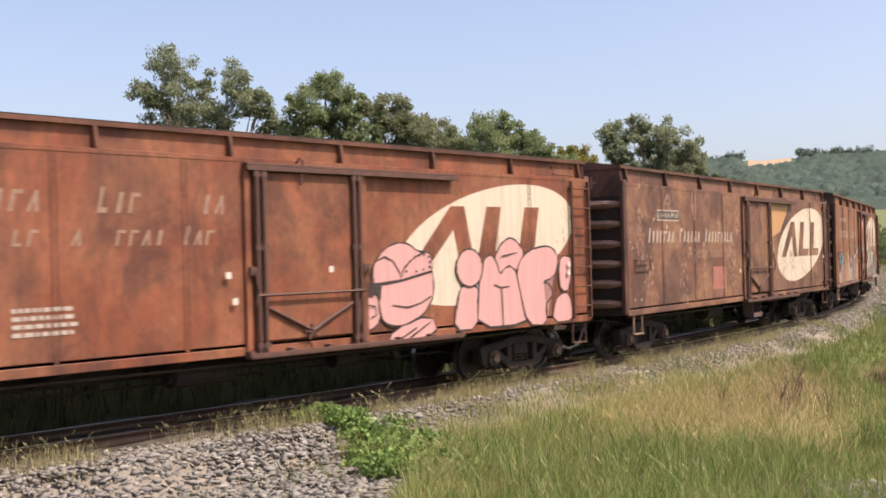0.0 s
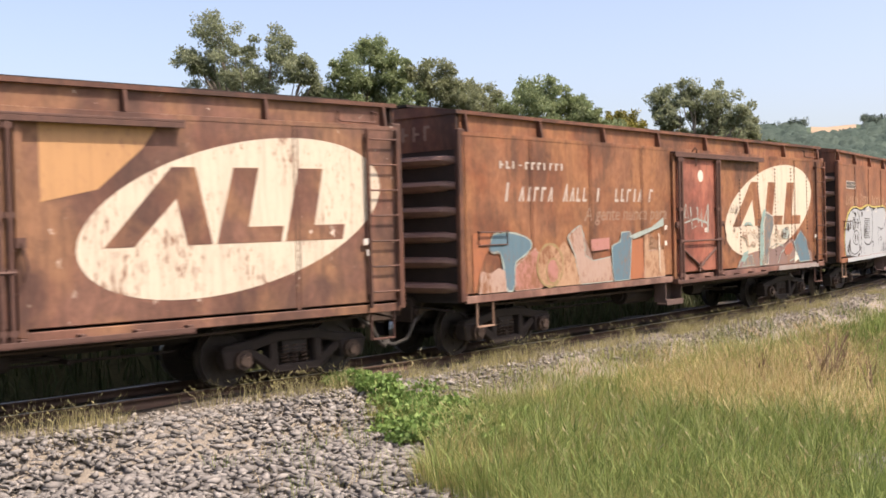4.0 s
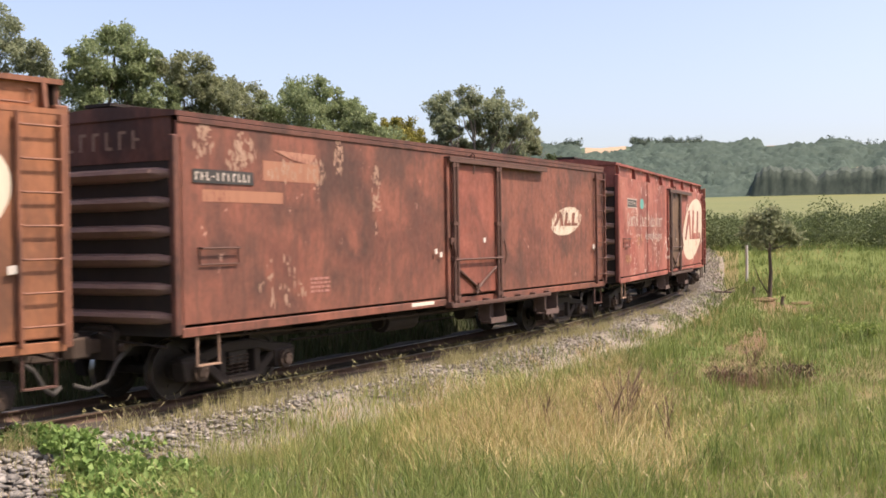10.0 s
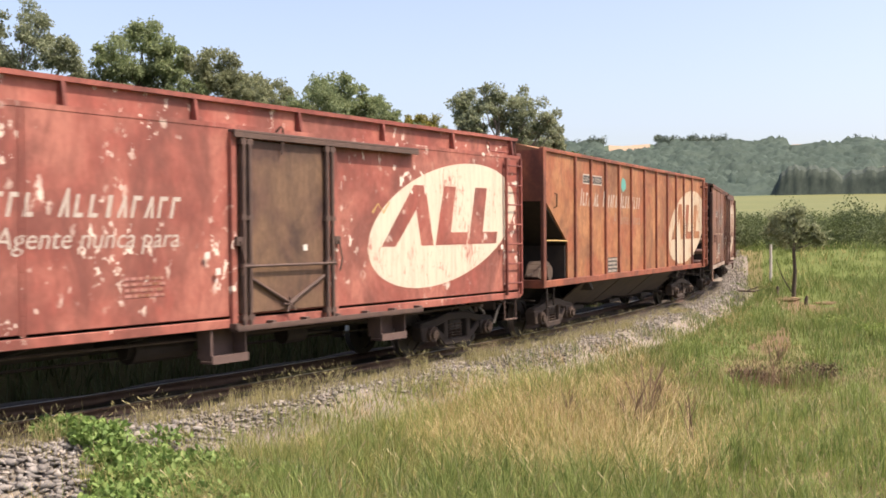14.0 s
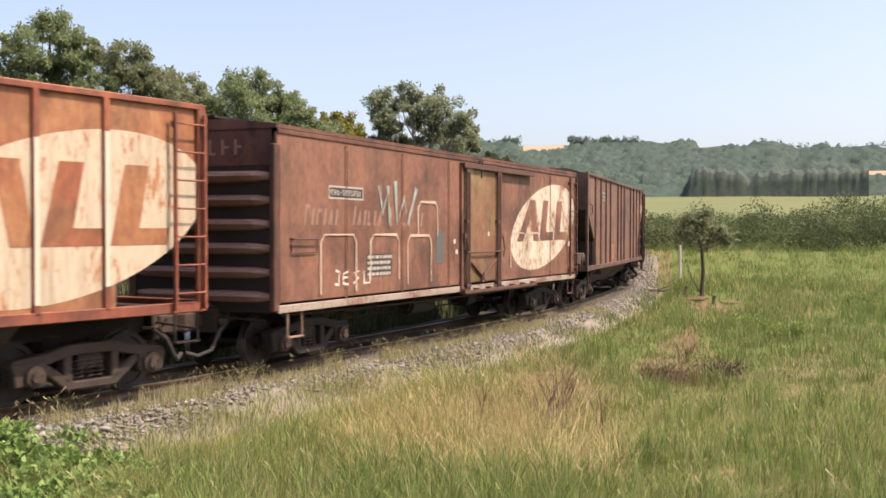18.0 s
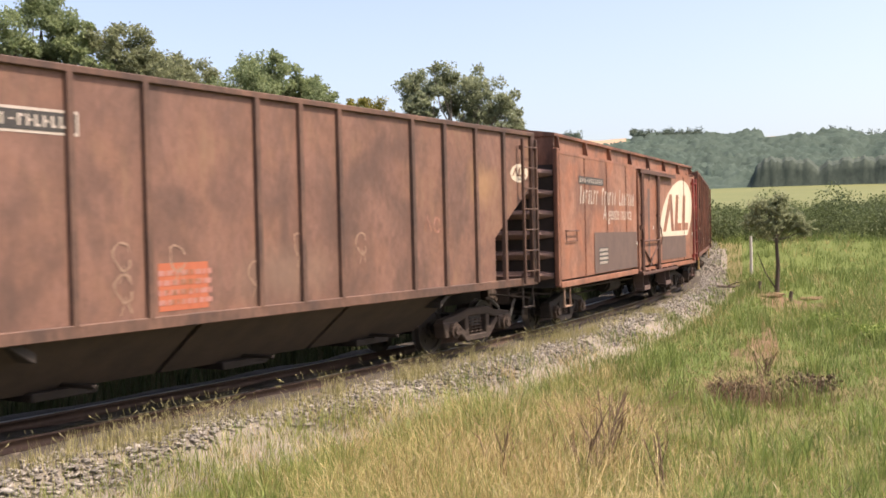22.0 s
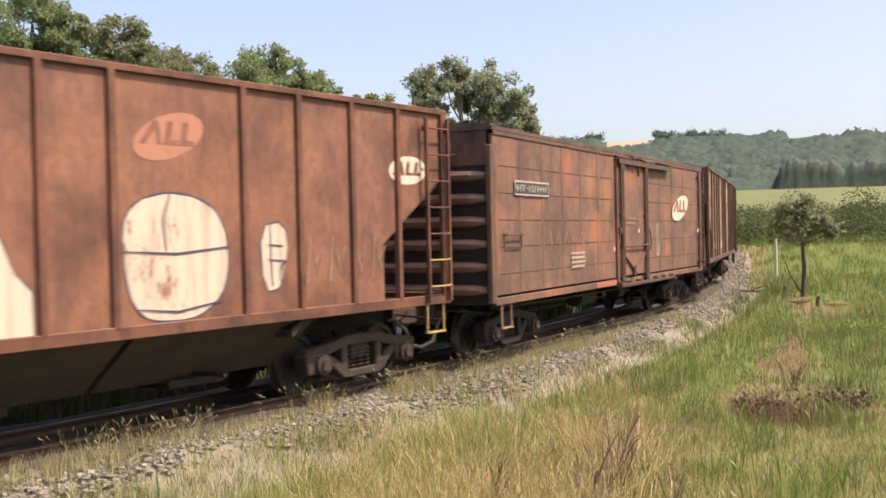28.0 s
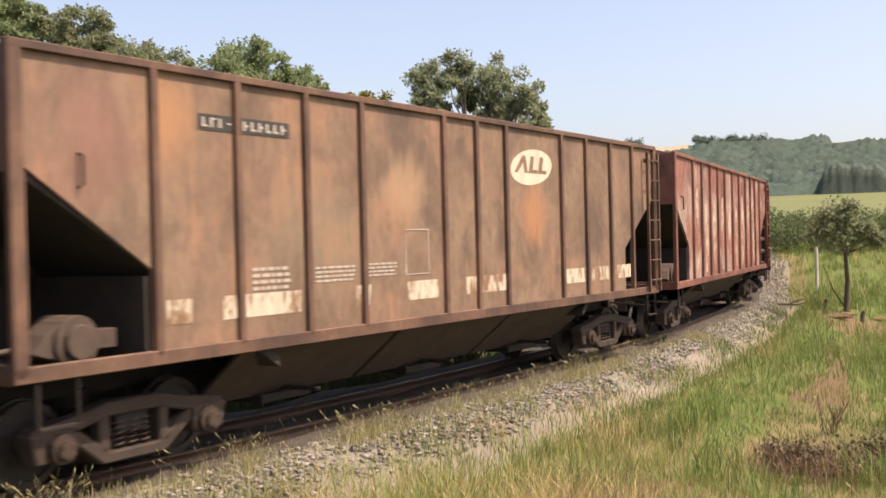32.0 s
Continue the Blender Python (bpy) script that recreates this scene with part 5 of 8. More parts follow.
        ribbon(bm, o + o[:1], w, layer_y(k, y) - 0.0015)
        part("outline", bm, line, g)


def wagons():
    # 1: rust-brown boxcar with pink letters over its emblem
    p = paint_mat("rust_brown_paint", (0.285, 0.083, 0.038), (0.34, 0.12, 0.06), (0.11, 0.048, 0.034), (0.30, 0.12, 0.06), 1.0, 0.55)
    t = paint_mat("rust_brown_trim", (0.17, 0.065, 0.04), (0.21, 0.085, 0.05), (0.07, 0.038, 0.03), None, 1.5, 0.6)
    c = make_boxcar(p, t, "rust-brown steel boxcar with pink spray letters over a white oval", "A", trays=(), door=(0.44, 0.59))
    add_emblem(c, 0.64, 0.965, 1.4, 3.48, cream("emblem_white_a", (0.26, 0.08, 0.04), 1.0, 0.66), p)
    add_wordmark(c, 0.06, 0.42, 2.86, 0.26, M_GHOST, seed=2, skip=0.35)
    add_wordmark(c, 0.20, 0.42, 2.45, 0.2, M_GHOST, seed=3, words=(6, 5, 4), skip=0.45)
    add_data(c, 0.21, 0.27, 1.38, 1.76, dark=False, rows=4, seed=4)
    pk = CREAM_PINK
    tag = "pale pink spray-painted bubble letter with a black outline"
    spray(c, [(0.624, 0.89), (0.631, 1.09), (0.692, 1.31), (0.704, 0.94)], pk, M_OUT, 0.035, 1, 6, tag)
    spray(c, oval(0.597, 1.42, 0.019, 0.3, 0, 14), pk, M_OUT, 0.035, 1, 5, tag)
    spray(c, [(0.604, 1.86), (0.604, 2.07), (0.609, 2.19), (0.621, 2.36), (0.64, 2.46), (0.659, 2.44), (0.672, 2.31), (0.691, 2.3), (0.695, 2.18), (0.694, 2.02), (0.697, 1.88), (0.697, 1.64), (0.691, 1.47), (0.68, 1.31), (0.663, 1.2), (0.642, 1.14), (0.624, 1.17), (0.614, 1.31), (0.612, 1.52), (0.608, 1.73)], pk, M_OUT, 0.035, 1, 7, tag)
    spray(c, [(0.584, 1.84), (0.612, 1.84), (0.646, 1.88), (0.695, 2.01), (0.695, 1.97), (0.646, 1.84), (0.616, 1.79), (0.614, 1.55), (0.607, 1.69), (0.602, 1.61), (0.584, 1.74)], M_OUT, None, 0, 0, 9, "black painted band")
    lines(c, "outline", [[(sx(a), z) for a, z in q] for q in (((0.608, 2.17), (0.621, 2.24), (0.634, 2.17), (0.644, 1.97)), ((0.645, 1.91), (0.65, 2.05), (0.667, 2.23), (0.684, 2.3)), ((0.631, 1.48), (0.655, 1.43), (0.676, 1.49), (0.691, 1.58)), ((0.635, 0.9), (0.668, 1.1)), ((0.656, 0.94), (0.691, 1.18)), ((0.592, 1.36), (0.597, 1.5), (0.606, 1.48), (0.608, 1.35), (0.6, 1.31)))], 0.028, M_OUT, 10)
    for a, z in ((0.654, 2), (0.653, 2.08), (0.659, 2.16), (0.666, 2.21), (0.674, 2.25), (0.682, 2.26), (0.689, 2.22), (0.691, 2.14), (0.69, 2.06), (0.68, 2.02), (0.669, 1.99)):
        mark(c, "painted_dot", oval(sx(a), z, 0.022, 0.022, 0, 8), M_OUT, 10)
    spray(c, [(0.729, 0.98), (0.735, 1.42), (0.743, 1.72), (0.756, 1.78), (0.771, 1.70), (0.774, 1.56), (0.771, 0.98)], pk, M_OUT, 0.04, 1, 5, tag)
    spray(c, [(0.806, 2.24), (0.816, 2.42), (0.834, 2.55), (0.851, 2.42), (0.862, 2.22), (0.845, 1.90), (0.828, 1.95), (0.813, 1.85), (0.803, 2.1)], pk, M_OUT, 0.04, 2, 5, tag)
    spray(c, [(0.77, 0.98), (0.772, 1.6), (0.780, 1.96), (0.785, 2.18), (0.796, 2.24), (0.806, 2.14), (0.813, 1.87), (0.822, 2.0), (0.833, 2.03), (0.844, 1.93), (0.851, 1.62), (0.858, 1.22), (0.862, 0.98)], pk, M_OUT, 0.04, 1, 6, tag)
    spray(c, [(0.843, 1.93), (0.857, 2.22), (0.882, 2.34), (0.910, 2.38), (0.926, 2.24), (0.928, 2.01), (0.918, 1.79), (0.893, 1.70), (0.909, 1.69), (0.915, 1.49), (0.906, 1.35), (0.9, 1.32), (0.903, 0.93), (0.862, 0.96), (0.849, 1.62)], pk, M_OUT, 0.04, 1, 7, tag)
    spray(c, oval(0.758, 2.02, 0.0235, 0.33, 0, 12), pk, M_OUT, 0.04, 2, 8, tag)
    spray(c, [(0.931, 1.6), (0.930, 1.97), (0.935, 2.19), (0.957, 2.17), (0.958, 1.96), (0.952, 1.57), (0.942, 1.5)], pk, M_OUT, 0.035, 2, 5, tag)
    spray(c, [(0.914, 0.96), (0.920, 1.36), (0.935, 1.5), (0.951, 1.48), (0.957, 1.21), (0.959, 0.96)], pk, M_OUT, 0.035, 1, 5, tag)
    lines(c, "outline", [[(sx(a), z) for a, z in q] for q in (((0.801, 1.71), (0.813, 1.66), (0.829, 1.67)), ((0.815, 1.64), (0.816, 0.98)), ((0.816, 2.2), (0.845, 2.26)))], 0.03, M_OUT, 9)

    # 2: weathered boxcar with faded name
    p = paint_mat("weathered_brown_paint", (0.205, 0.088, 0.058), (0.262, 0.13, 0.088), (0.10, 0.055, 0.043), (0.33, 0.17, 0.09), 2.0, 0.6, (0.55, 0.46, 0.38), 0.655)
    t = paint_mat("weathered_brown_trim", (0.14, 0.06, 0.04), (0.19, 0.085, 0.055), (0.06, 0.035, 0.028), None, 2.5, 0.6)
    c = make_boxcar(p, t, "weathered brown steel boxcar with a worn white oval emblem", "A")
    add_emblem(c, 0.66, 0.975, 1.3, 3.42, cream("emblem_white_b", (0.25, 0.12, 0.07), 2.2, 0.60), p)
    add_wordmark(c, 0.07, 0.42, 2.42, 0.25, M_LETTER, seed=5)
    add_text(c, "A gente nunca para", 0.22, 0.43, 2.06, M_GHOST)
    add_plate(c, 0.11, 0.185, 2.92, 3.1, seed=6)
    mark(c, "paint_patch", [(sx(0.325), 1.3), (sx(0.385), 1.28), (sx(0.387), 1.82), (sx(0.328), 1.84)], swatch("rose_patch", (0.42, 0.16, 0.12), None, 2.4, 0.56), 0, "worn rose-red patch")
    add_data(c, 0.33, 0.38, 1.4, 1.75, dark=False, seed=7, mat=ROSE, k=1)
    mark(c, "paint_patch", [(sx(0.632), 2.55), (sx(0.68), 2.7), (sx(0.72), 3.2), (sx(0.735), 3.5), (sx(0.632), 3.5)], swatch("ochre_patch", (0.52, 0.29, 0.13), None, 2.9, 0.56, (0.27, 0.13, 0.09)), 0, "bare ochre patch beside the emblem")
    for i, (a, z, w, h) in enumerate(((0.045, 2.5, 0.14, 0.5), (0.075, 1.7, 0.2, 0.4), (0.15, 3.2, 0.2, 0.25), (0.25, 3.25, 0.12, 0.25), (0.205, 1.5, 0.18, 0.45), (0.29, 1.8, 0.1, 0.5), (0.42, 1.9, 0.16, 0.5), (0.445, 3.0, 0.12, 0.3))):
        flakes(c, "scuff", a, z, 1.3 * w, 1.3 * h, 46, M_FLAKE, 20 + i, "patch of scuffed pale paint")

    # 3: boxcar with blue and rose spray along the bottom
    p = paint_mat("orange_brown_paint", (0.30, 0.105, 0.045), (0.34, 0.15, 0.075), (0.11, 0.055, 0.036), (0.36, 0.16, 0.07), 3.0, 0.6)
    t = paint_mat("orange_brown_trim", (0.17, 0.065, 0.042), (0.24, 0.105, 0.06), (0.07, 0.038, 0.03), None, 3.5, 0.6)
    lf = paint_mat("coral_door_paint", (0.43, 0.13, 0.085), (0.46, 0.17, 0.11), (0.16, 0.06, 0.045), None, 3.8, 0.6)
    c = make_boxcar(p, t, "orange-brown boxcar with blue and rose spray paint along its foot", "A", door=(0.455, 0.595), leaf=lf, trays=(-0.6,), sill=paint_mat("grey_red_sill", (0.30, 0.15, 0.11), (0.36, 0.22, 0.17), (0.12, 0.06, 0.05), None, 3.1))
    add_emblem(c, 0.617, 0.945, 1.3, 3.46, cream("emblem_white_c", (0.33, 0.15, 0.08), 3.3, 0.635), p)
    for q, z0, z1 in ((0.668, 1.35, 3.2), (0.733, 1.3, 3.45), (0.797, 1.3, 3.5), (0.86, 1.5, 3.5), (0.925, 1.9, 3.3)):
        rivet_row(c, q, z0, z1, M_PIPE)
    add_wordmark(c, 0.07, 0.42, 2.55, 0.25, M_LETTER, seed=8, skip=0.2)
    add_text(c, "A gente nunca para", 0.235, 0.44, 2.2, M_GHOST)
    add_plate(c, 0.06, 0.2, 3.05, 3.26, bare=True, seed=9)
    tag = "faded spray-painted letter shape"
    spray(c, [(0.014, 2.04), (0.046, 2.03), (0.041, 1.75), (0.03, 1.59), (0.022, 1.26), (0.014, 1.06)], ORANGE, None, 0, 0, 3, tag)
    spray(c, [(0.04, 1.75), (0.046, 1.92), (0.052, 2.04), (0.083, 2.04), (0.117, 1.93), (0.124, 1.79), (0.111, 1.66), (0.099, 1.59), (0.089, 1.53), (0.088, 1.06), (0.071, 1.06), (0.069, 1.48), (0.061, 1.74), (0.051, 1.70)], BLUE, PALE, 0.035, 1, 4, tag)
    spray(c, [(0.026, 1.43), (0.045, 1.38), (0.058, 1.46), (0.07, 1.40), (0.073, 1.06), (0.022, 1.06)], DUSTY, None, 0, 0, 5, tag)
    spray(c, [(0.09, 1.46), (0.122, 1.70), (0.128, 1.75), (0.139, 1.63), (0.142, 1.06), (0.089, 1.06)], ROSE, DUSTY, 0.03, 0, 3, tag)
    spray(c, oval(0.158, 1.44, 0.027, 0.38, 0, 14), PEACH, OLIVE, 0.05, 1, 5, tag)
    spray(c, oval(0.163, 1.34, 0.013, 0.22, 0, 12), ROSE, OLIVE, 0.04, 1, 6, tag)
    spray(c, [(0.178, 1.75), (0.19, 1.85), (0.217, 1.48), (0.225, 1.06), (0.17, 1.06)], PEACH, None, 0, 0, 3, tag)
    spray(c, [(0.196, 1.93), (0.208, 2.03), (0.224, 2.13), (0.231, 1.96), (0.234, 1.57), (0.252, 1.47), (0.292, 1.52), (0.298, 1.06), (0.222, 1.06), (0.212, 1.56)], DUSTY, PALE, 0.03, 0, 4, tag)
    spray(c, [(0.247, 1.86), (0.29, 1.88), (0.29, 1.67), (0.247, 1.64)], ROSE, None, 0, 0, 6, tag)
    spray(c, [(0.296, 1.72), (0.316, 1.80), (0.320, 1.97), (0.340, 1.98), (0.345, 1.89), (0.338, 1.06), (0.300, 1.06), (0.296, 1.41)], BLUE, PALE, 0.03, 0, 5, tag)
    spray(c, [(0.340, 1.71), (0.346, 1.82), (0.374, 1.84), (0.376, 1.06), (0.337, 1.06)], ORANGE, None, 0, 0, 4, tag)
    spray(c, [(0.378, 1.89), (0.393, 1.93), (0.397, 1.67), (0.387, 1.59), (0.428, 1.60), (0.432, 1.06), (0.376, 1.06)], PEACH, DUSTY, 0.02, 0, 4, tag)
    spray(c, [(0.336, 1.89), (0.364, 1.97), (0.395, 2.05), (0.428, 2.24), (0.429, 2.08), (0.385, 1.94), (0.350, 1.83)], PALE, None, 0, 0, 7, tag)
    tag = "faded spray-painted letter shape"
    spray(c, [(0.652, 1.06), (0.662, 1.24), (0.69, 1.36), (0.72, 1.42), (0.752, 1.38), (0.79, 1.45), (0.83, 1.52), (0.862, 1.66), (0.885, 1.58), (0.912, 1.50), (0.94, 1.30), (0.945, 1.06)], MAUVE, None, 0, 0, 2, tag)
    spray(c, [(0.668, 1.22), (0.676, 1.40), (0.694, 1.46), (0.690, 1.30), (0.680, 1.20)], MINT, None, 0, 0, 4, tag)
    spray(c, [(0.672, 1.10), (0.686, 1.30), (0.706, 1.34), (0.716, 1.10)], SLATE, PALE, 0.02, 0, 3, tag)
    spray(c, [(0.676, 2.02), (0.686, 2.10), (0.704, 2.09), (0.714, 1.98), (0.704, 2.03), (0.690, 2.03)], MINT, None, 0, 0, 4, tag)
    spray(c, [(0.733, 1.08), (0.738, 2.05), (0.749, 2.36), (0.760, 2.41), (0.752, 2.05), (0.749, 1.5), (0.744, 1.08)], MINT, None, 0, 0, 5, tag)
    spray(c, [(0.748, 1.10), (0.750, 2.05), (0.759, 2.33), (0.785, 2.22), (0.786, 1.95), (0.770, 1.62), (0.764, 1.10)], SLATE, WHITE, 0.028, 0, 6, tag)
    spray(c, [(0.818, 1.86), (0.832, 1.96), (0.848, 1.90), (0.852, 1.74), (0.836, 1.66), (0.82, 1.72)], PALE, None, 0, 1, 4, tag)
    spray(c, [(0.824, 1.40), (0.838, 1.54), (0.856, 1.60), (0.866, 1.46), (0.852, 1.28), (0.834, 1.26)], EMBER, DUSTY, 0.025, 1, 5, tag)
    spray(c, [(0.866, 1.58), (0.894, 1.86), (0.917, 1.63), (0.934, 1.10), (0.890, 1.08), (0.874, 1.36)], BLUE, PALE, 0.032, 0, 6, tag)
    spray(c, [(0.866, 1.08), (0.870, 1.36), (0.886, 1.16)], WHITE, None, 0, 0, 7, tag)
    lines(c, "outline", [[(sx(u), z) for u, z in q] for q in (((0.752, 1.08), (0.768, 1.45), (0.798, 1.58), (0.822, 1.50)), ((0.80, 1.10), (0.812, 1.34), (0.826, 1.42)), ((0.655, 1.10), (0.672, 1.34), (0.69, 1.38)), ((0.846, 1.12), (0.868, 1.18), (0.874, 1.34)))], 0.03, PALE, 8)
    for i, (q, z, w, h, n) in enumerate(((0.648, 2.15, 0.3, 0.4, 18), (0.70, 1.78, 0.4, 0.35, 34), (0.735, 1.9, 0.3, 0.4, 12), (0.80, 1.75, 0.35, 0.2, 22), (0.835, 1.80, 0.22, 0.16, 18), (0.765, 1.75, 0.2, 0.5, 18))):
        flakes(c, "scuff", q, z, w, h, n, M_GHOST if i % 2 else GREY, 60 + i, "scuffed patch where the emblem shows rust", k=8)
    mark(c, "sill_paint", [(sx(0.80), 0.925), (sx(0.965), 0.925), (sx(0.965), 1.035), (sx(0.80), 1.035)], GREY_SPRAY, 0, "silver-grey paint along the sill", y=-HALF - 0.051)
    lines(c, "outline", [[(sx(0.415), 1.92), (sx(0.417), 1.16)]], 0.04, WHITE, 8)
    lines(c, "scrawl", [[(sx(a), z) for a, z in q] for q in (((0.481, 2.08), (0.490, 2.5), (0.497, 2.2), (0.484, 2.25)), ((0.503, 2.45), (0.508, 1.99), (0.52, 2.05)), ((0.523, 2.45), (0.527, 2.05), (0.536, 2.4), (0.537, 2.02)), ((0.543, 2.11), (0.55, 2.3), (0.557, 2.51), (0.555, 1.9)), ((0.485, 2.12), (0.52, 2.2), (0.556, 2.1)))], 0.05, PALE, 14)
    mark(c, "sticker", oval(sx(0.535), 3.1, 0.12, 0.13, 0, 9), WHITE, 15, "round white sticker on the door")

    # 4: boxcar with silver block letters edged in yellow
    p = paint_mat("tan_orange_paint", (0.32, 0.126, 0.06), (0.36, 0.155, 0.078), (0.155, 0.07, 0.042), (0.37, 0.145, 0.068), 4.0, 0.45)
    t = paint_mat("tan_orange_trim", (0.24, 0.095, 0.052), (0.28, 0.115, 0.065), (0.09, 0.045, 0.035), None, 4.5, 0.6)
    c = make_boxcar(p, t, "tan-orange boxcar with silver spray letters edged in yellow", "A", door=(0.455, 0.59), trays=(-1.2, 2.6))
    add_emblem(c, 0.613, 0.955, 1.22, 3.48, cream("emblem_white_d", (0.12, 0.09, 0.06), 4.4, 0.635), p)
    for i, (q, z, w, h, n) in enumerate(((0.87, 1.85, 0.45, 0.35, 20), (0.80, 1.62, 0.5, 0.25, 10), (0.70, 1.5, 0.7, 0.2, 14), (0.64, 1.75, 0.35, 0.35, 9), (0.925, 2.3, 0.25, 0.4, 14))):
        flakes(c, "scuff", q, z, w, h, n, GREY if i % 2 else M_GHOST, 80 + i, "dark chips in the white of the emblem", k=2)
    add_wordmark(c, 0.05, 0.41, 2.5, 0.26, M_TAN, seed=10)
    add_plate(c, 0.055, 0.13, 2.98, 3.14, seed=11)
    out = rounded([(sx(a), z) for a, z in [(0.043, 1.02), (0.034, 1.38), (0.035, 1.72), (0.049, 2.02), (0.071, 2.28), (0.104, 2.41), (0.142, 2.41), (0.172, 2.34), (0.203, 2.41), (0.227, 2.46), (0.247, 2.48), (0.269, 2.43), (0.304, 2.41), (0.346, 2.43), (0.401, 2.46), (0.42, 2.36), (0.435, 2.05), (0.453, 2.05), (0.449, 1.83), (0.435, 1.77), (0.445, 1.52), (0.44, 1.19), (0.431, 0.99)]], 1)
    mark(c, "spray_edge", [(x + (0.06 if x > sx(0.24) else -0.06), z + (0.06 if z > 1.2 else 0.0)) for x, z in out], LEMON, 1, "yellow spray outline")
    g = mark(c, "spray_letter", out, SILVER, 2, "silver spray-painted block letters with black lines")
    strokes = [out + out[:1]] + [[(sx(a), z) for a, z in q] for q in (
        ((0.142, 2.33), (0.159, 2.17), (0.169, 1.9), (0.176, 1.57), (0.176, 1.28), (0.173, 1)),
        ((0.199, 1.44), (0.221, 1.35), (0.250, 1.33), (0.271, 1.42), (0.281, 1.73), (0.283, 2.08), (0.275, 2.39)),
        ((0.338, 1.3), (0.338, 1.57), (0.339, 1.85)),
        ((0.339, 1.85), (0.368, 1.76), (0.395, 1.81), (0.413, 1.98), (0.422, 2.2)),
        ((0.199, 1.28), (0.199, 1)),
        ((0.285, 1.42), (0.282, 1.2), (0.283, 1.02)),
        ((0.271, 1.39), (0.288, 1.43), (0.292, 1.35), (0.285, 1.29)),
        ((0.047, 1.37), (0.066, 1.26), (0.081, 1.21)),
        ((0.080, 1.21), (0.106, 1.1), (0.135, 1.13), (0.156, 1.19)),
        ((0.156, 1.19), (0.176, 1.28)),
        ((0.196, 2.43), (0.201, 2.34), (0.220, 2.41)),
        ((0.270, 2.44), (0.276, 2.35), (0.298, 2.38)),
        ((0.429, 1.91), (0.447, 1.95)),
        ((0.426, 1.85), (0.444, 1.88)),
        ((0.136, 1.98), (0.150, 1.98)),
        ((0.143, 2.09), (0.144, 1.86)))]
    for a, z, rx, rz in ((0.129, 1.58, 0.41, 0.2), (0.112, 1.97, 0.22, 0.17), (0.112, 1.97, 0.147, 0.12), (0.112, 1.97, 0.073, 0.07), (0.143, 1.98, 0.132, 0.12), (0.365, 1.48, 0.132, 0.05)):
        o = oval(sx(a), z, rx, rz, 0, 20)
        strokes.append(o + o[:1])
    for k in range(5):
        q = 0.30 - 0.06 * k
        x, z = sx(0.228), 1.83
        strokes.append([(x - 1.3 * q, z - 0.95 * q), (x + 1.3 * q, z - 0.95 * q), (x + 1.25 * q, z + 0.9 * q), (x - 1.25 * q, z + 0.95 * q), (x - 1.3 * q, z - 0.95 * q)])
    for i, o in enumerate(strokes):
        bm = bmesh.new()
        ribbon(bm, o if i == 0 or len(o) == 5 else smooth_line(o), 0.05 if i < 3 else 0.036, layer_y(3))
        part("outline", bm, M_OUT, g)
    for a, z, rx, rz in ((0.122, 1.57, 0.059, 0.12), (0.142, 1.58, 0.059, 0.11), (0.102, 2.31, 0.044, 0.04), (0.115, 2.28, 0.059, 0.05), (0.125, 2.24, 0.088, 0.06), (0.062, 1.88, 0.132, 0.12), (0.057, 1.23, 0.073, 0.05), (0.065, 1.19, 0.059, 0.03), (0.073, 1.14, 0.059, 0.04), (0.145, 1.07, 0.059, 0.04), (0.157, 1.1, 0.059, 0.04), (0.081, 1.08, 0.044, 0.02)):
        bm = bmesh.new()
        flat(bm, oval(sx(a), z, rx, rz, 0.1, 12, 0.08, a * 50), layer_y(3))
        part("spray_blot", bm, M_OUT, g)
    for q in (((0.078, 1.58), (0.081, 1.22), (0.058, 1.36)), ((0.155, 1.4), (0.169, 1.29), (0.156, 1.19)), ((0.175, 2.3), (0.190, 2.31), (0.187, 2.22), (0.181, 2.15)), ((0.061, 2.05), (0.066, 1.97), (0.058, 1.97))):
        bm = bmesh.new()
        flat(bm, [(sx(a), z) for a, z in q], layer_y(3))
        part("spray_blot", bm, M_OUT, g)
    bm = bmesh.new()
    for k in range(9):
        a = k * 0.7
        ribbon(bm, [(sx(0.43), 2.24), (sx(0.43) + (0.42 if k % 2 else 0.25) * math.cos(a), 2.24 + (0.42 if k % 2 else 0.25) * math.sin(a))], 0.05, layer_y(4))
    part("spray_star", bm, WHITE, g)
    lines(c, "scrawl", [[(sx(u), z) for u, z in q] for q in (((0.366, 1.08), (0.362, 1.17)), ((0.371, 1.06), (0.369, 1.14)), ((0.378, 1.10), (0.376, 1.26), (0.384, 1.32), (0.388, 1.16), (0.380, 1.08)), ((0.390, 1.09), (0.393, 1.38), (0.400, 1.30), (0.392, 1.22), (0.401, 1.14), (0.391, 1.09)), ((0.414, 1.32), (0.405, 1.24), (0.406, 1.12), (0.418, 1.14)), ((0.42, 1.14), (0.43, 1.18)))], 0.03, M_OUT, 4)
    for q, z in ((0.236, 2.40), (0.318, 2.37), (0.440, 1.93), (0.437, 1.52), (0.438, 1.36)):
        for e in (-0.045, 0.045):
            lines(c, "highlight", [[(sx(q) - 0.13, z + e - 0.02), (sx(q) + 0.13, z + e + 0.02)]], 0.045, WHITE, 5)
    mark(c, "sill_paint", [(sx(0.045), 0.925), (sx(0.428), 0.925), (sx(0.43), 1.035), (sx(0.043), 1.035)], SILVER, 0, "silver spray carried over the sill", y=-HALF - 0.051)

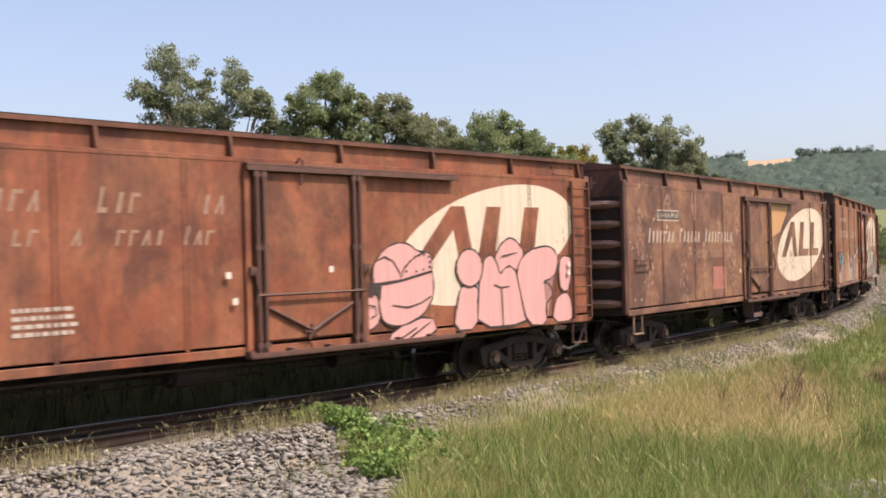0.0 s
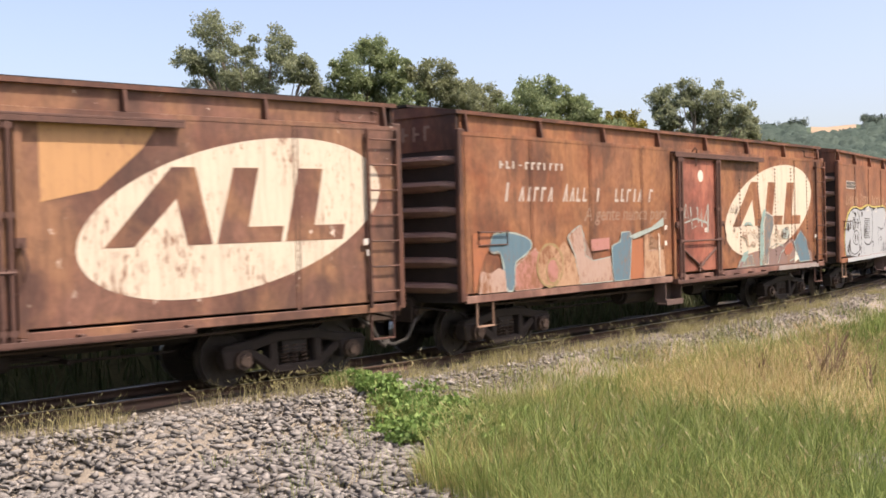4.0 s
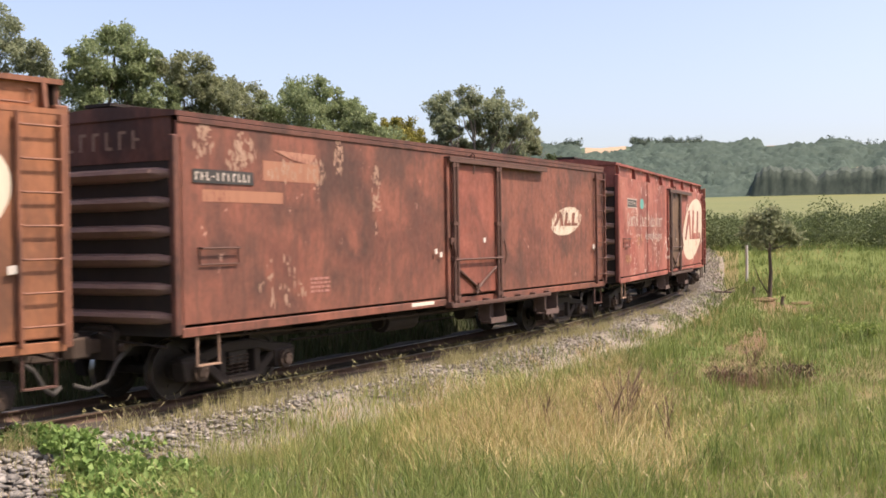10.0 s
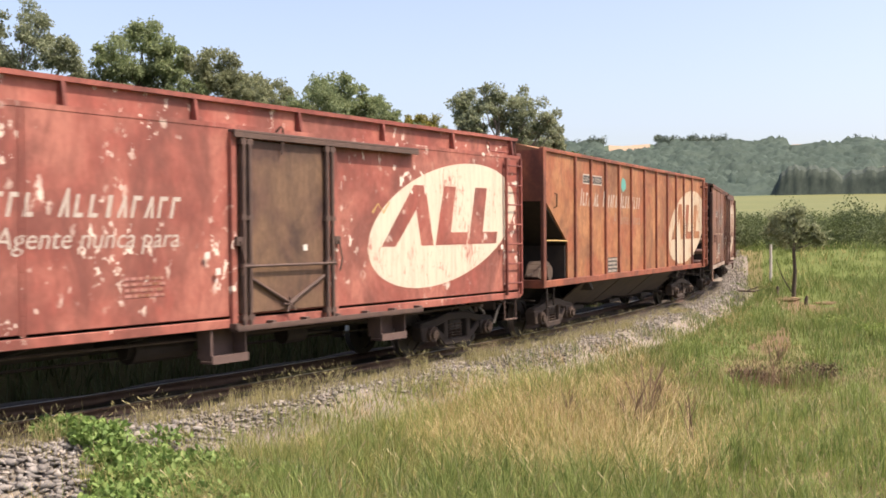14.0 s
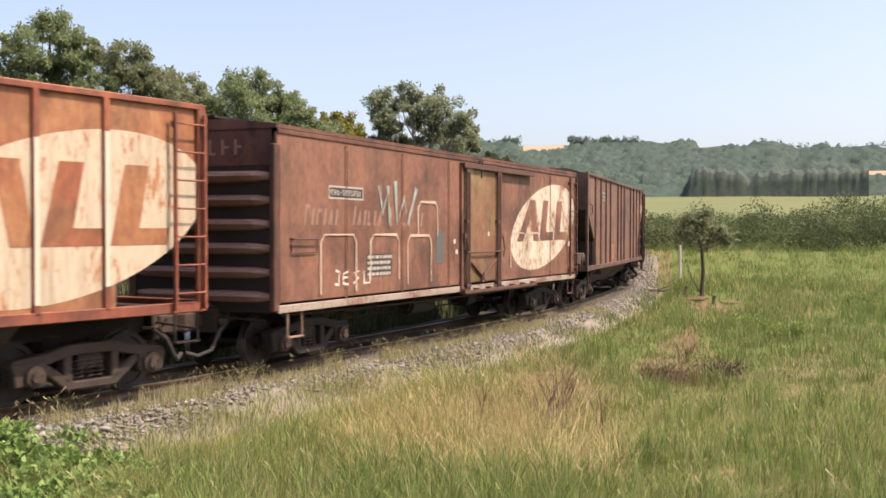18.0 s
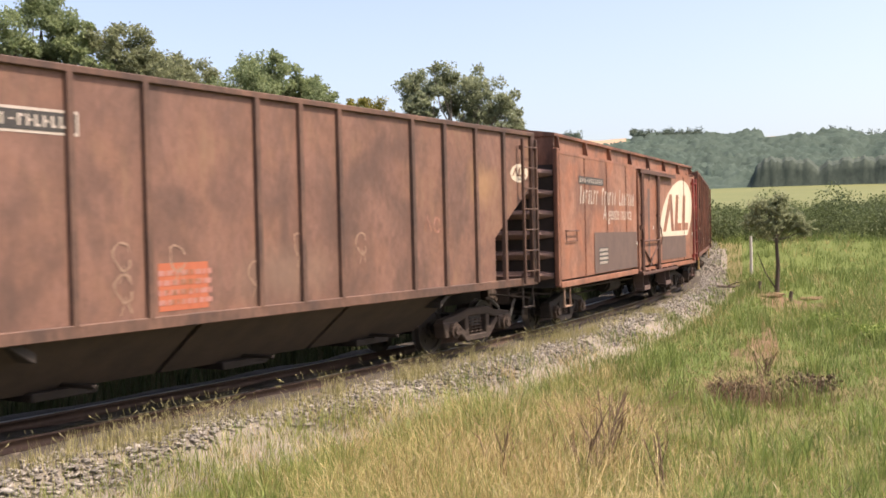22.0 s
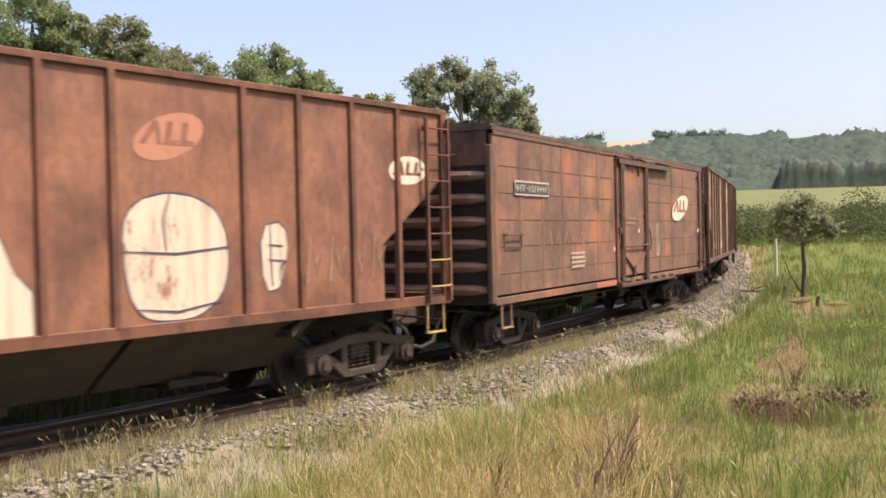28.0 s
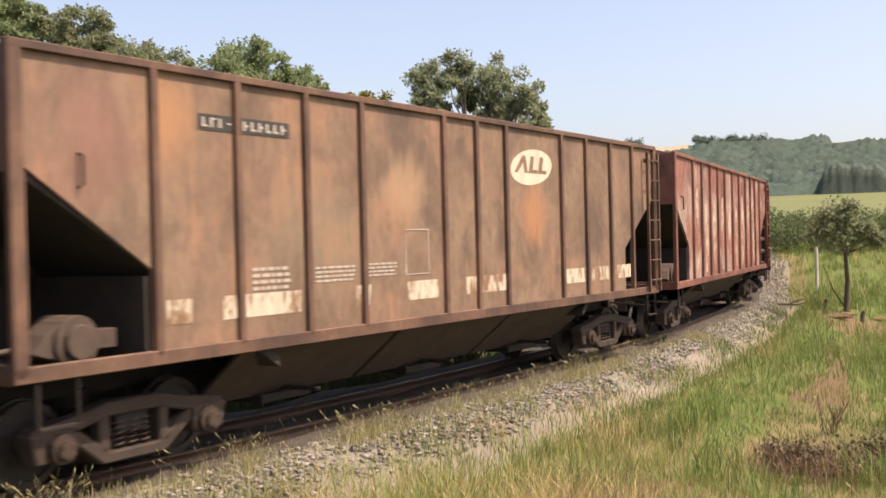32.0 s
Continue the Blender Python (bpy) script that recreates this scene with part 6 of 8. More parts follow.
    # 5: dark red plain-roofed boxcar
    p = paint_mat("dark_red_paint", (0.185, 0.066, 0.046), (0.235, 0.088, 0.058), (0.095, 0.052, 0.040), (0.28, 0.10, 0.065), 5.0, 0.7, (0.46, 0.27, 0.2), 0.67)
    t = paint_mat("dark_red_trim", (0.16, 0.062, 0.045), (0.2, 0.08, 0.055), (0.07, 0.038, 0.03), None, 5.5, 0.6)
    c = make_boxcar(p, t, "dark red plain-sided boxcar with smeared white marks", "B", leaf=paint_mat("brick_red_door", (0.30, 0.09, 0.06), (0.33, 0.11, 0.075), (0.13, 0.055, 0.04), None, 5.2, 0.5), trays=(1.6, 4.2), seams=0)
    add_plate(c, 0.017, 0.10, 2.9, 3.08, seed=12, rim=False, k=2)
    tan = swatch("tan_repaint", (0.36, 0.165, 0.10), None, 5.3, 0.58, (0.215, 0.074, 0.05))
    mark(c, "paint_patch", [(sx(0.115), 2.98), (sx(0.205), 2.98), (sx(0.205), 3.26), (sx(0.115), 3.26)], tan, 0, "tan repainted patch")
    mark(c, "paint_patch", [(sx(0.03), 2.66), (sx(0.145), 2.66), (sx(0.145), 2.82), (sx(0.03), 2.82)], tan, 0, "tan repainted patch")
    for i, (a, z, w, h) in enumerate(((0.032, 3.42, 0.16, 0.22), (0.09, 3.42, 0.2, 0.2), (0.078, 3.2, 0.2, 0.16), (0.15, 3.12, 0.35, 0.12), (0.20, 3.15, 0.2, 0.14), (0.145, 1.55, 0.5, 0.3), (0.24, 3.4, 0.1, 0.25), (0.31, 2.8, 0.12, 0.5))):
        flakes(c, "peeled_paint", a, z, 1.2 * w, 1.2 * h, 34, M_FLAKE, 60 + i, "patch of peeling pale paint")
    mark(c, "paint_patch", [(sx(0.382), 0.97), (sx(0.434), 0.97), (sx(0.434), 1.03), (sx(0.382), 1.03)], WHITE, 5, "white stencil strip on the sill")
    add_emblem(c, 0.785, 0.905, 2.16, 2.80, cream("smear_white", (0.26, 0.10, 0.06), 5.6, 0.515), p, tilt=0.12)
    add_data(c, 0.185, 0.225, 1.35, 1.6, dark=False, seed=13, mat=ROSE)
    mark(c, "paint_smear", [(sx(0.16), 3.3), (sx(0.19), 3.25), (sx(0.2), 3.4), (sx(0.13), 3.42)], swatch("scraped_patch", (0.42, 0.21, 0.14), None, 5.9, 0.5, (0.26, 0.1, 0.066)), 1)

    # 6: bright red boxcar with chipped paint and a dark door
    p = paint_mat("signal_red_paint", (0.38, 0.105, 0.078), (0.45, 0.17, 0.125), (0.22, 0.075, 0.058), None, 6.0, 0.4, (0.60, 0.52, 0.44), 0.60)
    t = paint_mat("signal_red_trim", (0.34, 0.09, 0.07), (0.38, 0.12, 0.09), (0.15, 0.055, 0.045), None, 6.5, 0.5)
    lf = paint_mat("dark_brown_door", (0.115, 0.06, 0.045), (0.16, 0.085, 0.06), (0.06, 0.038, 0.03), (0.20, 0.12, 0.07), 6.3, 0.5)
    c = make_boxcar(p, t, "bright red boxcar with chipped paint and a dark brown door", "A", leaf=lf, iron=plain_mat("brown_black_iron", (0.07, 0.045, 0.038), (0.11, 0.07, 0.055), 5, 0.7), trays=(-0.5, 3.2), seams=3)
    add_emblem(c, 0.672, 0.985, 1.26, 3.42, cream("emblem_white_e", (0.40, 0.11, 0.085), 6.6, 0.61), p)
    add_wordmark(c, 0.062, 0.408, 2.38, 0.27, M_LETTER, seed=14)
    add_text(c, "Agente nunca para", 0.225, 0.405, 2.02, M_LETTER)
    add_plate(c, 0.067, 0.147, 2.9, 3.09, seed=15)
    add_data(c, 0.343, 0.392, 1.4, 1.68, dark=False, seed=16, mat=ROSE)
    mark(c, "paint_spot", rounded([(sx(0.178), 2.85), (sx(0.215), 2.88), (sx(0.214), 3.14), (sx(0.18), 3.16)], 2), TEAL, 1, "teal dab of paint")
    lines(c, "scrawl", [[(sx(0.045 + 0.013 * i), 1.42), (sx(0.05 + 0.013 * i), 1.62), (sx(0.054 + 0.013 * i), 1.44)] for i in range(4)] +
          [oval(sx(0.16), 1.98, 0.09, 0.1, 0, 12), [(sx(0.185), 1.9), (sx(0.19), 2.15), (sx(0.2), 1.95)], [(sx(0.68), 2.5), (sx(0.69), 2.65), (sx(0.7), 2.5), (sx(0.71), 2.68)]], 0.04, swatch("ochre_scrawl", (0.5, 0.33, 0.12), None, 3, 0.6), 2)

    # 7: orange hopper with a tall emblem across its ribs
    p = paint_mat("orange_hopper_paint", (0.44, 0.19, 0.082), (0.49, 0.235, 0.11), (0.18, 0.075, 0.045), (0.36, 0.115, 0.055), 7.0, 0.45, (0.2, 0.1, 0.06), 0.70)
    t = paint_mat("orange_red_ribs", (0.33, 0.095, 0.055), (0.38, 0.125, 0.065), (0.14, 0.055, 0.042), None, 7.5, 0.5)
    c = make_hopper(p, t, "orange covered hopper wagon with red ribs and a faded white oval", RIBS_B, bar=M_YELLOW)
    add_emblem(c, 0.69, 1.0, 1.25, 3.45, worn_mat("emblem_white_f", (0.45, 0.375, 0.275), (0.29, 0.115, 0.045), 7.7, 0.545, 0.55, 0.8), p, y=YH - 0.02)
    emblem_on_ribs(c, 0.69, 1.0, 1.25, 3.45, RIBS_B, cream("emblem_white_rib", (0.33, 0.095, 0.055), 7.9, 0.66))
    add_wordmark(c, 0.16, 0.49, 2.78, 0.3, M_LETTER, y=YH - 0.02, seed=17)
    add_text(c, "A gente nunca", 0.33, 0.49, 2.38, M_GHOST, y=YH - 0.02)
    add_plate(c, 0.178, 0.268, 3.3, 3.46, y=YH - 0.02, seed=18)
    add_data(c, 0.30, 0.352, 1.22, 1.58, y=YH - 0.02, seed=19)
    mark(c, "paint_spot", oval(sx(0.39), 3.36, 0.2, 0.17, 0, 20, 0.05, 2), TEAL, 0, "teal dab of paint", y=YH - 0.02)

    # 8: boxcar with chalked outlines and scrawls
    p = paint_mat("chestnut_paint", (0.23, 0.10, 0.062), (0.285, 0.132, 0.085), (0.10, 0.056, 0.044), (0.28, 0.13, 0.078), 8.0, 0.45)
    t = paint_mat("chestnut_trim", (0.16, 0.068, 0.045), (0.21, 0.09, 0.058), (0.07, 0.038, 0.03), None, 8.5, 0.6)
    lf = paint_mat("yellow_brown_door", (0.28, 0.17, 0.075), (0.34, 0.23, 0.12), (0.14, 0.075, 0.045), (0.25, 0.10, 0.06), 8.2, 0.6)
    c = make_boxcar(p, t, "chestnut boxcar with pale scrawls, chalked outlines and a grey sill", "B", leaf=lf, sill=worn_mat("grey_white_sill", (0.30, 0.25, 0.205), (0.16, 0.085, 0.06), 8.1, 0.50), trays=(), seams=6)
    add_emblem(c, 0.668, 0.992, 1.25, 3.4, cream("emblem_white_g", (0.27, 0.12, 0.06), 8.8, 0.555), p)
    add_wordmark(c, 0.05, 0.36, 2.28, 0.26, M_GHOST, seed=20, skip=0.25)
    add_plate(c, 0.106, 0.181, 2.74, 2.9, seed=21)
    add_data(c, 0.191, 0.257, 1.38, 1.78, seed=22)
    lines(c, "scrawl", [[(sx(0.222), 3.0), (sx(0.232), 2.5), (sx(0.246), 2.95)], [(sx(0.246), 3.0), (sx(0.25), 2.25)], [(sx(0.265), 3.1), (sx(0.27), 2.3), (sx(0.29), 2.8), (sx(0.30), 2.3), (sx(0.325), 3.0)]], 0.11, PALE, 3, "pale teal brushed scrawl")
    lines(c, "scrawl", [[(sx(0.118), 1.52), (sx(0.126), 1.5), (sx(0.124), 1.28), (sx(0.116), 1.3)], [(sx(0.146), 1.5), (sx(0.135), 1.46), (sx(0.135), 1.3), (sx(0.147), 1.28)], [(sx(0.136), 1.4), (sx(0.145), 1.4)],
                        [(sx(0.172), 1.5), (sx(0.158), 1.46), (sx(0.17), 1.38), (sx(0.158), 1.28)], [(sx(0.183), 1.5), (sx(0.184), 1.28), (sx(0.198), 1.28), (sx(0.199), 1.52)]], 0.05, WHITE, 3, "white brushed strokes")
    boxes = []
    for a, b, z0, z1 in ((0.085, 0.165, 1.15, 2.12), (0.20, 0.275, 1.3, 2.12), (0.30, 0.37, 1.2, 2.1), (0.33, 0.39, 2.1, 2.75), (0.665, 0.73, 1.35, 2.15), (0.745, 0.80, 1.35, 2.15)):
        boxes.append([(sx(a), z0), (sx(a), z1 - 0.12), (sx(a) + 0.12, z1), (sx(b) - 0.1, z1), (sx(b), z1 - 0.12), (sx(b), z0)])
    lines(c, "chalk_outline", boxes, 0.05, CHALK, 4, "chalked outlines on the side")
    mark(c, "paint_spot", [(sx(0.385), 1.55), (sx(0.41), 1.55), (sx(0.412), 2.15), (sx(0.387), 2.15)], plain_mat("blue_grey_patch", (0.07, 0.085, 0.085), (0.1, 0.1, 0.095), 5, 0.7), 1)

    # 9: dark brown hopper
    p = paint_mat("umber_hopper_paint", (0.20, 0.105, 0.077), (0.235, 0.125, 0.092), (0.12, 0.072, 0.056), (0.225, 0.115, 0.078), 9.0, 0.25, blooms=((sx(0.86), 2.9, 0.7, 0.6, (0.27, 0.16, 0.08)), (sx(0.5), 1.6, 1.5, 0.5, (0.17, 0.11, 0.08))))
    t = paint_mat("umber_ribs", (0.15, 0.08, 0.056), (0.185, 0.10, 0.07), (0.075, 0.048, 0.04), None, 9.5, 0.5)
    c = make_hopper(p, t, "umber-brown covered hopper wagon with a small white oval", RIBS_A)
    add_emblem(c, 0.937, 0.985, 2.96, 3.30, cream("emblem_white_h", (0.16, 0.09, 0.06), 9.9, 0.66), p, y=YH - 0.02, tilt=0.05)
    add_plate(c, 0.19, 0.27, 3.2, 3.4, y=YH - 0.02, seed=23)
    add_data(c, 0.342, 0.405, 1.3, 1.75, y=YH - 0.02, dark=False, seed=24, mat=ROSE)
    mark(c, "paint_patch", [(sx(0.345), 1.25), (sx(0.40), 1.25), (sx(0.40), 1.8), (sx(0.345), 1.8)], swatch("vermilion_patch", (0.42, 0.12, 0.06), None, 9.2, 0.58), 0, "small vermilion patch", y=YH - 0.02)
    lines(c, "scrawl", [[(sx(0.735), 2.1), (sx(0.74), 2.35), (sx(0.748), 2.1)], oval(sx(0.76), 2.2, 0.09, 0.12, 0, 12), [(sx(0.775), 2.3), (sx(0.775), 2.05), (sx(0.785), 2.05)]], 0.035, ROSE, 1, y=YH - 0.02)

    for a, z in ((0.309, 1.9), (0.366, 1.85), (0.52, 1.96), (0.616, 1.95), (0.458, 1.62), (0.31, 1.55)):
        lines(c, "scrawl", [oval(sx(a), z, 0.12, 0.16, 0.3, 12, 0.1, a * 40), [(sx(a) - 0.05, z - 0.3), (sx(a) + 0.02, z - 0.1), (sx(a) + 0.1, z - 0.28)]], 0.03, M_GHOST, 1, "pale chalk scrawl", y=YH - 0.02)

    # 10: boxcar with grey over-painted foot
    p = paint_mat("terracotta_paint", (0.315, 0.146, 0.093), (0.355, 0.178, 0.12), (0.18, 0.088, 0.062), (0.345, 0.14, 0.08), 10.0, 0.35)
    t = paint_mat("terracotta_trim", (0.25, 0.10, 0.06), (0.30, 0.13, 0.08), (0.10, 0.05, 0.038), None, 10.5, 0.5)
    c = make_boxcar(p, t, "terracotta boxcar with grey patches and a cut-off white oval", "A", door=(0.452, 0.607), trays=(0.3, 3.0), ladder_mat=paint_mat("red_ladder", (0.40, 0.06, 0.05), (0.42, 0.09, 0.07), (0.18, 0.05, 0.04), None, 10.1))
    add_emblem(c, 0.638, 0.966, 1.22, 3.48, cream("emblem_white_i", (0.37, 0.16, 0.085), 10.2, 0.64), p, cut=1.82)
    mark(c, "grey_patch", [(sx(0.172), 1.1), (sx(0.446), 1.1), (sx(0.446), 1.98), (sx(0.172), 2.0)], GREY, 2, "dark grey over-painted patch")
    mark(c, "grey_patch", [(sx(0.652), 1.16), (sx(0.888), 1.16), (sx(0.888), 1.80), (sx(0.652), 1.82)], GREY, 2, "dark grey over-painted patch")
    add_wordmark(c, 0.095, 0.43, 2.62, 0.3, M_LETTER, seed=25, words=(7, 6, 7))
    add_text(c, "A gente nunca", 0.225, 0.41, 2.28, M_LETTER)
    add_plate(c, 0.095, 0.23, 3.04, 3.2, seed=26, rim=False)
    add_data(c, 0.197, 0.25, 1.28, 1.66, seed=27, k=3)
    mark(c, "rust_streak", [(sx(0.52), 1.2), (sx(0.535), 1.2), (sx(0.54), 3.1), (sx(0.52), 3.1)], GREY, 14, "dark streak down the door")

    # 11: hopper with white block letters
    p = paint_mat("sienna_hopper_paint", (0.24, 0.102, 0.064), (0.285, 0.13, 0.085), (0.115, 0.06, 0.046), (0.31, 0.14, 0.078), 11.0, 0.35)
    t = paint_mat("sienna_ribs", (0.19, 0.075, 0.045), (0.24, 0.10, 0.06), (0.08, 0.042, 0.034), None, 11.5, 0.5)
    c = make_hopper(p, t, "sienna covered hopper wagon with white spray letters along its foot", RIBS_A, step=M_YELLOW, bar=M_YELLOW, yellow=2)
    yy = YH - 0.02
    add_emblem(c, 0.602, 0.67, 2.93, 3.47, swatch("rust_red_oval", (0.44, 0.20, 0.13), None, 11.2, 0.62), p, y=yy, tilt=0.3)
    add_plate(c, 0.155, 0.25, 3.12, 3.28, y=yy, seed=28)
    add_emblem(c, 0.905, 0.966, 2.79, 3.19, cream("emblem_white_m", (0.25, 0.1, 0.06), 11.8, 0.7), p, y=yy, tilt=0.05)
    for i in range(4):
        lines(c, "scrawl", [[(sx(0.785 + 0.03 * i), 1.5), (sx(0.79 + 0.03 * i), 2.1), (sx(0.80 + 0.03 * i), 1.6), (sx(0.806 + 0.03 * i), 1.95), (sx(0.795 + 0.03 * i), 1.75)]], 0.045, M_GHOST, 2, "pale looping scrawl", y=yy)
    creamy = worn_mat("streaked_cream_spray", (0.50, 0.43, 0.34), (0.20, 0.085, 0.05), 11.4, 0.575, 0.6, 0.85)
    ink = plain_mat("blue_black_outline", (0.04, 0.045, 0.09), (0.07, 0.06, 0.09), 8, 0.6, bump=0.05)
    tag = "cream spray-painted letter with blue-black lines"
    spray(c, [(0.130, 2.19), (0.144, 2.42), (0.184, 2.11), (0.185, 1.95), (0.169, 1.80), (0.185, 1.67), (0.189, 1.19), (0.130, 1.19), (0.129, 1.96)], creamy, ink, 0.025, 0, 0, tag, yy)
    spray(c, [(0.202, 2.01), (0.215, 2.16), (0.224, 2.15), (0.258, 2.25), (0.260, 1.71), (0.250, 1.64), (0.263, 1.19), (0.218, 1.19), (0.213, 1.58), (0.202, 1.77)], creamy, ink, 0.025, 0, 0, tag, yy)
    spray(c, [(0.273, 1.99), (0.288, 1.62), (0.308, 1.54), (0.326, 1.63), (0.336, 1.19), (0.267, 1.19)], creamy, ink, 0.02, 0, 0, tag, yy)
    spray(c, oval(0.307, 1.92, 0.026, 0.40, 0, 14), creamy, ink, 0.035, 1, 1, tag, yy)
    spray(c, [(0.346, 2.05), (0.365, 2.24), (0.379, 2.31), (0.397, 2.42), (0.409, 2.33), (0.427, 2.43), (0.436, 2.16), (0.423, 2.02), (0.441, 1.97), (0.444, 1.64), (0.455, 1.63), (0.455, 1.19), (0.349, 1.19)], creamy, ink, 0.02, 0, 0, tag, yy)
    spray(c, [(0.479, 2.22), (0.49, 2.26), (0.504, 1.79), (0.517, 1.61), (0.517, 1.19), (0.476, 1.19)], creamy, ink, 0.02, 0, 0, tag, yy)
    spray(c, [(0.590, 2.27), (0.603, 2.52), (0.642, 2.62), (0.682, 2.45), (0.694, 2.03), (0.692, 1.54), (0.665, 1.20), (0.611, 1.20), (0.594, 1.49), (0.590, 1.95)], creamy, ink, 0.03, 2, 0, tag, yy)
    spray(c, [(0.728, 2.22), (0.759, 2.29), (0.763, 1.82), (0.75, 1.72), (0.755, 1.47), (0.732, 1.43)], creamy, ink, 0.03, 1, 0, tag, yy)
    spray(c, [(0.148, 1.93), (0.163, 2.04), (0.164, 1.90)], ink, None, 0, 0, 2, tag, yy)
    spray(c, [(0.155, 1.72), (0.168, 1.80), (0.182, 1.82), (0.172, 1.70)], ink, None, 0, 0, 2, tag, yy)
    spray(c, [(0.236, 1.80), (0.245, 1.92), (0.259, 1.93), (0.259, 1.78)], ink, None, 0, 0, 2, tag, yy)
    spray(c, [(0.299, 1.80), (0.306, 1.90), (0.315, 1.82), (0.311, 1.66), (0.302, 1.68)], ink, None, 0, 1, 3, tag, yy)
    spray(c, [(0.148, 1.42), (0.160, 1.55), (0.170, 1.42)], ink, None, 0, 0, 2, tag, yy)
    spray(c, [(0.296, 1.52), (0.32, 1.54), (0.322, 1.46), (0.297, 1.44)], ink, None, 0, 0, 2, tag, yy)
    lines(c, "outline", [[(sx(a), z) for a, z in q] for q in (((0.397, 2.40), (0.400, 1.9), (0.394, 1.22)), ((0.409, 2.33), (0.416, 2.02), (0.42, 1.22)), ((0.365, 2.24), (0.372, 1.8), (0.37, 1.22)), ((0.59, 1.97), (0.64, 1.93), (0.693, 1.99)), ((0.635, 2.6), (0.627, 2.3), (0.63, 1.96)), ((0.60, 1.36), (0.64, 1.3), (0.685, 1.38)),
          ((0.30, 1.5), (0.302, 1.22)), ((0.318, 1.5), (0.316, 1.22)), ((0.137, 1.62), (0.142, 1.45), (0.148, 1.6), (0.155, 1.48), (0.163, 1.62)), ((0.737, 2.0), (0.755, 1.98)), ((0.737, 1.82), (0.757, 1.8)), ((0.74, 2.25), (0.742, 1.5)))], 0.022, ink, 3, y=yy)

    # 12: grey-brown boxcar with pressed panels
    p = paint_mat("grey_brown_paint", (0.205, 0.11, 0.08), (0.245, 0.131, 0.094), (0.135, 0.08, 0.06), (0.24, 0.122, 0.082), 12.0, 0.4, blooms=((sx(0.33), 3.0, 0.45, 0.6, (0.32, 0.145, 0.065)), (sx(0.355), 2.1, 0.45, 0.55, (0.38, 0.125, 0.05)), (sx(0.245), 3.2, 0.5, 0.5, (0.32, 0.11, 0.08)), (sx(0.74), 2.4, 0.4, 0.34, (0.29, 0.115, 0.055)), (sx(0.745), 1.62, 0.4, 0.3, (0.36, 0.115, 0.045)), (sx(0.41), 2.9, 0.35, 0.7, (0.28, 0.13, 0.06)), (sx(0.10), 1.7, 1.0, 0.8, (0.12, 0.085, 0.06))))
    t = paint_mat("grey_brown_trim", (0.17, 0.095, 0.068), (0.21, 0.115, 0.08), (0.085, 0.055, 0.045), None, 12.5, 0.5)
    c = make_boxcar(p, t, "grey-brown boxcar with level pressed panels and a small oval", "B", door=(0.445, 0.60), seams=0, grooves=True, trays=(), iron=plain_mat("umber_iron", (0.075, 0.046, 0.036), (0.115, 0.07, 0.052), 6, 0.7))
    add_emblem(c, 0.768, 0.882, 2.3, 2.96, cream("emblem_white_j", (0.18, 0.1, 0.07), 12.3, 0.66), p, k=8)
    add_plate(c, 0.06, 0.165, 2.74, 2.93, seed=29, k=8)
    add_data(c, 0.244, 0.303, 1.38, 1.72, dark=False, seed=30, k=8)
    add_data(c, 0.485, 0.535, 2.2, 2.4, dark=False, rows=2, seed=31, k=18, mat=M_GHOST)
    lines(c, "scrawl", [[(sx(0.665), 1.5), (sx(0.665), 2.2), (sx(0.677), 2.25), (sx(0.677), 1.5), (sx(0.665), 1.48)]], 0.05, M_LETTER, 9)
    for i in range(6):
        lines(c, "scrawl", [[(sx(0.16 + 0.03 * i), 1.9), (sx(0.17 + 0.03 * i), 2.1), (sx(0.175 + 0.03 * i), 1.85)]], 0.035, M_GHOST, 9)
    mark(c, "paint_patch", [(sx(0.35), 0.93), (sx(0.45), 0.93), (sx(0.45), 1.03), (sx(0.35), 1.03)], swatch("coral_sill_patch", (0.42, 0.14, 0.09), None, 12.2, 0.7), 5)

    bm = bmesh.new()
    tube(bm, [(sx(0.44), -HALF - 0.05, 3.66), (sx(0.50), -HALF - 0.09, 3.63), (sx(0.56), -HALF - 0.06, 3.70), (sx(0.62), -HALF - 0.1, 3.58), (sx(0.66), -HALF - 0.06, 3.68), (sx(0.75), -HALF - 0.04, 3.66)], 0.025, 6)
    tube(bm, [(sx(0.545), -HALF - 0.06, 3.68), (sx(0.54), -HALF - 0.11, 3.5), (sx(0.548), -HALF - 0.1, 3.3)], 0.022, 6)
    part("slack_cable", bm, M_IRON, c, "slack dark cable along the eave")

    # 13: olive-brown hopper with a cream band
    p = paint_mat("olive_brown_hopper_paint", (0.25, 0.16, 0.105), (0.295, 0.195, 0.13), (0.15, 0.10, 0.076), (0.28, 0.17, 0.115), 13.0, 0.3, blooms=((sx(0.645), 2.5, 0.5, 0.7, (0.37, 0.16, 0.07)), (sx(0.40), 2.9, 0.7, 0.6, (0.36, 0.23, 0.14)), (sx(0.12), 3.4, 0.5, 0.6, (0.36, 0.175, 0.08)), (sx(0.28), 2.2, 1.4, 0.9, (0.20, 0.15, 0.10)), (sx(0.06), 3.2, 0.9, 0.8, (0.24, 0.115, 0.09))))
    t = paint_mat("olive_brown_ribs", (0.165, 0.088, 0.06), (0.20, 0.11, 0.072), (0.085, 0.052, 0.042), None, 13.5, 0.5)
    c = make_hopper(p, t, "olive-brown covered hopper wagon with a small white oval", RIBS_A)
    yy = YH - 0.02
    add_emblem(c, 0.594, 0.69, 2.99, 3.55, cream("emblem_white_k", (0.25, 0.14, 0.08), 13.3, 0.68), p, y=yy, tilt=0.1)
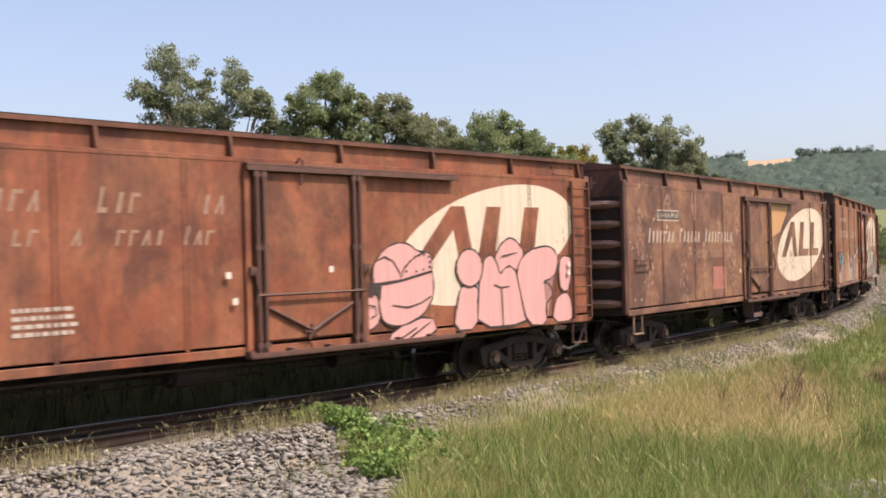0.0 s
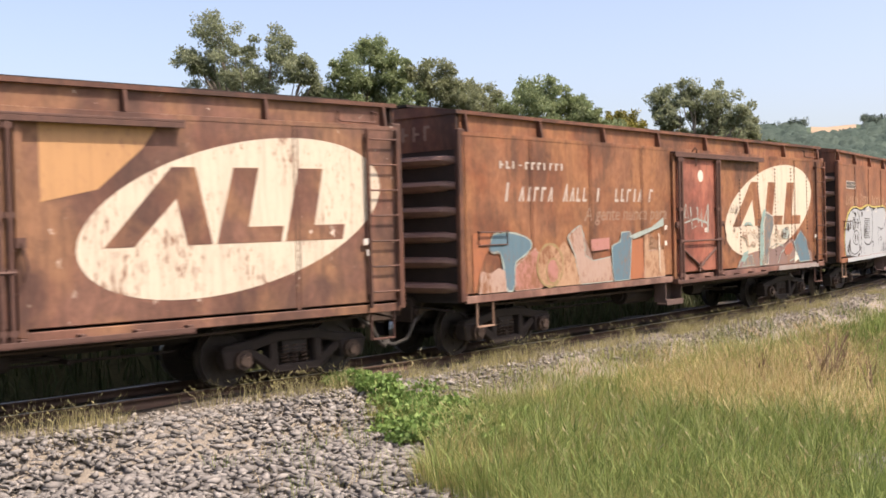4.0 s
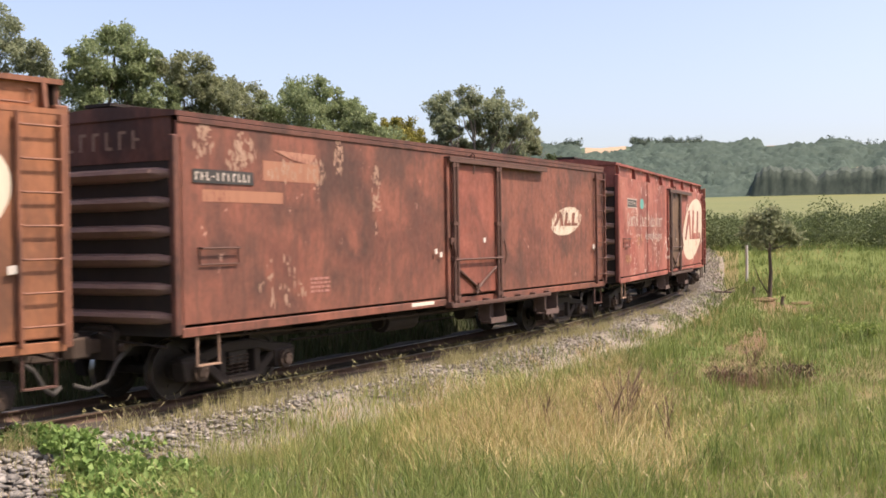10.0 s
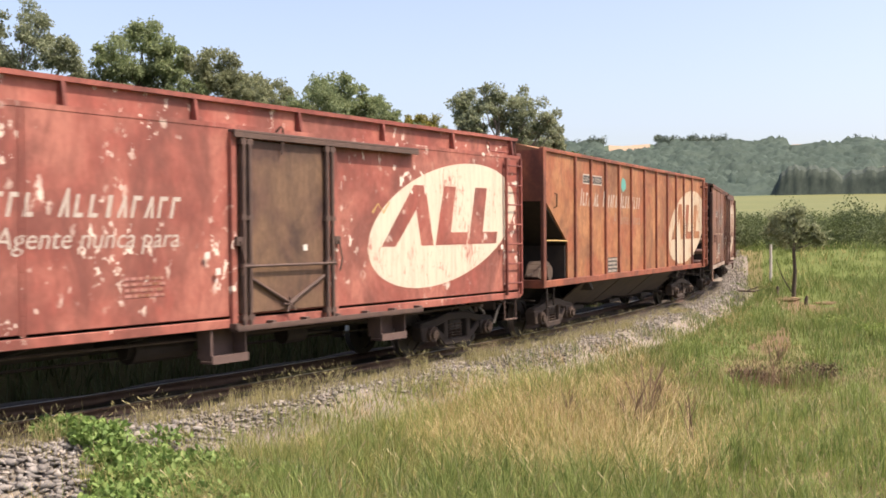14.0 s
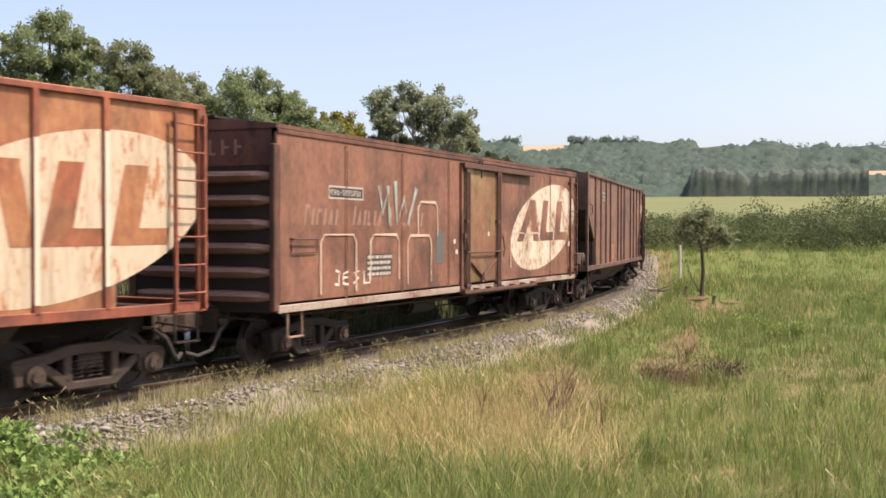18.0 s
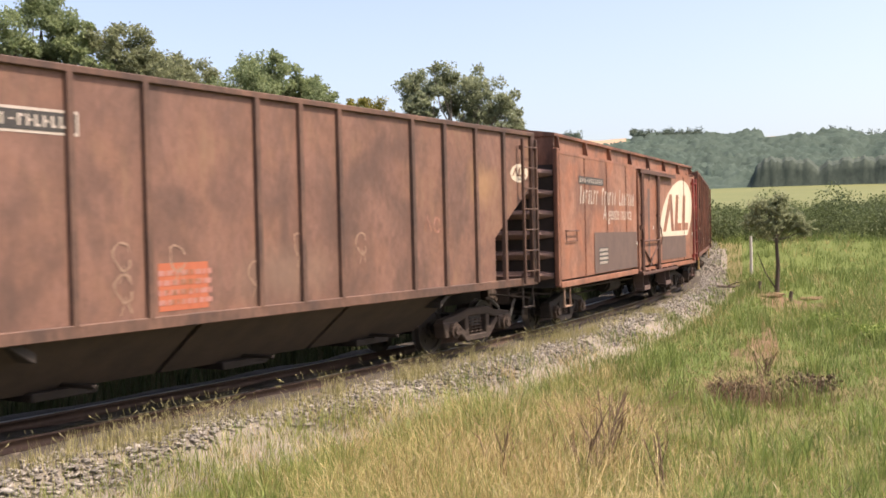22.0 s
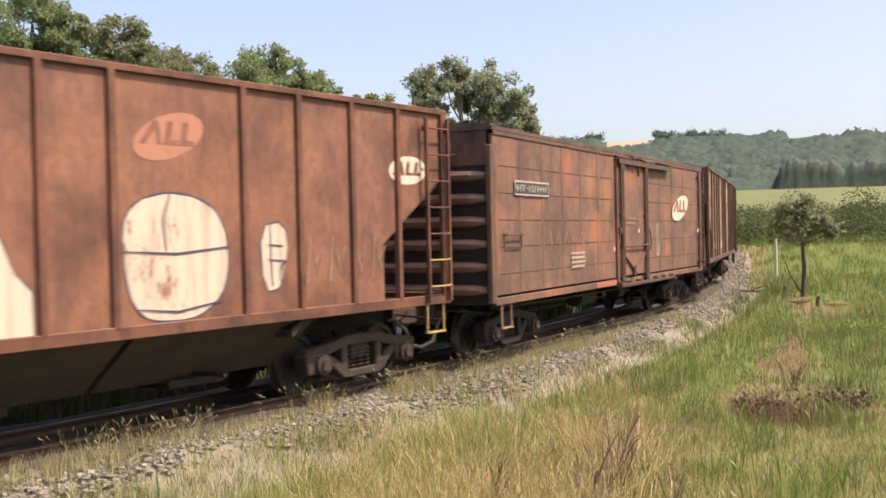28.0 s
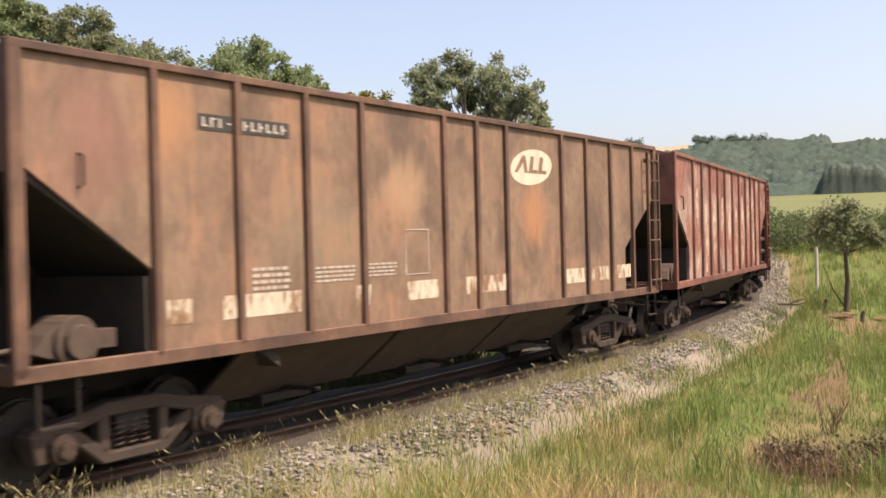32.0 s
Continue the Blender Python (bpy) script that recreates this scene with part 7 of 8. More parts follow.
    add_plate(c, 0.15, 0.245, 3.32, 3.48, y=yy, seed=32, rim=False)
    for i, (a, b) in enumerate(((0.118, 0.14), (0.17, 0.255), (0.325, 0.345), (0.40, 0.45), (0.50, 0.58), (0.712, 0.77), (0.79, 0.84), (0.86, 0.91))):
        mark(c, "cream_band", [(sx(a), 1.42), (sx(b), 1.42), (sx(b), 1.66), (sx(a), 1.66)], cream("cream_band_%s" % "abcdefgh"[i], (0.25, 0.14, 0.08), 13.0 + i * 0.7, 0.52), 0, "worn remains of a cream band", y=yy)
    add_data(c, 0.198, 0.245, 1.68, 1.95, y=yy, dark=False, seed=33)
    add_data(c, 0.27, 0.325, 1.72, 1.92, y=yy, dark=False, seed=34)
    add_data(c, 0.34, 0.385, 1.75, 1.93, y=yy, dark=False, seed=35)
    lines(c, "frame_mark", [[(sx(0.398), 1.75), (sx(0.398), 2.32), (sx(0.435), 2.32), (sx(0.435), 1.75), (sx(0.398), 1.75)]], 0.025, M_LETTER, 1, y=yy)

    # 14: red hopper streaked with white
    p = paint_mat("red_streaked_hopper_paint", (0.32, 0.12, 0.085), (0.38, 0.16, 0.115), (0.16, 0.07, 0.055), (0.5, 0.36, 0.3), 14.0, 0.5)
    t = paint_mat("red_streaked_ribs", (0.25, 0.09, 0.065), (0.3, 0.12, 0.085), (0.11, 0.055, 0.045), None, 14.5, 0.5)
    c = make_hopper(p, t, "dull red covered hopper wagon streaked with white paint", RIBS_B)
    for i in range(9):
        a = 0.16 + 0.078 * i
        mark(c, "white_streak", rounded([(sx(a), 1.3), (sx(a + 0.03), 1.3), (sx(a + 0.034), 3.2 - 0.2 * (i % 3)), (sx(a + 0.004), 3.3 - 0.3 * (i % 2))], 1), cream("streak_white_%s" % "abcdefghi"[i], (0.32, 0.12, 0.09), 14.0 + i, 0.50), 0, "patchy white streak", y=YH - 0.02)

    # 15: brown boxcar that brings up the rear
    make_boxcar(paint_mat("rear_brown_paint", (0.24, 0.10, 0.06), (0.29, 0.13, 0.075), (0.11, 0.055, 0.04), None, 15.0), M_IRON, "plain brown boxcar with a dark iron door frame", "A", seams=3)


wagons()


# ---- plants and loose stone ----
stones("track_gravel", 13000, (-16, 52, 1.0, 2.15), 0.040, M_STONE, 11, "grey crushed stones on the shoulder of the track")
stones("loose_gravel", 21000, (-11, 0.5, 1.55, 9.5), 0.058, M_STONE_PIT, 12, "heap of loose grey gravel beside the track")

stones("shoulder_gravel", 6000, (-8, 20, 1.2, 1.95), 0.030, M_STONE, 13, "small grey stones at the foot of the near rail")

G_GREEN = leaf_mat("grass_green", (0.155, 0.18, 0.055), (0.30, 0.32, 0.105), (0.50, 0.485, 0.20), through=0.4)
G_LUSH = leaf_mat("grass_lush", (0.098, 0.155, 0.036), (0.205, 0.285, 0.07), (0.385, 0.435, 0.14), through=0.4)
G_LONG_STRAW = leaf_mat("long_straw", (0.50, 0.38, 0.17), (0.62, 0.51, 0.26), (0.74, 0.64, 0.37), through=0.3)
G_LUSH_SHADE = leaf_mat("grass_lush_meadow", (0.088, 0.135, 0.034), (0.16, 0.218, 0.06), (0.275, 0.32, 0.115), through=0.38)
G_STRAW = leaf_mat("grass_straw", (0.27, 0.185, 0.085), (0.50, 0.39, 0.18), (0.66, 0.55, 0.30), through=0.35)
G_SEED = leaf_mat("seed_heads", (0.30, 0.25, 0.12), (0.40, 0.34, 0.19), (0.48, 0.42, 0.27), through=0.15)
G_FRINGE = leaf_mat("fringe_grass", (0.25, 0.235, 0.095), (0.37, 0.335, 0.155), (0.49, 0.43, 0.245), through=0.3)
G_TUFT = leaf_mat("grass_dark_tuft", (0.10, 0.15, 0.042), (0.19, 0.255, 0.072), (0.34, 0.40, 0.13), through=0.38)
G_THATCH = leaf_mat("dead_thatch", (0.11, 0.078, 0.042), (0.18, 0.13, 0.07), (0.27, 0.205, 0.115), through=0.1)
G_WEED = leaf_mat("trackside_weeds", (0.24, 0.22, 0.10), (0.35, 0.32, 0.155), (0.46, 0.42, 0.24), through=0.4)
G_TWIG = leaf_mat("dry_stems", (0.16, 0.09, 0.055), (0.24, 0.14, 0.085), (0.30, 0.20, 0.13), through=0.0)
G_BUSH = leaf_mat("bush_leaves", (0.10, 0.18, 0.045), (0.17, 0.275, 0.075), (0.27, 0.37, 0.12), through=0.3)
G_TREE = leaf_mat("tree_leaves", (0.17, 0.225, 0.11), (0.235, 0.29, 0.145), (0.3, 0.35, 0.18), through=0.5)
G_TREE_PALE = leaf_mat("pale_tree_leaves", (0.21, 0.245, 0.15), (0.265, 0.30, 0.185), (0.32, 0.355, 0.22), through=0.5)
G_TREE_DARK = leaf_mat("dark_tree_leaves", (0.175, 0.2, 0.115), (0.235, 0.26, 0.145), (0.3, 0.325, 0.185), through=0.5)
G_YELLOW = leaf_mat("yellow_shrub_leaves", (0.17, 0.17, 0.035), (0.26, 0.24, 0.05), (0.32, 0.28, 0.07))
G_SCRUB = leaf_mat("scrub_leaves", (0.07, 0.097, 0.042), (0.092, 0.12, 0.052), (0.115, 0.145, 0.062), through=0.4)
G_SHRUB = leaf_mat("pale_scrub_leaves", (0.095, 0.125, 0.05), (0.12, 0.152, 0.062), (0.15, 0.18, 0.075), through=0.4)
# leaf greens with the shade behind the train put in
G_BANK = leaf_mat("shade_dark_bank_leaves", (0.035, 0.05, 0.018), (0.055, 0.075, 0.028), (0.08, 0.10, 0.04))
# leaf greens greyed to carry the haze at this distance
G_FAR = leaf_mat("hazy_far_leaves", (0.085, 0.118, 0.088), (0.10, 0.135, 0.10), (0.115, 0.15, 0.11), through=0.1)
M_BARK = plain_mat("grey_bark", (0.20, 0.17, 0.14), (0.30, 0.26, 0.22), 9, 0.9, stretch=(1, 1, 0.2), bump=0.6)
M_BARK_DARK = plain_mat("dark_bark", (0.06, 0.048, 0.038), (0.11, 0.085, 0.065), 9, 0.9, stretch=(1, 1, 0.2), bump=0.6)


def blades(name, x, y, h, wid, mat, seed, label, lean=0.35, head=0.0, turn=None):
    """Grass blades (or, with head, thin stalks with a seed head), three triangles each; turn: the way each one leans."""
    r = np.random.RandomState(seed)
    n = len(x)
    z = surf_z(x, y) - 0.02
    a = r.uniform(0, 2 * np.pi, n) if turn is None else turn + r.normal(0, 0.5, n)
    l = lean * h * r.uniform(0.15, 1.0, n)
    dx, dy = np.cos(a), np.sin(a)
    b = r.uniform(0, 2 * np.pi, n)
    px, py = np.cos(b) * wid / 2, np.sin(b) * wid / 2
    V = np.zeros((n, 5, 3))
    V[:, 0] = np.stack([x - px, y - py, z], 1)
    V[:, 1] = np.stack([x + px, y + py, z], 1)
    mx, my, mz = x + dx * l * 0.35, y + dy * l * 0.35, z + h * 0.6
    k = 0.8 if not head else 0.7
    V[:, 2] = np.stack([mx + px * k, my + py * k, mz], 1)
    V[:, 3] = np.stack([mx - px * k, my - py * k, mz], 1)
    V[:, 4] = np.stack([x + dx * l, y + dy * l, z + h * (1 - 0.25 * np.minimum(l / h, 1) ** 2)], 1)
    base = (np.arange(n) * 5)[:, None]
    F = np.concatenate([base + [0, 1, 2], base + [0, 2, 3], base + [3, 2, 4]])
    V = V.reshape(-1, 3)
    if head:
        m = len(V)
        H = np.zeros((n, 4, 3))
        tx, ty, tz = V[4:5 * n:5].T
        H[:, 0] = np.stack([mx * 0.35 + tx * 0.65, my * 0.35 + ty * 0.65, mz * 0.35 + tz * 0.65], 1)
        H[:, 1] = np.stack([tx + px / wid * head, ty + py / wid * head, tz], 1)
        H[:, 2] = np.stack([tx + dx * head, ty + dy * head, tz + head * 5], 1)
        H[:, 3] = np.stack([tx - px / wid * head, ty - py / wid * head, tz], 1)
        hb = m + (np.arange(n) * 4)[:, None]
        F = np.concatenate([F, hb + [0, 1, 2], hb + [0, 2, 3]])
        V = np.concatenate([V, H.reshape(-1, 3)])
    return tagged(new(name, raw_mesh(name, V, F, [mat])), label, "grass", kind="stuff")


def tussocks(name, x, y, h, wid, k, spread, mat, seed, label, lean):
    """Grass in tufts of k blades that lean outwards from the middle of their tuft."""
    r = np.random.RandomState(seed)
    n = len(x)
    ox, oy = r.normal(0, 1, (n, k)) * spread[:, None], r.normal(0, 1, (n, k)) * spread[:, None]
    turn = np.arctan2(oy, ox)
    hh = h[:, None] * (0.55 + 0.6 * r.rand(n, k))
    return blades(name, (x[:, None] + ox).ravel(), (y[:, None] + oy).ravel(), hh.ravel(), np.repeat(wid, k), mat, seed + 1, label, lean, 0.0, turn.ravel())


def scatter(n, seed, d0, d1, a0, a1, power=0.9):
    """Places spread over a wedge of the meadow, thicker where it is near, clear of ballast and open gravel."""
    r = np.random.RandomState(seed)
    q = r.rand(n)
    d = (d0 ** (1 - power) + q * (d1 ** (1 - power) - d0 ** (1 - power))) ** (1 / (1 - power)) if power != 1 else d0 * (d1 / d0) ** q
    a = np.radians(r.uniform(a0, a1, n))
    x, y = d * np.sin(a), d * np.cos(a)
    u, w = line_uw(x, y)
    ok = (w > 2.55 - 0.95 * smooth(-3, -1, u) + 0.25 * wave(u, w * 0, 1.7, 3.0)) & (~in_gravel(u, w) | (r.rand(n) < 0.02))
    ok &= ~trail(x, y) | (r.rand(n) < 0.5)
    ok &= (((x - 5.5) / 0.75) ** 2 + ((y - 20.0) / 0.65) ** 2 > 1) | (r.rand(n) < 0.15)
    bare = ((x - 11.7) / 1.5) ** 2 + ((y - 38.2) / 2.0) ** 2 + 0.4 * wave(x, y, 1.8, 2.0) < 1
    ok &= ~bare | (r.rand(n) < 0.3)
    return x[ok], y[ok], u[ok], w[ok], d[ok], r


def straw_patch(x, y):
    """How far the grass has dried to straw: strongest in a patch some way from the track."""
    return np.exp(-((x - 1.2) / 1.7) ** 2 - ((y - 13.0) / 2.3) ** 2) + 0.6 * np.exp(-((x - 2.4) / 0.8) ** 2 - ((y - 16.6) / 1.3) ** 2)


def meadow():
    x, y, u, w, d, r = scatter(43000, 21, 5.0, 62, -32, 34, 0.78)
    az = np.degrees(np.arctan2(x, y))
    dry = 0.19 + 0.18 * wave(x, y, 0.6, 7.0) + 0.48 * straw_patch(x, y) - 0.14 * smooth(9, 14, az) - 0.16 * smooth(19, 30, d)
    pick = r.rand(len(x))
    s = pick < np.clip(dry, 0.07, 0.64)
    ht = (0.20 + 0.22 * r.rand(len(x))) * (1 + 0.30 * wave(x, y, 1.9, 9.0)) * (1 + 0.004 * d) * (0.6 + 0.4 * smooth(1.8, 3.2, w)) * (1 - 0.52 * smooth(8, 12, az) * (1 - smooth(24, 32, d))) * (1 + 0.25 * wave(x, y, 0.8, 12.0))
    ht *= 1 + 0.5 * straw_patch(x, y)
    wd = 0.0028 + 0.00026 * d
    sp = 0.045 + 0.05 * r.rand(len(x)) + 0.0016 * d
    fresh = ~s & (r.rand(len(x)) < 0.42 + 0.55 * smooth(17, 24, d) + 0.35 * smooth(8, 13, az) + 0.45 * wave(x, y, 0.9, 2.0))
    dark = ~s & (wave(x, y, 1.3, 5.0) + 0.5 * wave(x, y, 3.1, 8.0) + r.normal(0, 0.25, len(x)) > 0.5) & (w > 2.6) & (straw_patch(x, y) < 0.4) & (r.rand(len(x)) > 0.6 * smooth(8, 12, az))
    fresh &= ~dark
    g = ~s & ~fresh & ~dark
    tussocks("dark_grass", x[dark], y[dark], ht[dark] * 1.2, wd[dark], 13, sp[dark], G_TUFT, 20, "tufts of dark green coarse grass", 0.7)
    tussocks("meadow_grass", x[g], y[g], ht[g], wd[g], 13, sp[g], G_GREEN, 22, "tufts of mixed green meadow grass", 0.6)
    for f, k, mat in ((fresh & (d < 21 + 3 * wave(x, y, 0.5, 3.0)), 13, G_LUSH), (fresh & (d >= 21 + 3 * wave(x, y, 0.5, 3.0)), 9, G_LUSH_SHADE)):
        tussocks("fresh_grass", x[f], y[f], ht[f] * 0.92, wd[f] * (13 / k) ** 0.5, k, sp[f], mat, 24 + k, "tufts of fresh green meadow grass", 0.6)
    tussocks("straw_grass", x[s], y[s], ht[s] * 1.15, wd[s] * 0.8, 12, sp[s], G_STRAW, 23, "tufts of dry straw-coloured grass", 1.15)
    # long arching straws in the dried patch, coarse dark tufts at its near side
    r2 = np.random.RandomState(35)
    q = np.flatnonzero((straw_patch(x, y) > 0.3) & (r2.rand(len(x)) < 0.16))
    tussocks("arching_straw", x[q], y[q], 0.48 + 0.3 * r2.rand(len(q)), np.full(len(q), 0.0055), 9, np.full(len(q), 0.07), G_LONG_STRAW, 36, "long arching straws of dead grass", 1.7)
    q = np.flatnonzero((x > -2.6) & (x < 1.8) & (y < 11.2) & (w > 3.4) & (r2.rand(len(x)) < 0.10))
    tussocks("coarse_tufts", x[q], y[q], 0.38 + 0.26 * r2.rand(len(q)), np.full(len(q), 0.012), 15, np.full(len(q), 0.07), G_TUFT, 38, "coarse dark green tufts of broad-bladed grass", 0.8)
    # the low brown thatch between the tufts
    x, y, u, w, d, r = scatter(45000, 25, 5.0, 40, -30, 32, 0.8)
    blades("grass_thatch", x, y, 0.05 + 0.09 * r.rand(len(x)), 0.004 + 0.0004 * d, G_THATCH, 26, "low brown thatch of dead grass", lean=1.4)
    # the same turf goes on round the viewer
    r = np.random.RandomState(27)
    n = 40000
    q, a = 26 * np.sqrt(r.rand(n)), r.uniform(0, 2 * np.pi, n)
    X, Y = q * np.sin(a), q * np.cos(a)
    U, Wd = line_uw(X, Y)
    za = np.degrees(np.arctan2(X, Y))
    ok = (Wd > 2.9) & ~in_gravel(U, Wd) & ~((np.abs(za - 1) < 33) & (q > 5))
    ok |= (Wd < -9.5) & (r.rand(n) < 0.5)
    blades("rough_turf", X[ok], Y[ok], 0.12 + 0.28 * r.rand(ok.sum()), np.full(ok.sum(), 0.018), G_GREEN, 28, "rough green turf beside the gravel")
    # taller lush tufts
    r = np.random.RandomState(31)
    tx, ty, tu, tw, td, _ = scatter(420, 32, 6.5, 50, -14, 30, 0.8)
    far = (tw > 3.6) & (straw_patch(tx, ty) < 0.5)
    tx, ty, td = tx[far], ty[far], td[far]
    k = 46
    X = np.repeat(tx, k) + r.normal(0, 0.13, len(tx) * k)
    Y = np.repeat(ty, k) + r.normal(0, 0.13, len(tx) * k)
    blades("grass_tufts", X, Y, 0.26 + 0.32 * r.rand(len(X)), 0.006 + 0.0004 * np.repeat(td, k), G_TUFT, 33, "lush green tufts of long grass", lean=0.75)
    # seed stalks over the meadow
    x, y, u, w, d, r = scatter(4200, 41, 7, 45, -20, 30, 0.8)
    blades("seed_stalks", x, y, 0.38 + 0.35 * r.rand(len(x)), 0.0024 + 0.00012 * d, G_SEED, 42, "thin stalks with pale seed heads", lean=0.6, head=0.0035)
    # a fringe of pale weeds along the foot of the ballast
    r = np.random.RandomState(51)
    n = 7000
    u = r.uniform(-14, 30, n)
    w = 1.12 + np.abs(r.normal(0, 0.26, n))
    grp = wave(u, w * 0, 2.3, 1.0) + 0.6 * wave(u, w, 5.1, 4.0)
    ok = (grp + r.normal(0, 0.3, n) > 0.1) & (r.rand(n) > 0.85 * smooth(9, 24, u))
    u, w = u[ok], w[ok]
    hh = np.interp(u, LU, LH)
    X, Y = np.interp(u, LU, LX) + np.cos(hh) * w, np.interp(u, LU, LY) - np.sin(hh) * w
    blades("ballast_weeds", X, Y, 0.16 + 0.27 * r.rand(len(X)), np.full(len(X), 0.0065), G_WEED, 52, "dry seeding weeds along the foot of the ballast", lean=0.85, head=0.0045)
    n = 15000
    u = r.uniform(-9, 22, n)
    w = 1.18 + np.abs(r.normal(0, 0.34, n))
    ok = wave(u, w * 0, 1.9, 5.0) + 0.5 * wave(u, w, 6.3, 2.0) + r.normal(0, 0.3, n) > -0.25 + 0.9 * (1 - smooth(-4, -1, u)) + 0.6 * smooth(12, 22, u)
    u, w = u[ok], w[ok]
    hh = np.interp(u, LU, LH)
    X, Y = np.interp(u, LU, LX) + np.cos(hh) * w, np.interp(u, LU, LY) - np.sin(hh) * w
    blades("ballast_grass", X, Y, (0.07 + 0.22 * r.rand(len(X))) * (1 + 0.5 * wave(u, w * 0, 3.3, 8.0)), np.full(len(X), 0.006), G_FRINGE, 53, "short dry grass along the foot of the rail", lean=0.5)
    # weeds on the bank behind the track, their green darkened for shade
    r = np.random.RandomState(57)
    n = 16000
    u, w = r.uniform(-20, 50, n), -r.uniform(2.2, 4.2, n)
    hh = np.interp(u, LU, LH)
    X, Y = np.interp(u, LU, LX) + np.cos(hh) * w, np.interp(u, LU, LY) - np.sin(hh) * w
    blades("bank_weeds", X, Y, 0.25 + 0.4 * r.rand(n), np.full(n, 0.03), G_BANK, 58, "rank weeds in shade-darkened green on the bank behind the track", lean=0.6)


meadow()


def thicket(name, az, d, spread, n, h, mat, seed, label):
    r = np.random.RandomState(seed)
    cx, cy = d * math.sin(radians(az)), d * math.cos(radians(az))
    x, y = cx + r.normal(0, spread, n), cy + r.normal(0, spread, n)
    blades(name, x, y, h * (0.5 + 0.6 * r.rand(n)), np.full(n, 0.0055), mat, seed, label, lean=0.7, head=0.003)


thicket("dry_thicket", 9.2, 14.6, 0.34, 150, 0.85, G_TWIG, 61, "withered brown weed stems in the grass")
thicket("dry_thicket", 4.5, 14.0, 0.8, 200, 0.6, G_TWIG, 62, "withered brown weed stems in the grass")
thicket("dry_thicket", 8.4, 17.2, 0.45, 170, 0.5, G_TWIG, 63, "withered brown weed stems in the grass")
thicket("dry_thicket", 15.3, 19.6, 0.55, 520, 0.55, G_TWIG, 64, "withered brown weed stems in the grass")


def dead_shrub(x, y, h, n, seed):
    """A leafless shrub: stems that fork twice on their way up."""
    r = np.random.RandomState(seed)
    ob = new("dead_shrub")
    ob.location = (x, y, float(surf_z([x], [y])[0]))
    for k in range(n):
        bm = bmesh.new()
        a, l = r.uniform(0, 6.28), r.uniform(0.12, 0.4) * h
        q = h * r.uniform(0.6, 1.0)
        p0 = Vector((r.normal(0, 0.05), r.normal(0, 0.05), -0.04))
        p1 = p0 + Vector((0.35 * l * math.cos(a), 0.35 * l * math.sin(a), 0.45 * q))
        p2 = p0 + Vector((l * math.cos(a), l * math.sin(a), q))
        tube(bm, [p0, p1, p2], [0.011, 0.008, 0.004], 5)
        for j in range(3):
            s = p0.lerp(p1, r.uniform(0.5, 1.0)) if j == 0 else p1.lerp(p2, r.uniform(0.1, 0.7))
            b = a + r.uniform(-1.6, 1.6)
            e = s + Vector((math.cos(b) * 0.12, math.sin(b) * 0.12, r.uniform(0.12, 0.26))) * h
            tube(bm, [s, (s + e) / 2 + Vector((0.01, 0.01, 0.02)), e], [0.006, 0.005, 0.003], 4)
        part("stem", bm, M_DEADWOOD, ob)
    return tagged(ob, "leafless dead shrub with forking dark brown stems in the grass", "shrub", "dead shrubs")


M_DEADWOOD = plain_mat("dead_brown_wood", (0.13, 0.085, 0.055), (0.21, 0.145, 0.095), 9, 0.9)
dead_shrub(2.3, 14.2, 0.95, 9, 201)
dead_shrub(2.05, 13.6, 0.75, 7, 202)
dead_shrub(1.2, 13.9, 0.7, 6, 203)
dead_shrub(2.7, 13.4, 0.65, 5, 204)
for i, (x, y) in enumerate(((5.4, 19.8), (5.8, 20.6), (5.0, 20.5), (6.1, 21.6))):
    dead_shrub(x, y, 0.5, 9, 205 + i)


def pale_stone(x, y, r0, seed):
    bm = bmesh.new()
    bmesh.ops.create_icosphere(bm, subdivisions=2, radius=r0)
    for v in bm.verts:
        v.co = Vector((v.co.x * 1.2, v.co.y, v.co.z * 0.75)) * (1 + 0.35 * noise.noise(v.co * 6 + Vector((seed, 0, 0))))
    ob = new("stone", mesh_of("stone", bm, plain_mat("pale_stone", (0.50, 0.42, 0.33), (0.62, 0.55, 0.46), 9, 0.9)))
    ob.location = (x, y, float(surf_z([x], [y])[0]) + 0.3 * r0)
    tagged(ob, "pale weathered stone lying in the dry grass", "stone")


pale_stone(1.62, 11.3, 0.12, 3)


def leaves(centres, radii, n_each, size, seed, flat_z=0.8, shell=0.45):
    """Folded leaves in round clumps: arrays of vertices and triangles."""
    r = np.random.RandomState(seed)
    C = np.repeat(np.asarray(centres), n_each, 0)
    R = np.repeat(np.asarray(radii), n_each)
    n = len(C)
    v = r.normal(size=(n, 3))
    v /= np.linalg.norm(v, axis=1)[:, None]
    k = R * (shell + (1.05 - shell) * r.rand(n) ** 0.6) * (1 + 0.22 * np.sin(7 * v[:, 0] + 5 * v[:, 2] + C[:, 0] * 3))
    P = C + v * k[:, None] * np.array([1, 1, flat_z])
    t = r.normal(size=(n, 3)) + v * 0.6 - np.array([0, 0, 0.35])
    t /= np.linalg.norm(t, axis=1)[:, None]
    b = np.cross(t, r.normal(size=(n, 3)))
    b /= np.linalg.norm(b, axis=1)[:, None]
    s = (size * (0.6 + 0.8 * r.rand(n)))[:, None]
    nn = np.cross(t, b) * 0.18
    V = np.stack([P, P + (t * 0.5 + b * 0.32 + nn) * s, P + t * s, P + (t * 0.5 - b * 0.32 + nn) * s], 1).reshape(-1, 3)
    q = (np.arange(n) * 4)[:, None]
    return V, np.concatenate([q + [0, 1, 2], q + [0, 2, 3]])


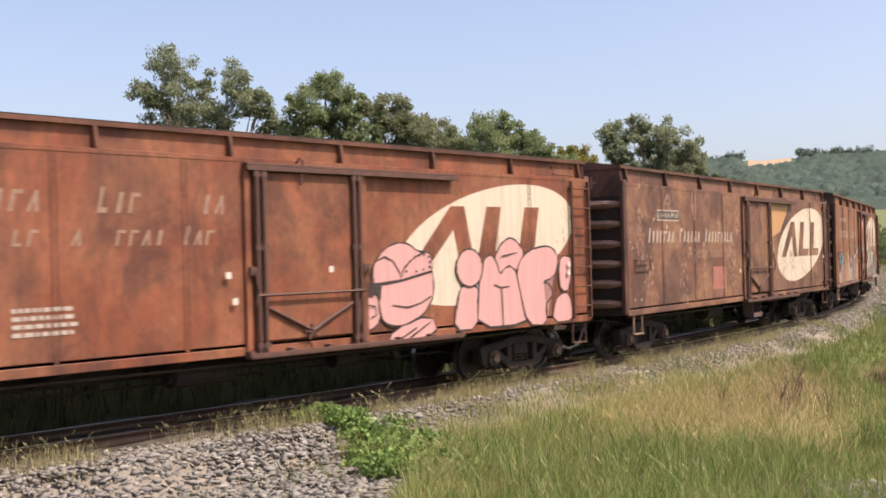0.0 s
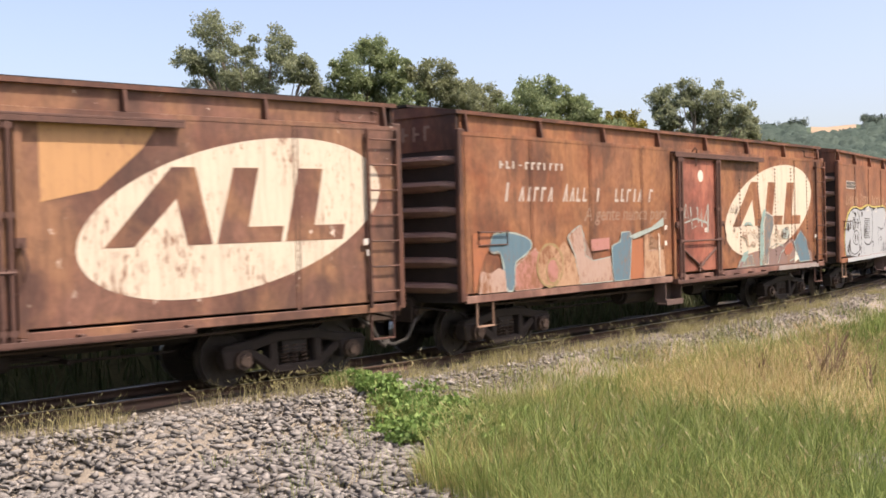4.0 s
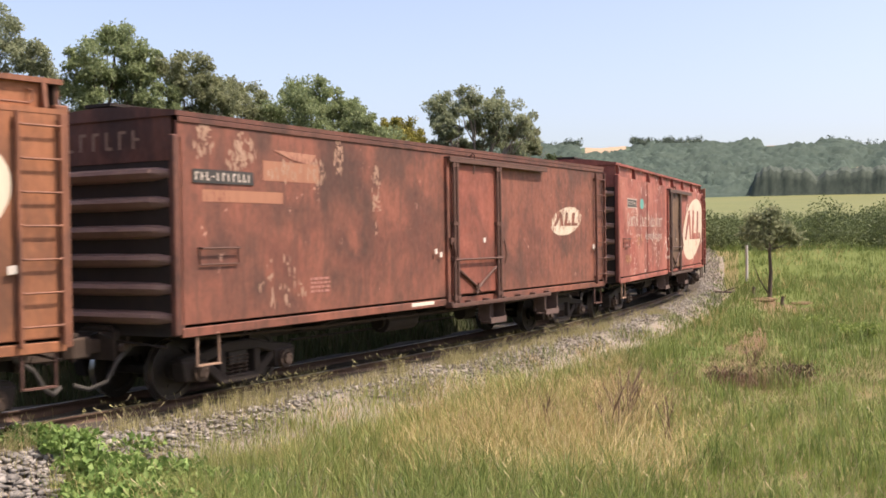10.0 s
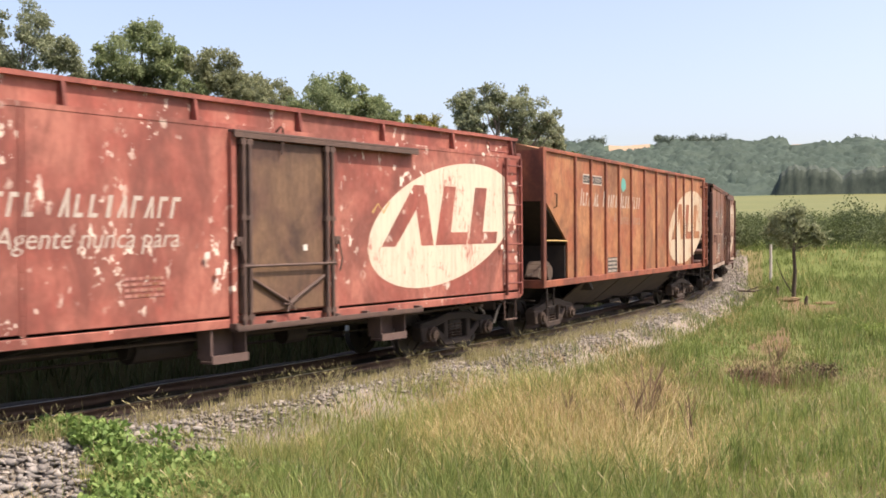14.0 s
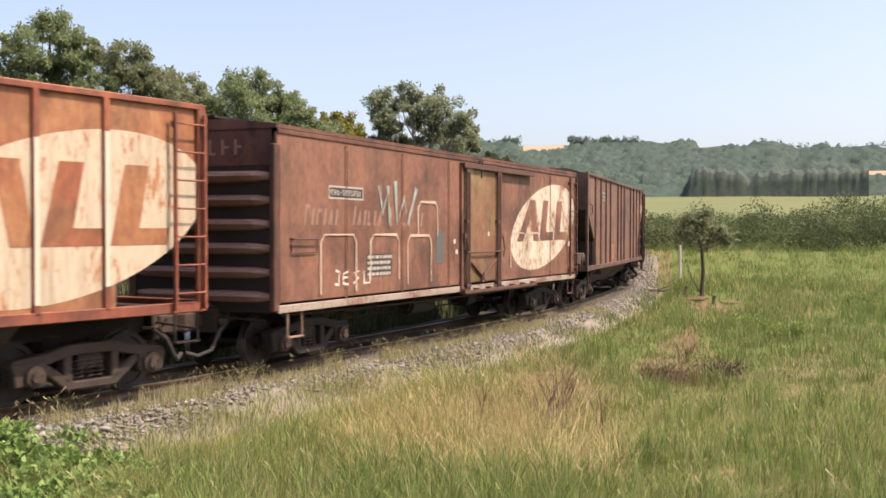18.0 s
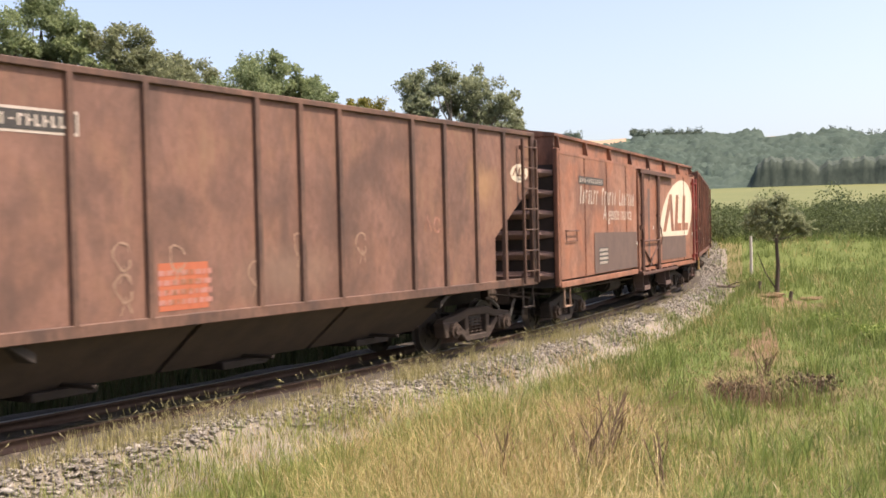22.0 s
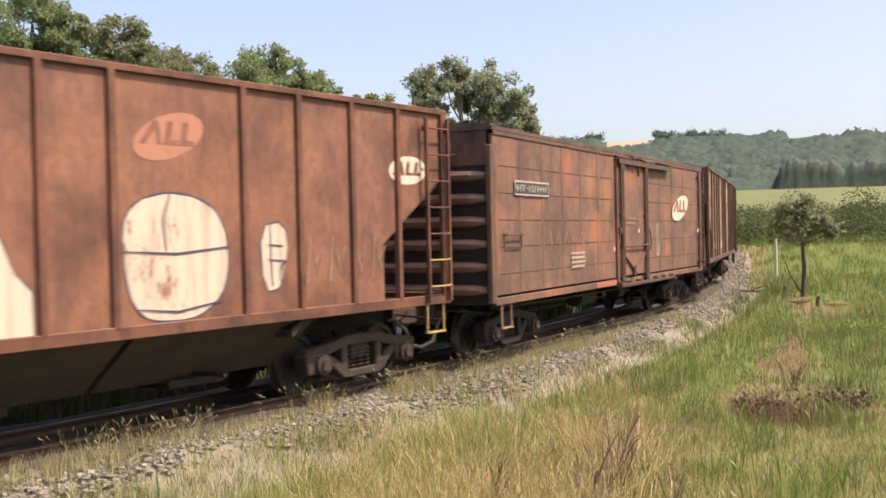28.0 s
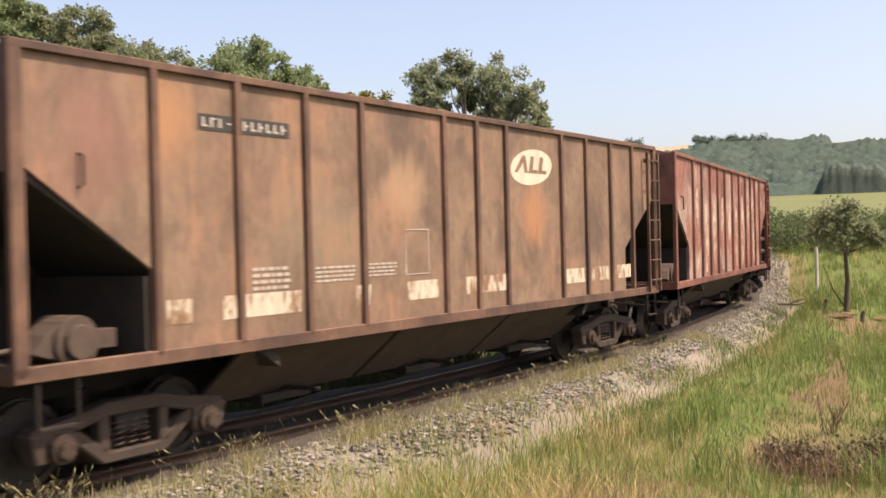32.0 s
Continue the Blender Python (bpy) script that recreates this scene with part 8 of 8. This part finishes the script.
def bush(x, y, r0, h, n, size, mat, seed, label, name="leafy_bush", spread=1.0):
    r = np.random.RandomState(seed)
    z = float(surf_z([x], [y])[0])
    ob = new(name)
    ob.location = (x, y, z)
    k = 16
    c = np.stack([r.normal(0, r0 * 0.55, k), r.normal(0, r0 * 0.55, k), h * (0.25 + 0.5 * r.rand(k))], 1)
    V, F = leaves(c, spread * h * (0.35 + 0.3 * r.rand(k)), n // k, size, seed, 0.75 / spread, 0.2)
    part("foliage", raw_mesh("foliage", V, F, [mat]), None, ob)
    bm = bmesh.new()
    for p in c:
        tube(bm, [(0.2 * p[0], 0.2 * p[1], -0.05), (0.7 * p[0], 0.7 * p[1], 0.5 * p[2]), tuple(p)], [0.012, 0.009, 0.005], 5)
    part("stems", bm, M_BARK_DARK, ob)
    return tagged(ob, label, "bush")


for i, (x, y, r0, h, n) in enumerate(((-4.5, 12.15, 0.6, 0.2, 2200), (-3.8, 11.7, 0.65, 0.26, 3400), (-3.2, 11.0, 0.7, 0.28, 3800), (-2.85, 10.3, 0.7, 0.27, 3600), (-2.5, 9.6, 0.6, 0.22, 2600), (-3.7, 10.8, 0.45, 0.16, 1100), (-2.2, 10.9, 0.5, 0.2, 1500))):
    bush(x, y, r0, h, n, 0.08, G_BUSH, 71 + 20 * i, "low leafy green plants at the edge of the gravel", spread=1.5)
G_WITHERED = leaf_mat("withered_leaves", (0.06, 0.05, 0.028), (0.10, 0.08, 0.044), (0.14, 0.105, 0.06), through=0.1)
for i, (x, y, r0, h) in enumerate(((5.1, 20.2, 0.4, 0.3), (5.8, 19.9, 0.45, 0.36), (6.4, 20.5, 0.4, 0.3), (5.5, 20.8, 0.4, 0.26))):
    bush(x, y, r0, h, 1000, 0.06, G_WITHERED, 231 + 7 * i, "withered dark brown bush in a bare hollow of the meadow", "withered_bush", spread=1.3)
for i, (a, d) in enumerate(((18.5, 31.0), (20.5, 27.0), (22.0, 44.0), (24.0, 38.0))):
    bush(d * math.sin(radians(a)), d * math.cos(radians(a)), 0.5, 0.32 + 0.1 * (i % 2), 2200, 0.06, G_LUSH, 73 + i, "small weedy bush in the meadow grass", "meadow_bush")


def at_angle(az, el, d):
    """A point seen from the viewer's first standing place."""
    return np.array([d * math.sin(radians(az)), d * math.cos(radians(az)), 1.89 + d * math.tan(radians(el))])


def tree(clumps, d, base_az, leaf, bark, n_leaf, size, seed, label, trunk=0.16, extra=7, bare=0):
    """A tree whose crown is made of leafy clumps at (azimuth, height angle, radius), with limbs running up to them."""
    r = np.random.RandomState(seed)
    bx, by = d * math.sin(radians(base_az)), d * math.cos(radians(base_az))
    bz = float(ground_z([bx], [by])[0]) - 0.1
    base = np.array([bx, by, bz])
    ob = new("tree")
    ob.location = base
    c, rad = [], []
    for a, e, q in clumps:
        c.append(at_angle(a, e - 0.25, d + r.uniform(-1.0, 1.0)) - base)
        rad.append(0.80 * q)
    low = min(p[2] for p in c)
    mid = np.mean(c, 0)
    for k in range(extra):      # the crown goes on lower down and towards the back
        p = mid + np.array([r.normal(0, 0.6), r.normal(0.4, 0.8), 0])
        p[2] = low * r.uniform(0.5, 0.85)
        c.append(p)
        rad.append(r.uniform(0.7, 1.1))
    sub_c, sub_r = [], []
    for p, q in zip(c, rad):
        for k in range(24):
            v = r.normal(size=3)
            v /= np.linalg.norm(v)
            sub_c.append(p + v * q * r.uniform(0.3, 1.0))
            sub_r.append(q * r.uniform(0.18, 0.42))
    V, F = leaves(sub_c, sub_r, max(20, int(3.4 * n_leaf) // len(sub_c)), 0.6 * size, seed + 1, 0.8, 0.15)
    part("crown", raw_mesh("crown", V, F, [leaf]), None, ob)
    bm = bmesh.new()
    fork = np.array([0.12 * mid[0], 0.12 * mid[1], low * 0.45])
    tube(bm, [(0, 0, 0), tuple(0.5 * fork + np.array([0.06, 0.02, 0])), tuple(fork)], [trunk, trunk * 0.85, trunk * 0.75], 9)
    part("trunk", bm, bark, ob)
    for p in c:
        bm = bmesh.new()
        m1 = fork + (p - fork) * 0.45 + r.normal(0, 0.15, 3)
        tube(bm, [tuple(fork), tuple(m1), tuple(p)], [trunk * 0.5, trunk * 0.32, trunk * 0.1], 6)
        for k in range(4):
            q = p + np.clip(r.normal(0, 0.25, 3), -0.35, 0.35)
            tube(bm, [tuple(m1 + (p - m1) * r.uniform(0.2, 0.8)), tuple((m1 + q) / 2 + r.normal(0, 0.1, 3)), tuple(q)], [trunk * 0.16, trunk * 0.11, trunk * 0.05], 5)
        part("limb", bm, bark, ob)
    for k in range(bare):
        bm = bmesh.new()
        p = mid + np.array([r.normal(0.2, 0.5), -1.1, r.uniform(-0.9, 0.2)])
        tube(bm, [tuple(p - np.array([0.1, 0, 1.5])), tuple(p), tuple(p + np.array([r.normal(0, 0.3), 0, 0.5]))], [0.05, 0.035, 0.012], 5)
        part("bare_branch", bm, M_BARK, ob)
    return tagged(ob, label, "tree", "trees behind the railway")


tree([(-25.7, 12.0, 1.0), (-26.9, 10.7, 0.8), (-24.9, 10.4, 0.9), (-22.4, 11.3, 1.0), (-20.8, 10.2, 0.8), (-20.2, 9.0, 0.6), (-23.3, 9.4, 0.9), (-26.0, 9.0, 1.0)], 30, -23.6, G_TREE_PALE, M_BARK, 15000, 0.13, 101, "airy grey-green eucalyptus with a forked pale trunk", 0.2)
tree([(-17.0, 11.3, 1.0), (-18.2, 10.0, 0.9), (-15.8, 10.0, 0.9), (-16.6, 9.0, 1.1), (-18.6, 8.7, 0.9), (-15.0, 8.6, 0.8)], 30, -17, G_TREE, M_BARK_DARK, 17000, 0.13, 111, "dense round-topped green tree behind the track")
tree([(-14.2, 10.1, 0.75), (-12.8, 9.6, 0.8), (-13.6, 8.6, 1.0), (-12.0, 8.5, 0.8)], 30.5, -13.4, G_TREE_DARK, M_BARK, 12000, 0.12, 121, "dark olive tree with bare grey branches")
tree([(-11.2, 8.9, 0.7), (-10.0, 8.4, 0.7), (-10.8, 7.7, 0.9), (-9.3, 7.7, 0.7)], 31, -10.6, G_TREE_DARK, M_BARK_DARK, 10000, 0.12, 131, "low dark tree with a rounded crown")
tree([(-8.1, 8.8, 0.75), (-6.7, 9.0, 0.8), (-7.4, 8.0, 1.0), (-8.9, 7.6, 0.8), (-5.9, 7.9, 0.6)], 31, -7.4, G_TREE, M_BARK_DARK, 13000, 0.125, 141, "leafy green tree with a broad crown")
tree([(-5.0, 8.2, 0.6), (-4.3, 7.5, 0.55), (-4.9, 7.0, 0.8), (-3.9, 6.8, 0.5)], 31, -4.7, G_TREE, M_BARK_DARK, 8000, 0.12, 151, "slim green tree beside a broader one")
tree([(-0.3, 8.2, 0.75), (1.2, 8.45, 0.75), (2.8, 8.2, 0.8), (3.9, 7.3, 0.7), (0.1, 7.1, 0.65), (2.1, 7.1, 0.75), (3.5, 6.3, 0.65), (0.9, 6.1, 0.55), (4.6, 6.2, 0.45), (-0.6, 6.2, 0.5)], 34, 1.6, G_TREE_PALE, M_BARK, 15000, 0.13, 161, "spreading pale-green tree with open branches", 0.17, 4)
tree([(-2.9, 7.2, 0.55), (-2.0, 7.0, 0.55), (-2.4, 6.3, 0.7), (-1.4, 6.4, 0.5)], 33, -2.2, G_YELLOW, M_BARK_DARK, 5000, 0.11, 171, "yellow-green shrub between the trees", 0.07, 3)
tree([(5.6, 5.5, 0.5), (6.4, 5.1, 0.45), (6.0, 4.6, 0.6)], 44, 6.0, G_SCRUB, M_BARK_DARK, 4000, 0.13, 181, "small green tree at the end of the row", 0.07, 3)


def small_palm():
    """A slim young tree with a round, drooping, feathery head."""
    x, y = 42 * math.sin(radians(16.5)), 42 * math.cos(radians(16.5))
    z = float(ground_z([x], [y])[0])
    ob = new("feathery_tree")
    ob.location = (x, y, z)
    r = random.Random(9)
    bm = bmesh.new()
    tube(bm, [(0, 0, -0.1), (0.06, 0, 1.0), (0.0, 0, 2.0), (0.03, 0, 3.1)], [0.09, 0.07, 0.055, 0.035], 8)
    part("trunk", bm, M_BARK_DARK, ob)
    tube_pts = [(0.02, 0, 0.1), (-0.35, 0.1, 0.75), (-0.62, 0.1, 1.45)]
    bm = bmesh.new()
    tube(bm, tube_pts, [0.03, 0.022, 0.008], 6)
    part("side_shoot", bm, M_BARK_DARK, ob)
    lobes = [(-0.45, 0.1, 2.95, 0.42), (0.05, -0.1, 2.75, 0.45), (0.62, 0.1, 2.5, 0.42), (-0.75, 0.0, 2.45, 0.36), (0.2, 0.2, 2.2, 0.42), (-0.3, -0.2, 2.2, 0.4), (0.95, 0.0, 2.2, 0.28), (0.15, 0.0, 3.2, 0.25)]
    V, F = leaves([q[:3] for q in lobes], [q[3] for q in lobes], 420, 0.10, 19, 0.9, 0.1)
    part("crown", raw_mesh("crown", V, F, [G_TREE_DARK]), None, ob)
    for q in lobes:
        bm = bmesh.new()
        tube(bm, [(0, 0, min(1.9, q[2] - 0.4)), (0.5 * q[0], 0.5 * q[1], q[2] - 0.25), q[:3]], [0.03, 0.02, 0.008], 5)
        part("limb", bm, M_BARK_DARK, ob)
    for i in range(46):
        a = i * 2.4
        q = lobes[i % 7]
        el = r.uniform(0.1, 1.3)
        L = r.uniform(0.35, 0.75)
        pts = []
        for k in range(6):
            s = k / 5
            h = L * s * math.cos(el * (1 - 0.4 * s))
            pts.append(Vector((q[0] + math.cos(a) * h, q[1] + math.sin(a) * h, q[2] + L * (math.sin(el) * s - 0.3 * s * s))))
        bm = bmesh.new()
        tube(bm, pts, [0.012, 0.01, 0.009, 0.007, 0.005, 0.004], 4)
        for k in range(1, 6):
            for j in range(4):
                p = pts[k - 1].lerp(pts[k], j / 4)
                for sg in (-1, 1):
                    side = Vector((-math.sin(a) * sg, math.cos(a) * sg, -0.3)) * r.uniform(0.10, 0.2)
                    e = p + side + Vector((0, 0, r.uniform(-0.08, 0.04)))
                    o = Vector((math.cos(a), math.sin(a), 0)) * 0.014
                    bm.faces.new([bm.verts.new(p - o), bm.verts.new(p + o), bm.verts.new(e)])
        part("frond", bm, G_TREE_DARK, ob)
    return tagged(ob, "slim young tree with a drooping feathery crown in the meadow", "tree")


small_palm()


def fence_post(az, d, h):
    x, y = d * math.sin(radians(az)), d * math.cos(radians(az))
    z = float(ground_z([x], [y])[0])
    bm = bmesh.new()
    tube(bm, [(0, 0, -0.2), (0.01, 0, h * 0.5), (0, 0, h)], [0.07, 0.065, 0.06], 8)
    ob = new("fence_post", mesh_of("fence_post", bm, plain_mat("weathered_post", (0.42, 0.40, 0.36), (0.55, 0.52, 0.47), 8, 0.9)))
    ob.location = (x, y, z)
    tagged(ob, "pale weathered post standing in the meadow", "post")


fence_post(15.4, 50, 1.7)


def stump(az, d, h):
    x, y = d * math.sin(radians(az)), d * math.cos(radians(az))
    bm = bmesh.new()
    tube(bm, [(0, 0, -0.15), (0.02, 0.01, h * 0.6), (0.05, 0, h)], [0.08, 0.065, 0.055], 8)
    tube(bm, [(0.02, 0, h * 0.5), (0.1, 0.03, h * 0.8)], [0.03, 0.015], 6)
    ob = new("stump", mesh_of("stump", bm, M_BARK_DARK))
    ob.location = (x, y, float(ground_z([x], [y])[0]))
    tagged(ob, "short dark stump in bare red earth", "stump", "stumps by the young tree")


stump(15.7, 40.5, 0.4)
stump(17.1, 41.0, 0.32)


def fallen_branch(az, d, turn):
    x, y = d * math.sin(radians(az)), d * math.cos(radians(az))
    bm = bmesh.new()
    tube(bm, [(-1.1, 0, 0.05), (-0.4, 0.1, 0.22), (0.3, 0, 0.18), (1.0, 0.1, 0.3)], [0.06, 0.05, 0.04, 0.02], 7)
    for p, q in (((-0.4, 0.1, 0.22), (-0.2, 0.5, 0.42)), ((0.0, 0.05, 0.2), (0.35, -0.4, 0.38)), ((0.3, 0, 0.18), (0.7, 0.35, 0.4)), ((-0.7, 0.05, 0.14), (-0.9, -0.35, 0.3))):
        tube(bm, [p, tuple((a + b) / 2 + 0.03 for a, b in zip(p, q)), q], [0.03, 0.022, 0.01], 5)
    ob = new("fallen_branch", mesh_of("fallen_branch", bm, M_BARK_DARK))
    ob.location = (x, y, float(surf_z([x], [y])[0]))
    ob.rotation_euler = (0, 0, turn)
    tagged(ob, "dead fallen branch lying beside the gravel shoulder", "branch")


fallen_branch(14.3, 45.0, 0.4)


def red_mound():
    """Bare red earth thrown up round the young tree."""
    r = np.random.RandomState(8)
    for i in range(3):
        bm = bmesh.new()
        bmesh.ops.create_icosphere(bm, subdivisions=2, radius=1)
        s = r.uniform(0.25, 0.5)
        for v in bm.verts:
            v.co = Vector((v.co.x * s * 1.6, v.co.y * s, v.co.z * s * 0.22)) * (1 + 0.25 * noise.noise(v.co * 2 + Vector((i, 0, 0))))
        x, y = 11.9 + r.uniform(-1.7, 1.4), 39.6 + r.uniform(-1.2, 1.0)
        ob = new("earth_mound", mesh_of("earth_mound", bm, M_EARTH, soft=True))
        ob.location = (x, y, float(ground_z([x], [y])[0]) - 0.02)
        tagged(ob, "low mound of bare red earth in the grass", "mound", "mounds of earth")


red_mound()


def hedge():
    """The belt of scrub behind the meadow: paler and darker shrubs of uneven height."""
    r = np.random.RandomState(91)
    for k, (n, mat, label) in enumerate(((230, G_SCRUB, "belt of dense green scrub behind the meadow"), (170, G_SHRUB, "paler shrubs in the scrub behind the meadow"))):
        az = r.uniform(9, 33, n)
        d = r.uniform(60, 80, n)
        top = np.interp(az, [9, 12, 15, 18, 21, 24, 33], [1.5, 1.8, 2.0, 2.1, 2.6, 3.0, 2.9]) + 0.3 * np.sin(az * 4.3 + k) + 0.25 * np.sin(az * 9.7) + r.normal(0, 0.3, n)
        x, y = d * np.sin(np.radians(az)), d * np.cos(np.radians(az))
        g = ground_z(x, y)
        lim = 1.89 + d * np.tan(np.radians(top))
        rad = r.uniform(0.5, 1.25, n)
        z = np.maximum(g + 0.4, g + (lim - g - rad) * r.rand(n) ** 0.6)
        V, F = leaves(np.stack([x, y, z], 1), 1.15 * rad, 360, 0.125, 92 + 3 * k, 0.85, 0.62)
        tagged(new("scrub_belt", raw_mesh("scrub_belt", V, F, [mat])), label, "scrub", kind="stuff")


hedge()


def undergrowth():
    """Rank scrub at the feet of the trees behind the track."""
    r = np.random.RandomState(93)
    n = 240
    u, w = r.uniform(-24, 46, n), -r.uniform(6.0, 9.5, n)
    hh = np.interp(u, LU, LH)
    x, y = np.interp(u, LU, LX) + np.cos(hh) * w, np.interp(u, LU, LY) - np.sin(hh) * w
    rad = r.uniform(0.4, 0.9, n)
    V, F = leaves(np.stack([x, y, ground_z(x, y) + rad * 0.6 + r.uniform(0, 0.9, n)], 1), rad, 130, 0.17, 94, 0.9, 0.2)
    tagged(new("undergrowth", raw_mesh("undergrowth", V, F, [G_BANK])), "rank scrub in shade-darkened green at the feet of the trees", "scrub", kind="stuff")


undergrowth()


def canopy():
    """The closed roof of the woods on the far slope, uneven from tree to tree."""
    r = np.random.RandomState(94)
    rr, aa = np.arange(338, 668, 2.6), np.radians(np.arange(1.5, 33.5, 0.17))
    R, A = np.meshgrid(rr, aa, indexing="ij")
    R = R + r.uniform(-1.2, 1.2, R.shape)
    x, y = (R * np.sin(A)).ravel(), (R * np.cos(A)).ravel()
    lift = 3.0 + 0.9 * wave(x, y, 0.16, 1.0) + 1.0 * wave(x, y, 0.41, 3.0) + r.uniform(-1.6, 1.6, len(x)) + 0.9 * wave(x, y, 0.045, 6.0)
    d, az = R.ravel(), np.degrees(A.ravel())
    clear = np.maximum(smooth(6.6, 7.4, az) * (1 - smooth(9.3, 10.1, az)) * smooth(545, 560, d), smooth(15.9, 16.5, az) * (1 - smooth(18.2, 19.0, az)) * smooth(562, 578, d))
    clear = np.maximum(clear, smooth(20.0, 20.6, az) * smooth(464, 472, d) * (1 - smooth(512, 522, d)))
    lift = lift * smooth(338, 372, d) - 1.0 * (1 - smooth(338, 345, d))
    lift = np.where(d > 664, -2.0, lift * (1 - clear) - 2.0 * clear)
    nr, na = R.shape
    i, j = np.meshgrid(np.arange(nr - 1), np.arange(na - 1), indexing="ij")
    F = np.stack([i * na + j, i * na + j + 1, (i + 1) * na + j + 1, (i + 1) * na + j], -1).reshape(-1, 4)
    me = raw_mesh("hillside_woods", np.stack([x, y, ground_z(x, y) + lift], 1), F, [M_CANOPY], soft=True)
    tagged(new("hillside_woods", me), "green woods that cover the far hillside", "woods", kind="stuff")


def canopy_mat():
    n = Nodes("hazy_woodland_canopy", rough=0.95, spec=0.05)
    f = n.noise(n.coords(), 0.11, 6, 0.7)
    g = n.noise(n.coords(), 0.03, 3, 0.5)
    # haze over the hill is mixed into this bluish green
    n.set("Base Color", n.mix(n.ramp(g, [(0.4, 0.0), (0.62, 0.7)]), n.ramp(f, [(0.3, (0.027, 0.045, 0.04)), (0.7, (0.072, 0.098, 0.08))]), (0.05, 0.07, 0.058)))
    return n.mat


M_CANOPY = canopy_mat()
canopy()


def far_woods():
    r = np.random.RandomState(95)
    n = 350
    az = np.concatenate([r.uniform(1.5, 7.1, 130), r.uniform(9.7, 13.2, 150), r.uniform(18.8, 33, 70)])
    d = r.uniform(605, 645, n)
    x, y = d * np.sin(np.radians(az)), d * np.cos(np.radians(az))
    z = ground_z(x, y)
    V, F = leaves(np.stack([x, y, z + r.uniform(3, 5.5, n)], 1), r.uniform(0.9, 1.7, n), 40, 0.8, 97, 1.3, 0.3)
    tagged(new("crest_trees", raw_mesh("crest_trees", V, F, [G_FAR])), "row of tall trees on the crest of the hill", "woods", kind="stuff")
    rr, aa = np.concatenate([[337.5, 338.5, 339.3, 340], np.arange(341.5, 392, 2.5)]), np.radians(np.arange(15.5, 24.5, 0.09))
    R, A = np.meshgrid(rr, aa, indexing="ij")
    az = np.degrees(A)
    tall = np.interp(az, [15.5, 15.8, 16.2, 17.4, 18.4, 18.8, 19.2, 20.0, 24.5], [0, 5.5, 8.5, 8.2, 7.4, 5.0, 6.6, 7.6, 8.0]) * smooth(337.8, 340.2, R)
    tall = tall * (1 + 0.05 * np.sin(az * 7.3) + 0.03 * np.sin(az * 19 + 1) + r.uniform(-0.03, 0.03, R.shape)) - 1.0
    R = R + r.uniform(-0.15, 0.15, R.shape)
    x, y = (R * np.sin(A)).ravel(), (R * np.cos(A)).ravel()
    nr, na = R.shape
    i, j = np.meshgrid(np.arange(nr - 1), np.arange(na - 1), indexing="ij")
    F = np.stack([i * na + j, i * na + j + 1, (i + 1) * na + j + 1, (i + 1) * na + j], -1).reshape(-1, 4)
    me = raw_mesh("plantation", np.stack([x, y, ground_z(x, y) + tall.ravel()], 1), F, [M_PLANTATION], soft=True)
    tagged(new("plantation", me), "dark plantation of even trees above the field", "woods", kind="stuff")


def plantation_mat():
    n = Nodes("plantation_canopy", rough=0.95, spec=0.05)
    f = n.noise(n.coords((1, 1, 0.6)), 0.5, 6, 0.7)
    n.set("Base Color", n.ramp(f, [(0.35, (0.042, 0.055, 0.047)), (0.68, (0.075, 0.093, 0.075))]))
    return n.mat


M_PLANTATION = plantation_mat()
far_woods()


def train_u(t):
    """How far along the track the front of the first wagon stands at t."""
    ts, ss = [r[0] for r in RUN], [r[1] for r in RUN]
    return float(np.interp(t, ts, ss))


def car_pose(u):
    """The pose of a wagon whose middle is at u: it rides on two bogies."""
    a, b = on_line(u - 5.7), on_line(u + 5.7)
    d = b - a
    m = (a + b) / 2
    return pose(m.x, m.y, m.z, 0, -math.degrees(math.atan2(d.z, math.hypot(d.x, d.y))), math.degrees(math.atan2(d.y, d.x)))


def motions():
    times = [0.5 * i for i in range(65)]
    for c, car in enumerate(CARS):
        walk(car, [(t, car_pose(train_u(t) + MIDDLE[c])) for t in times])
    spin = [0.1 * i for i in range(321)]
    turn = [math.degrees(train_u(t) / WHEEL_R) for t in spin]
    for w in WHEELS:
        x, y, z = w.location
        walk(w, [(t, pose(x, y, z, 0, a, 0)) for t, a in zip(spin, turn)])


motions()
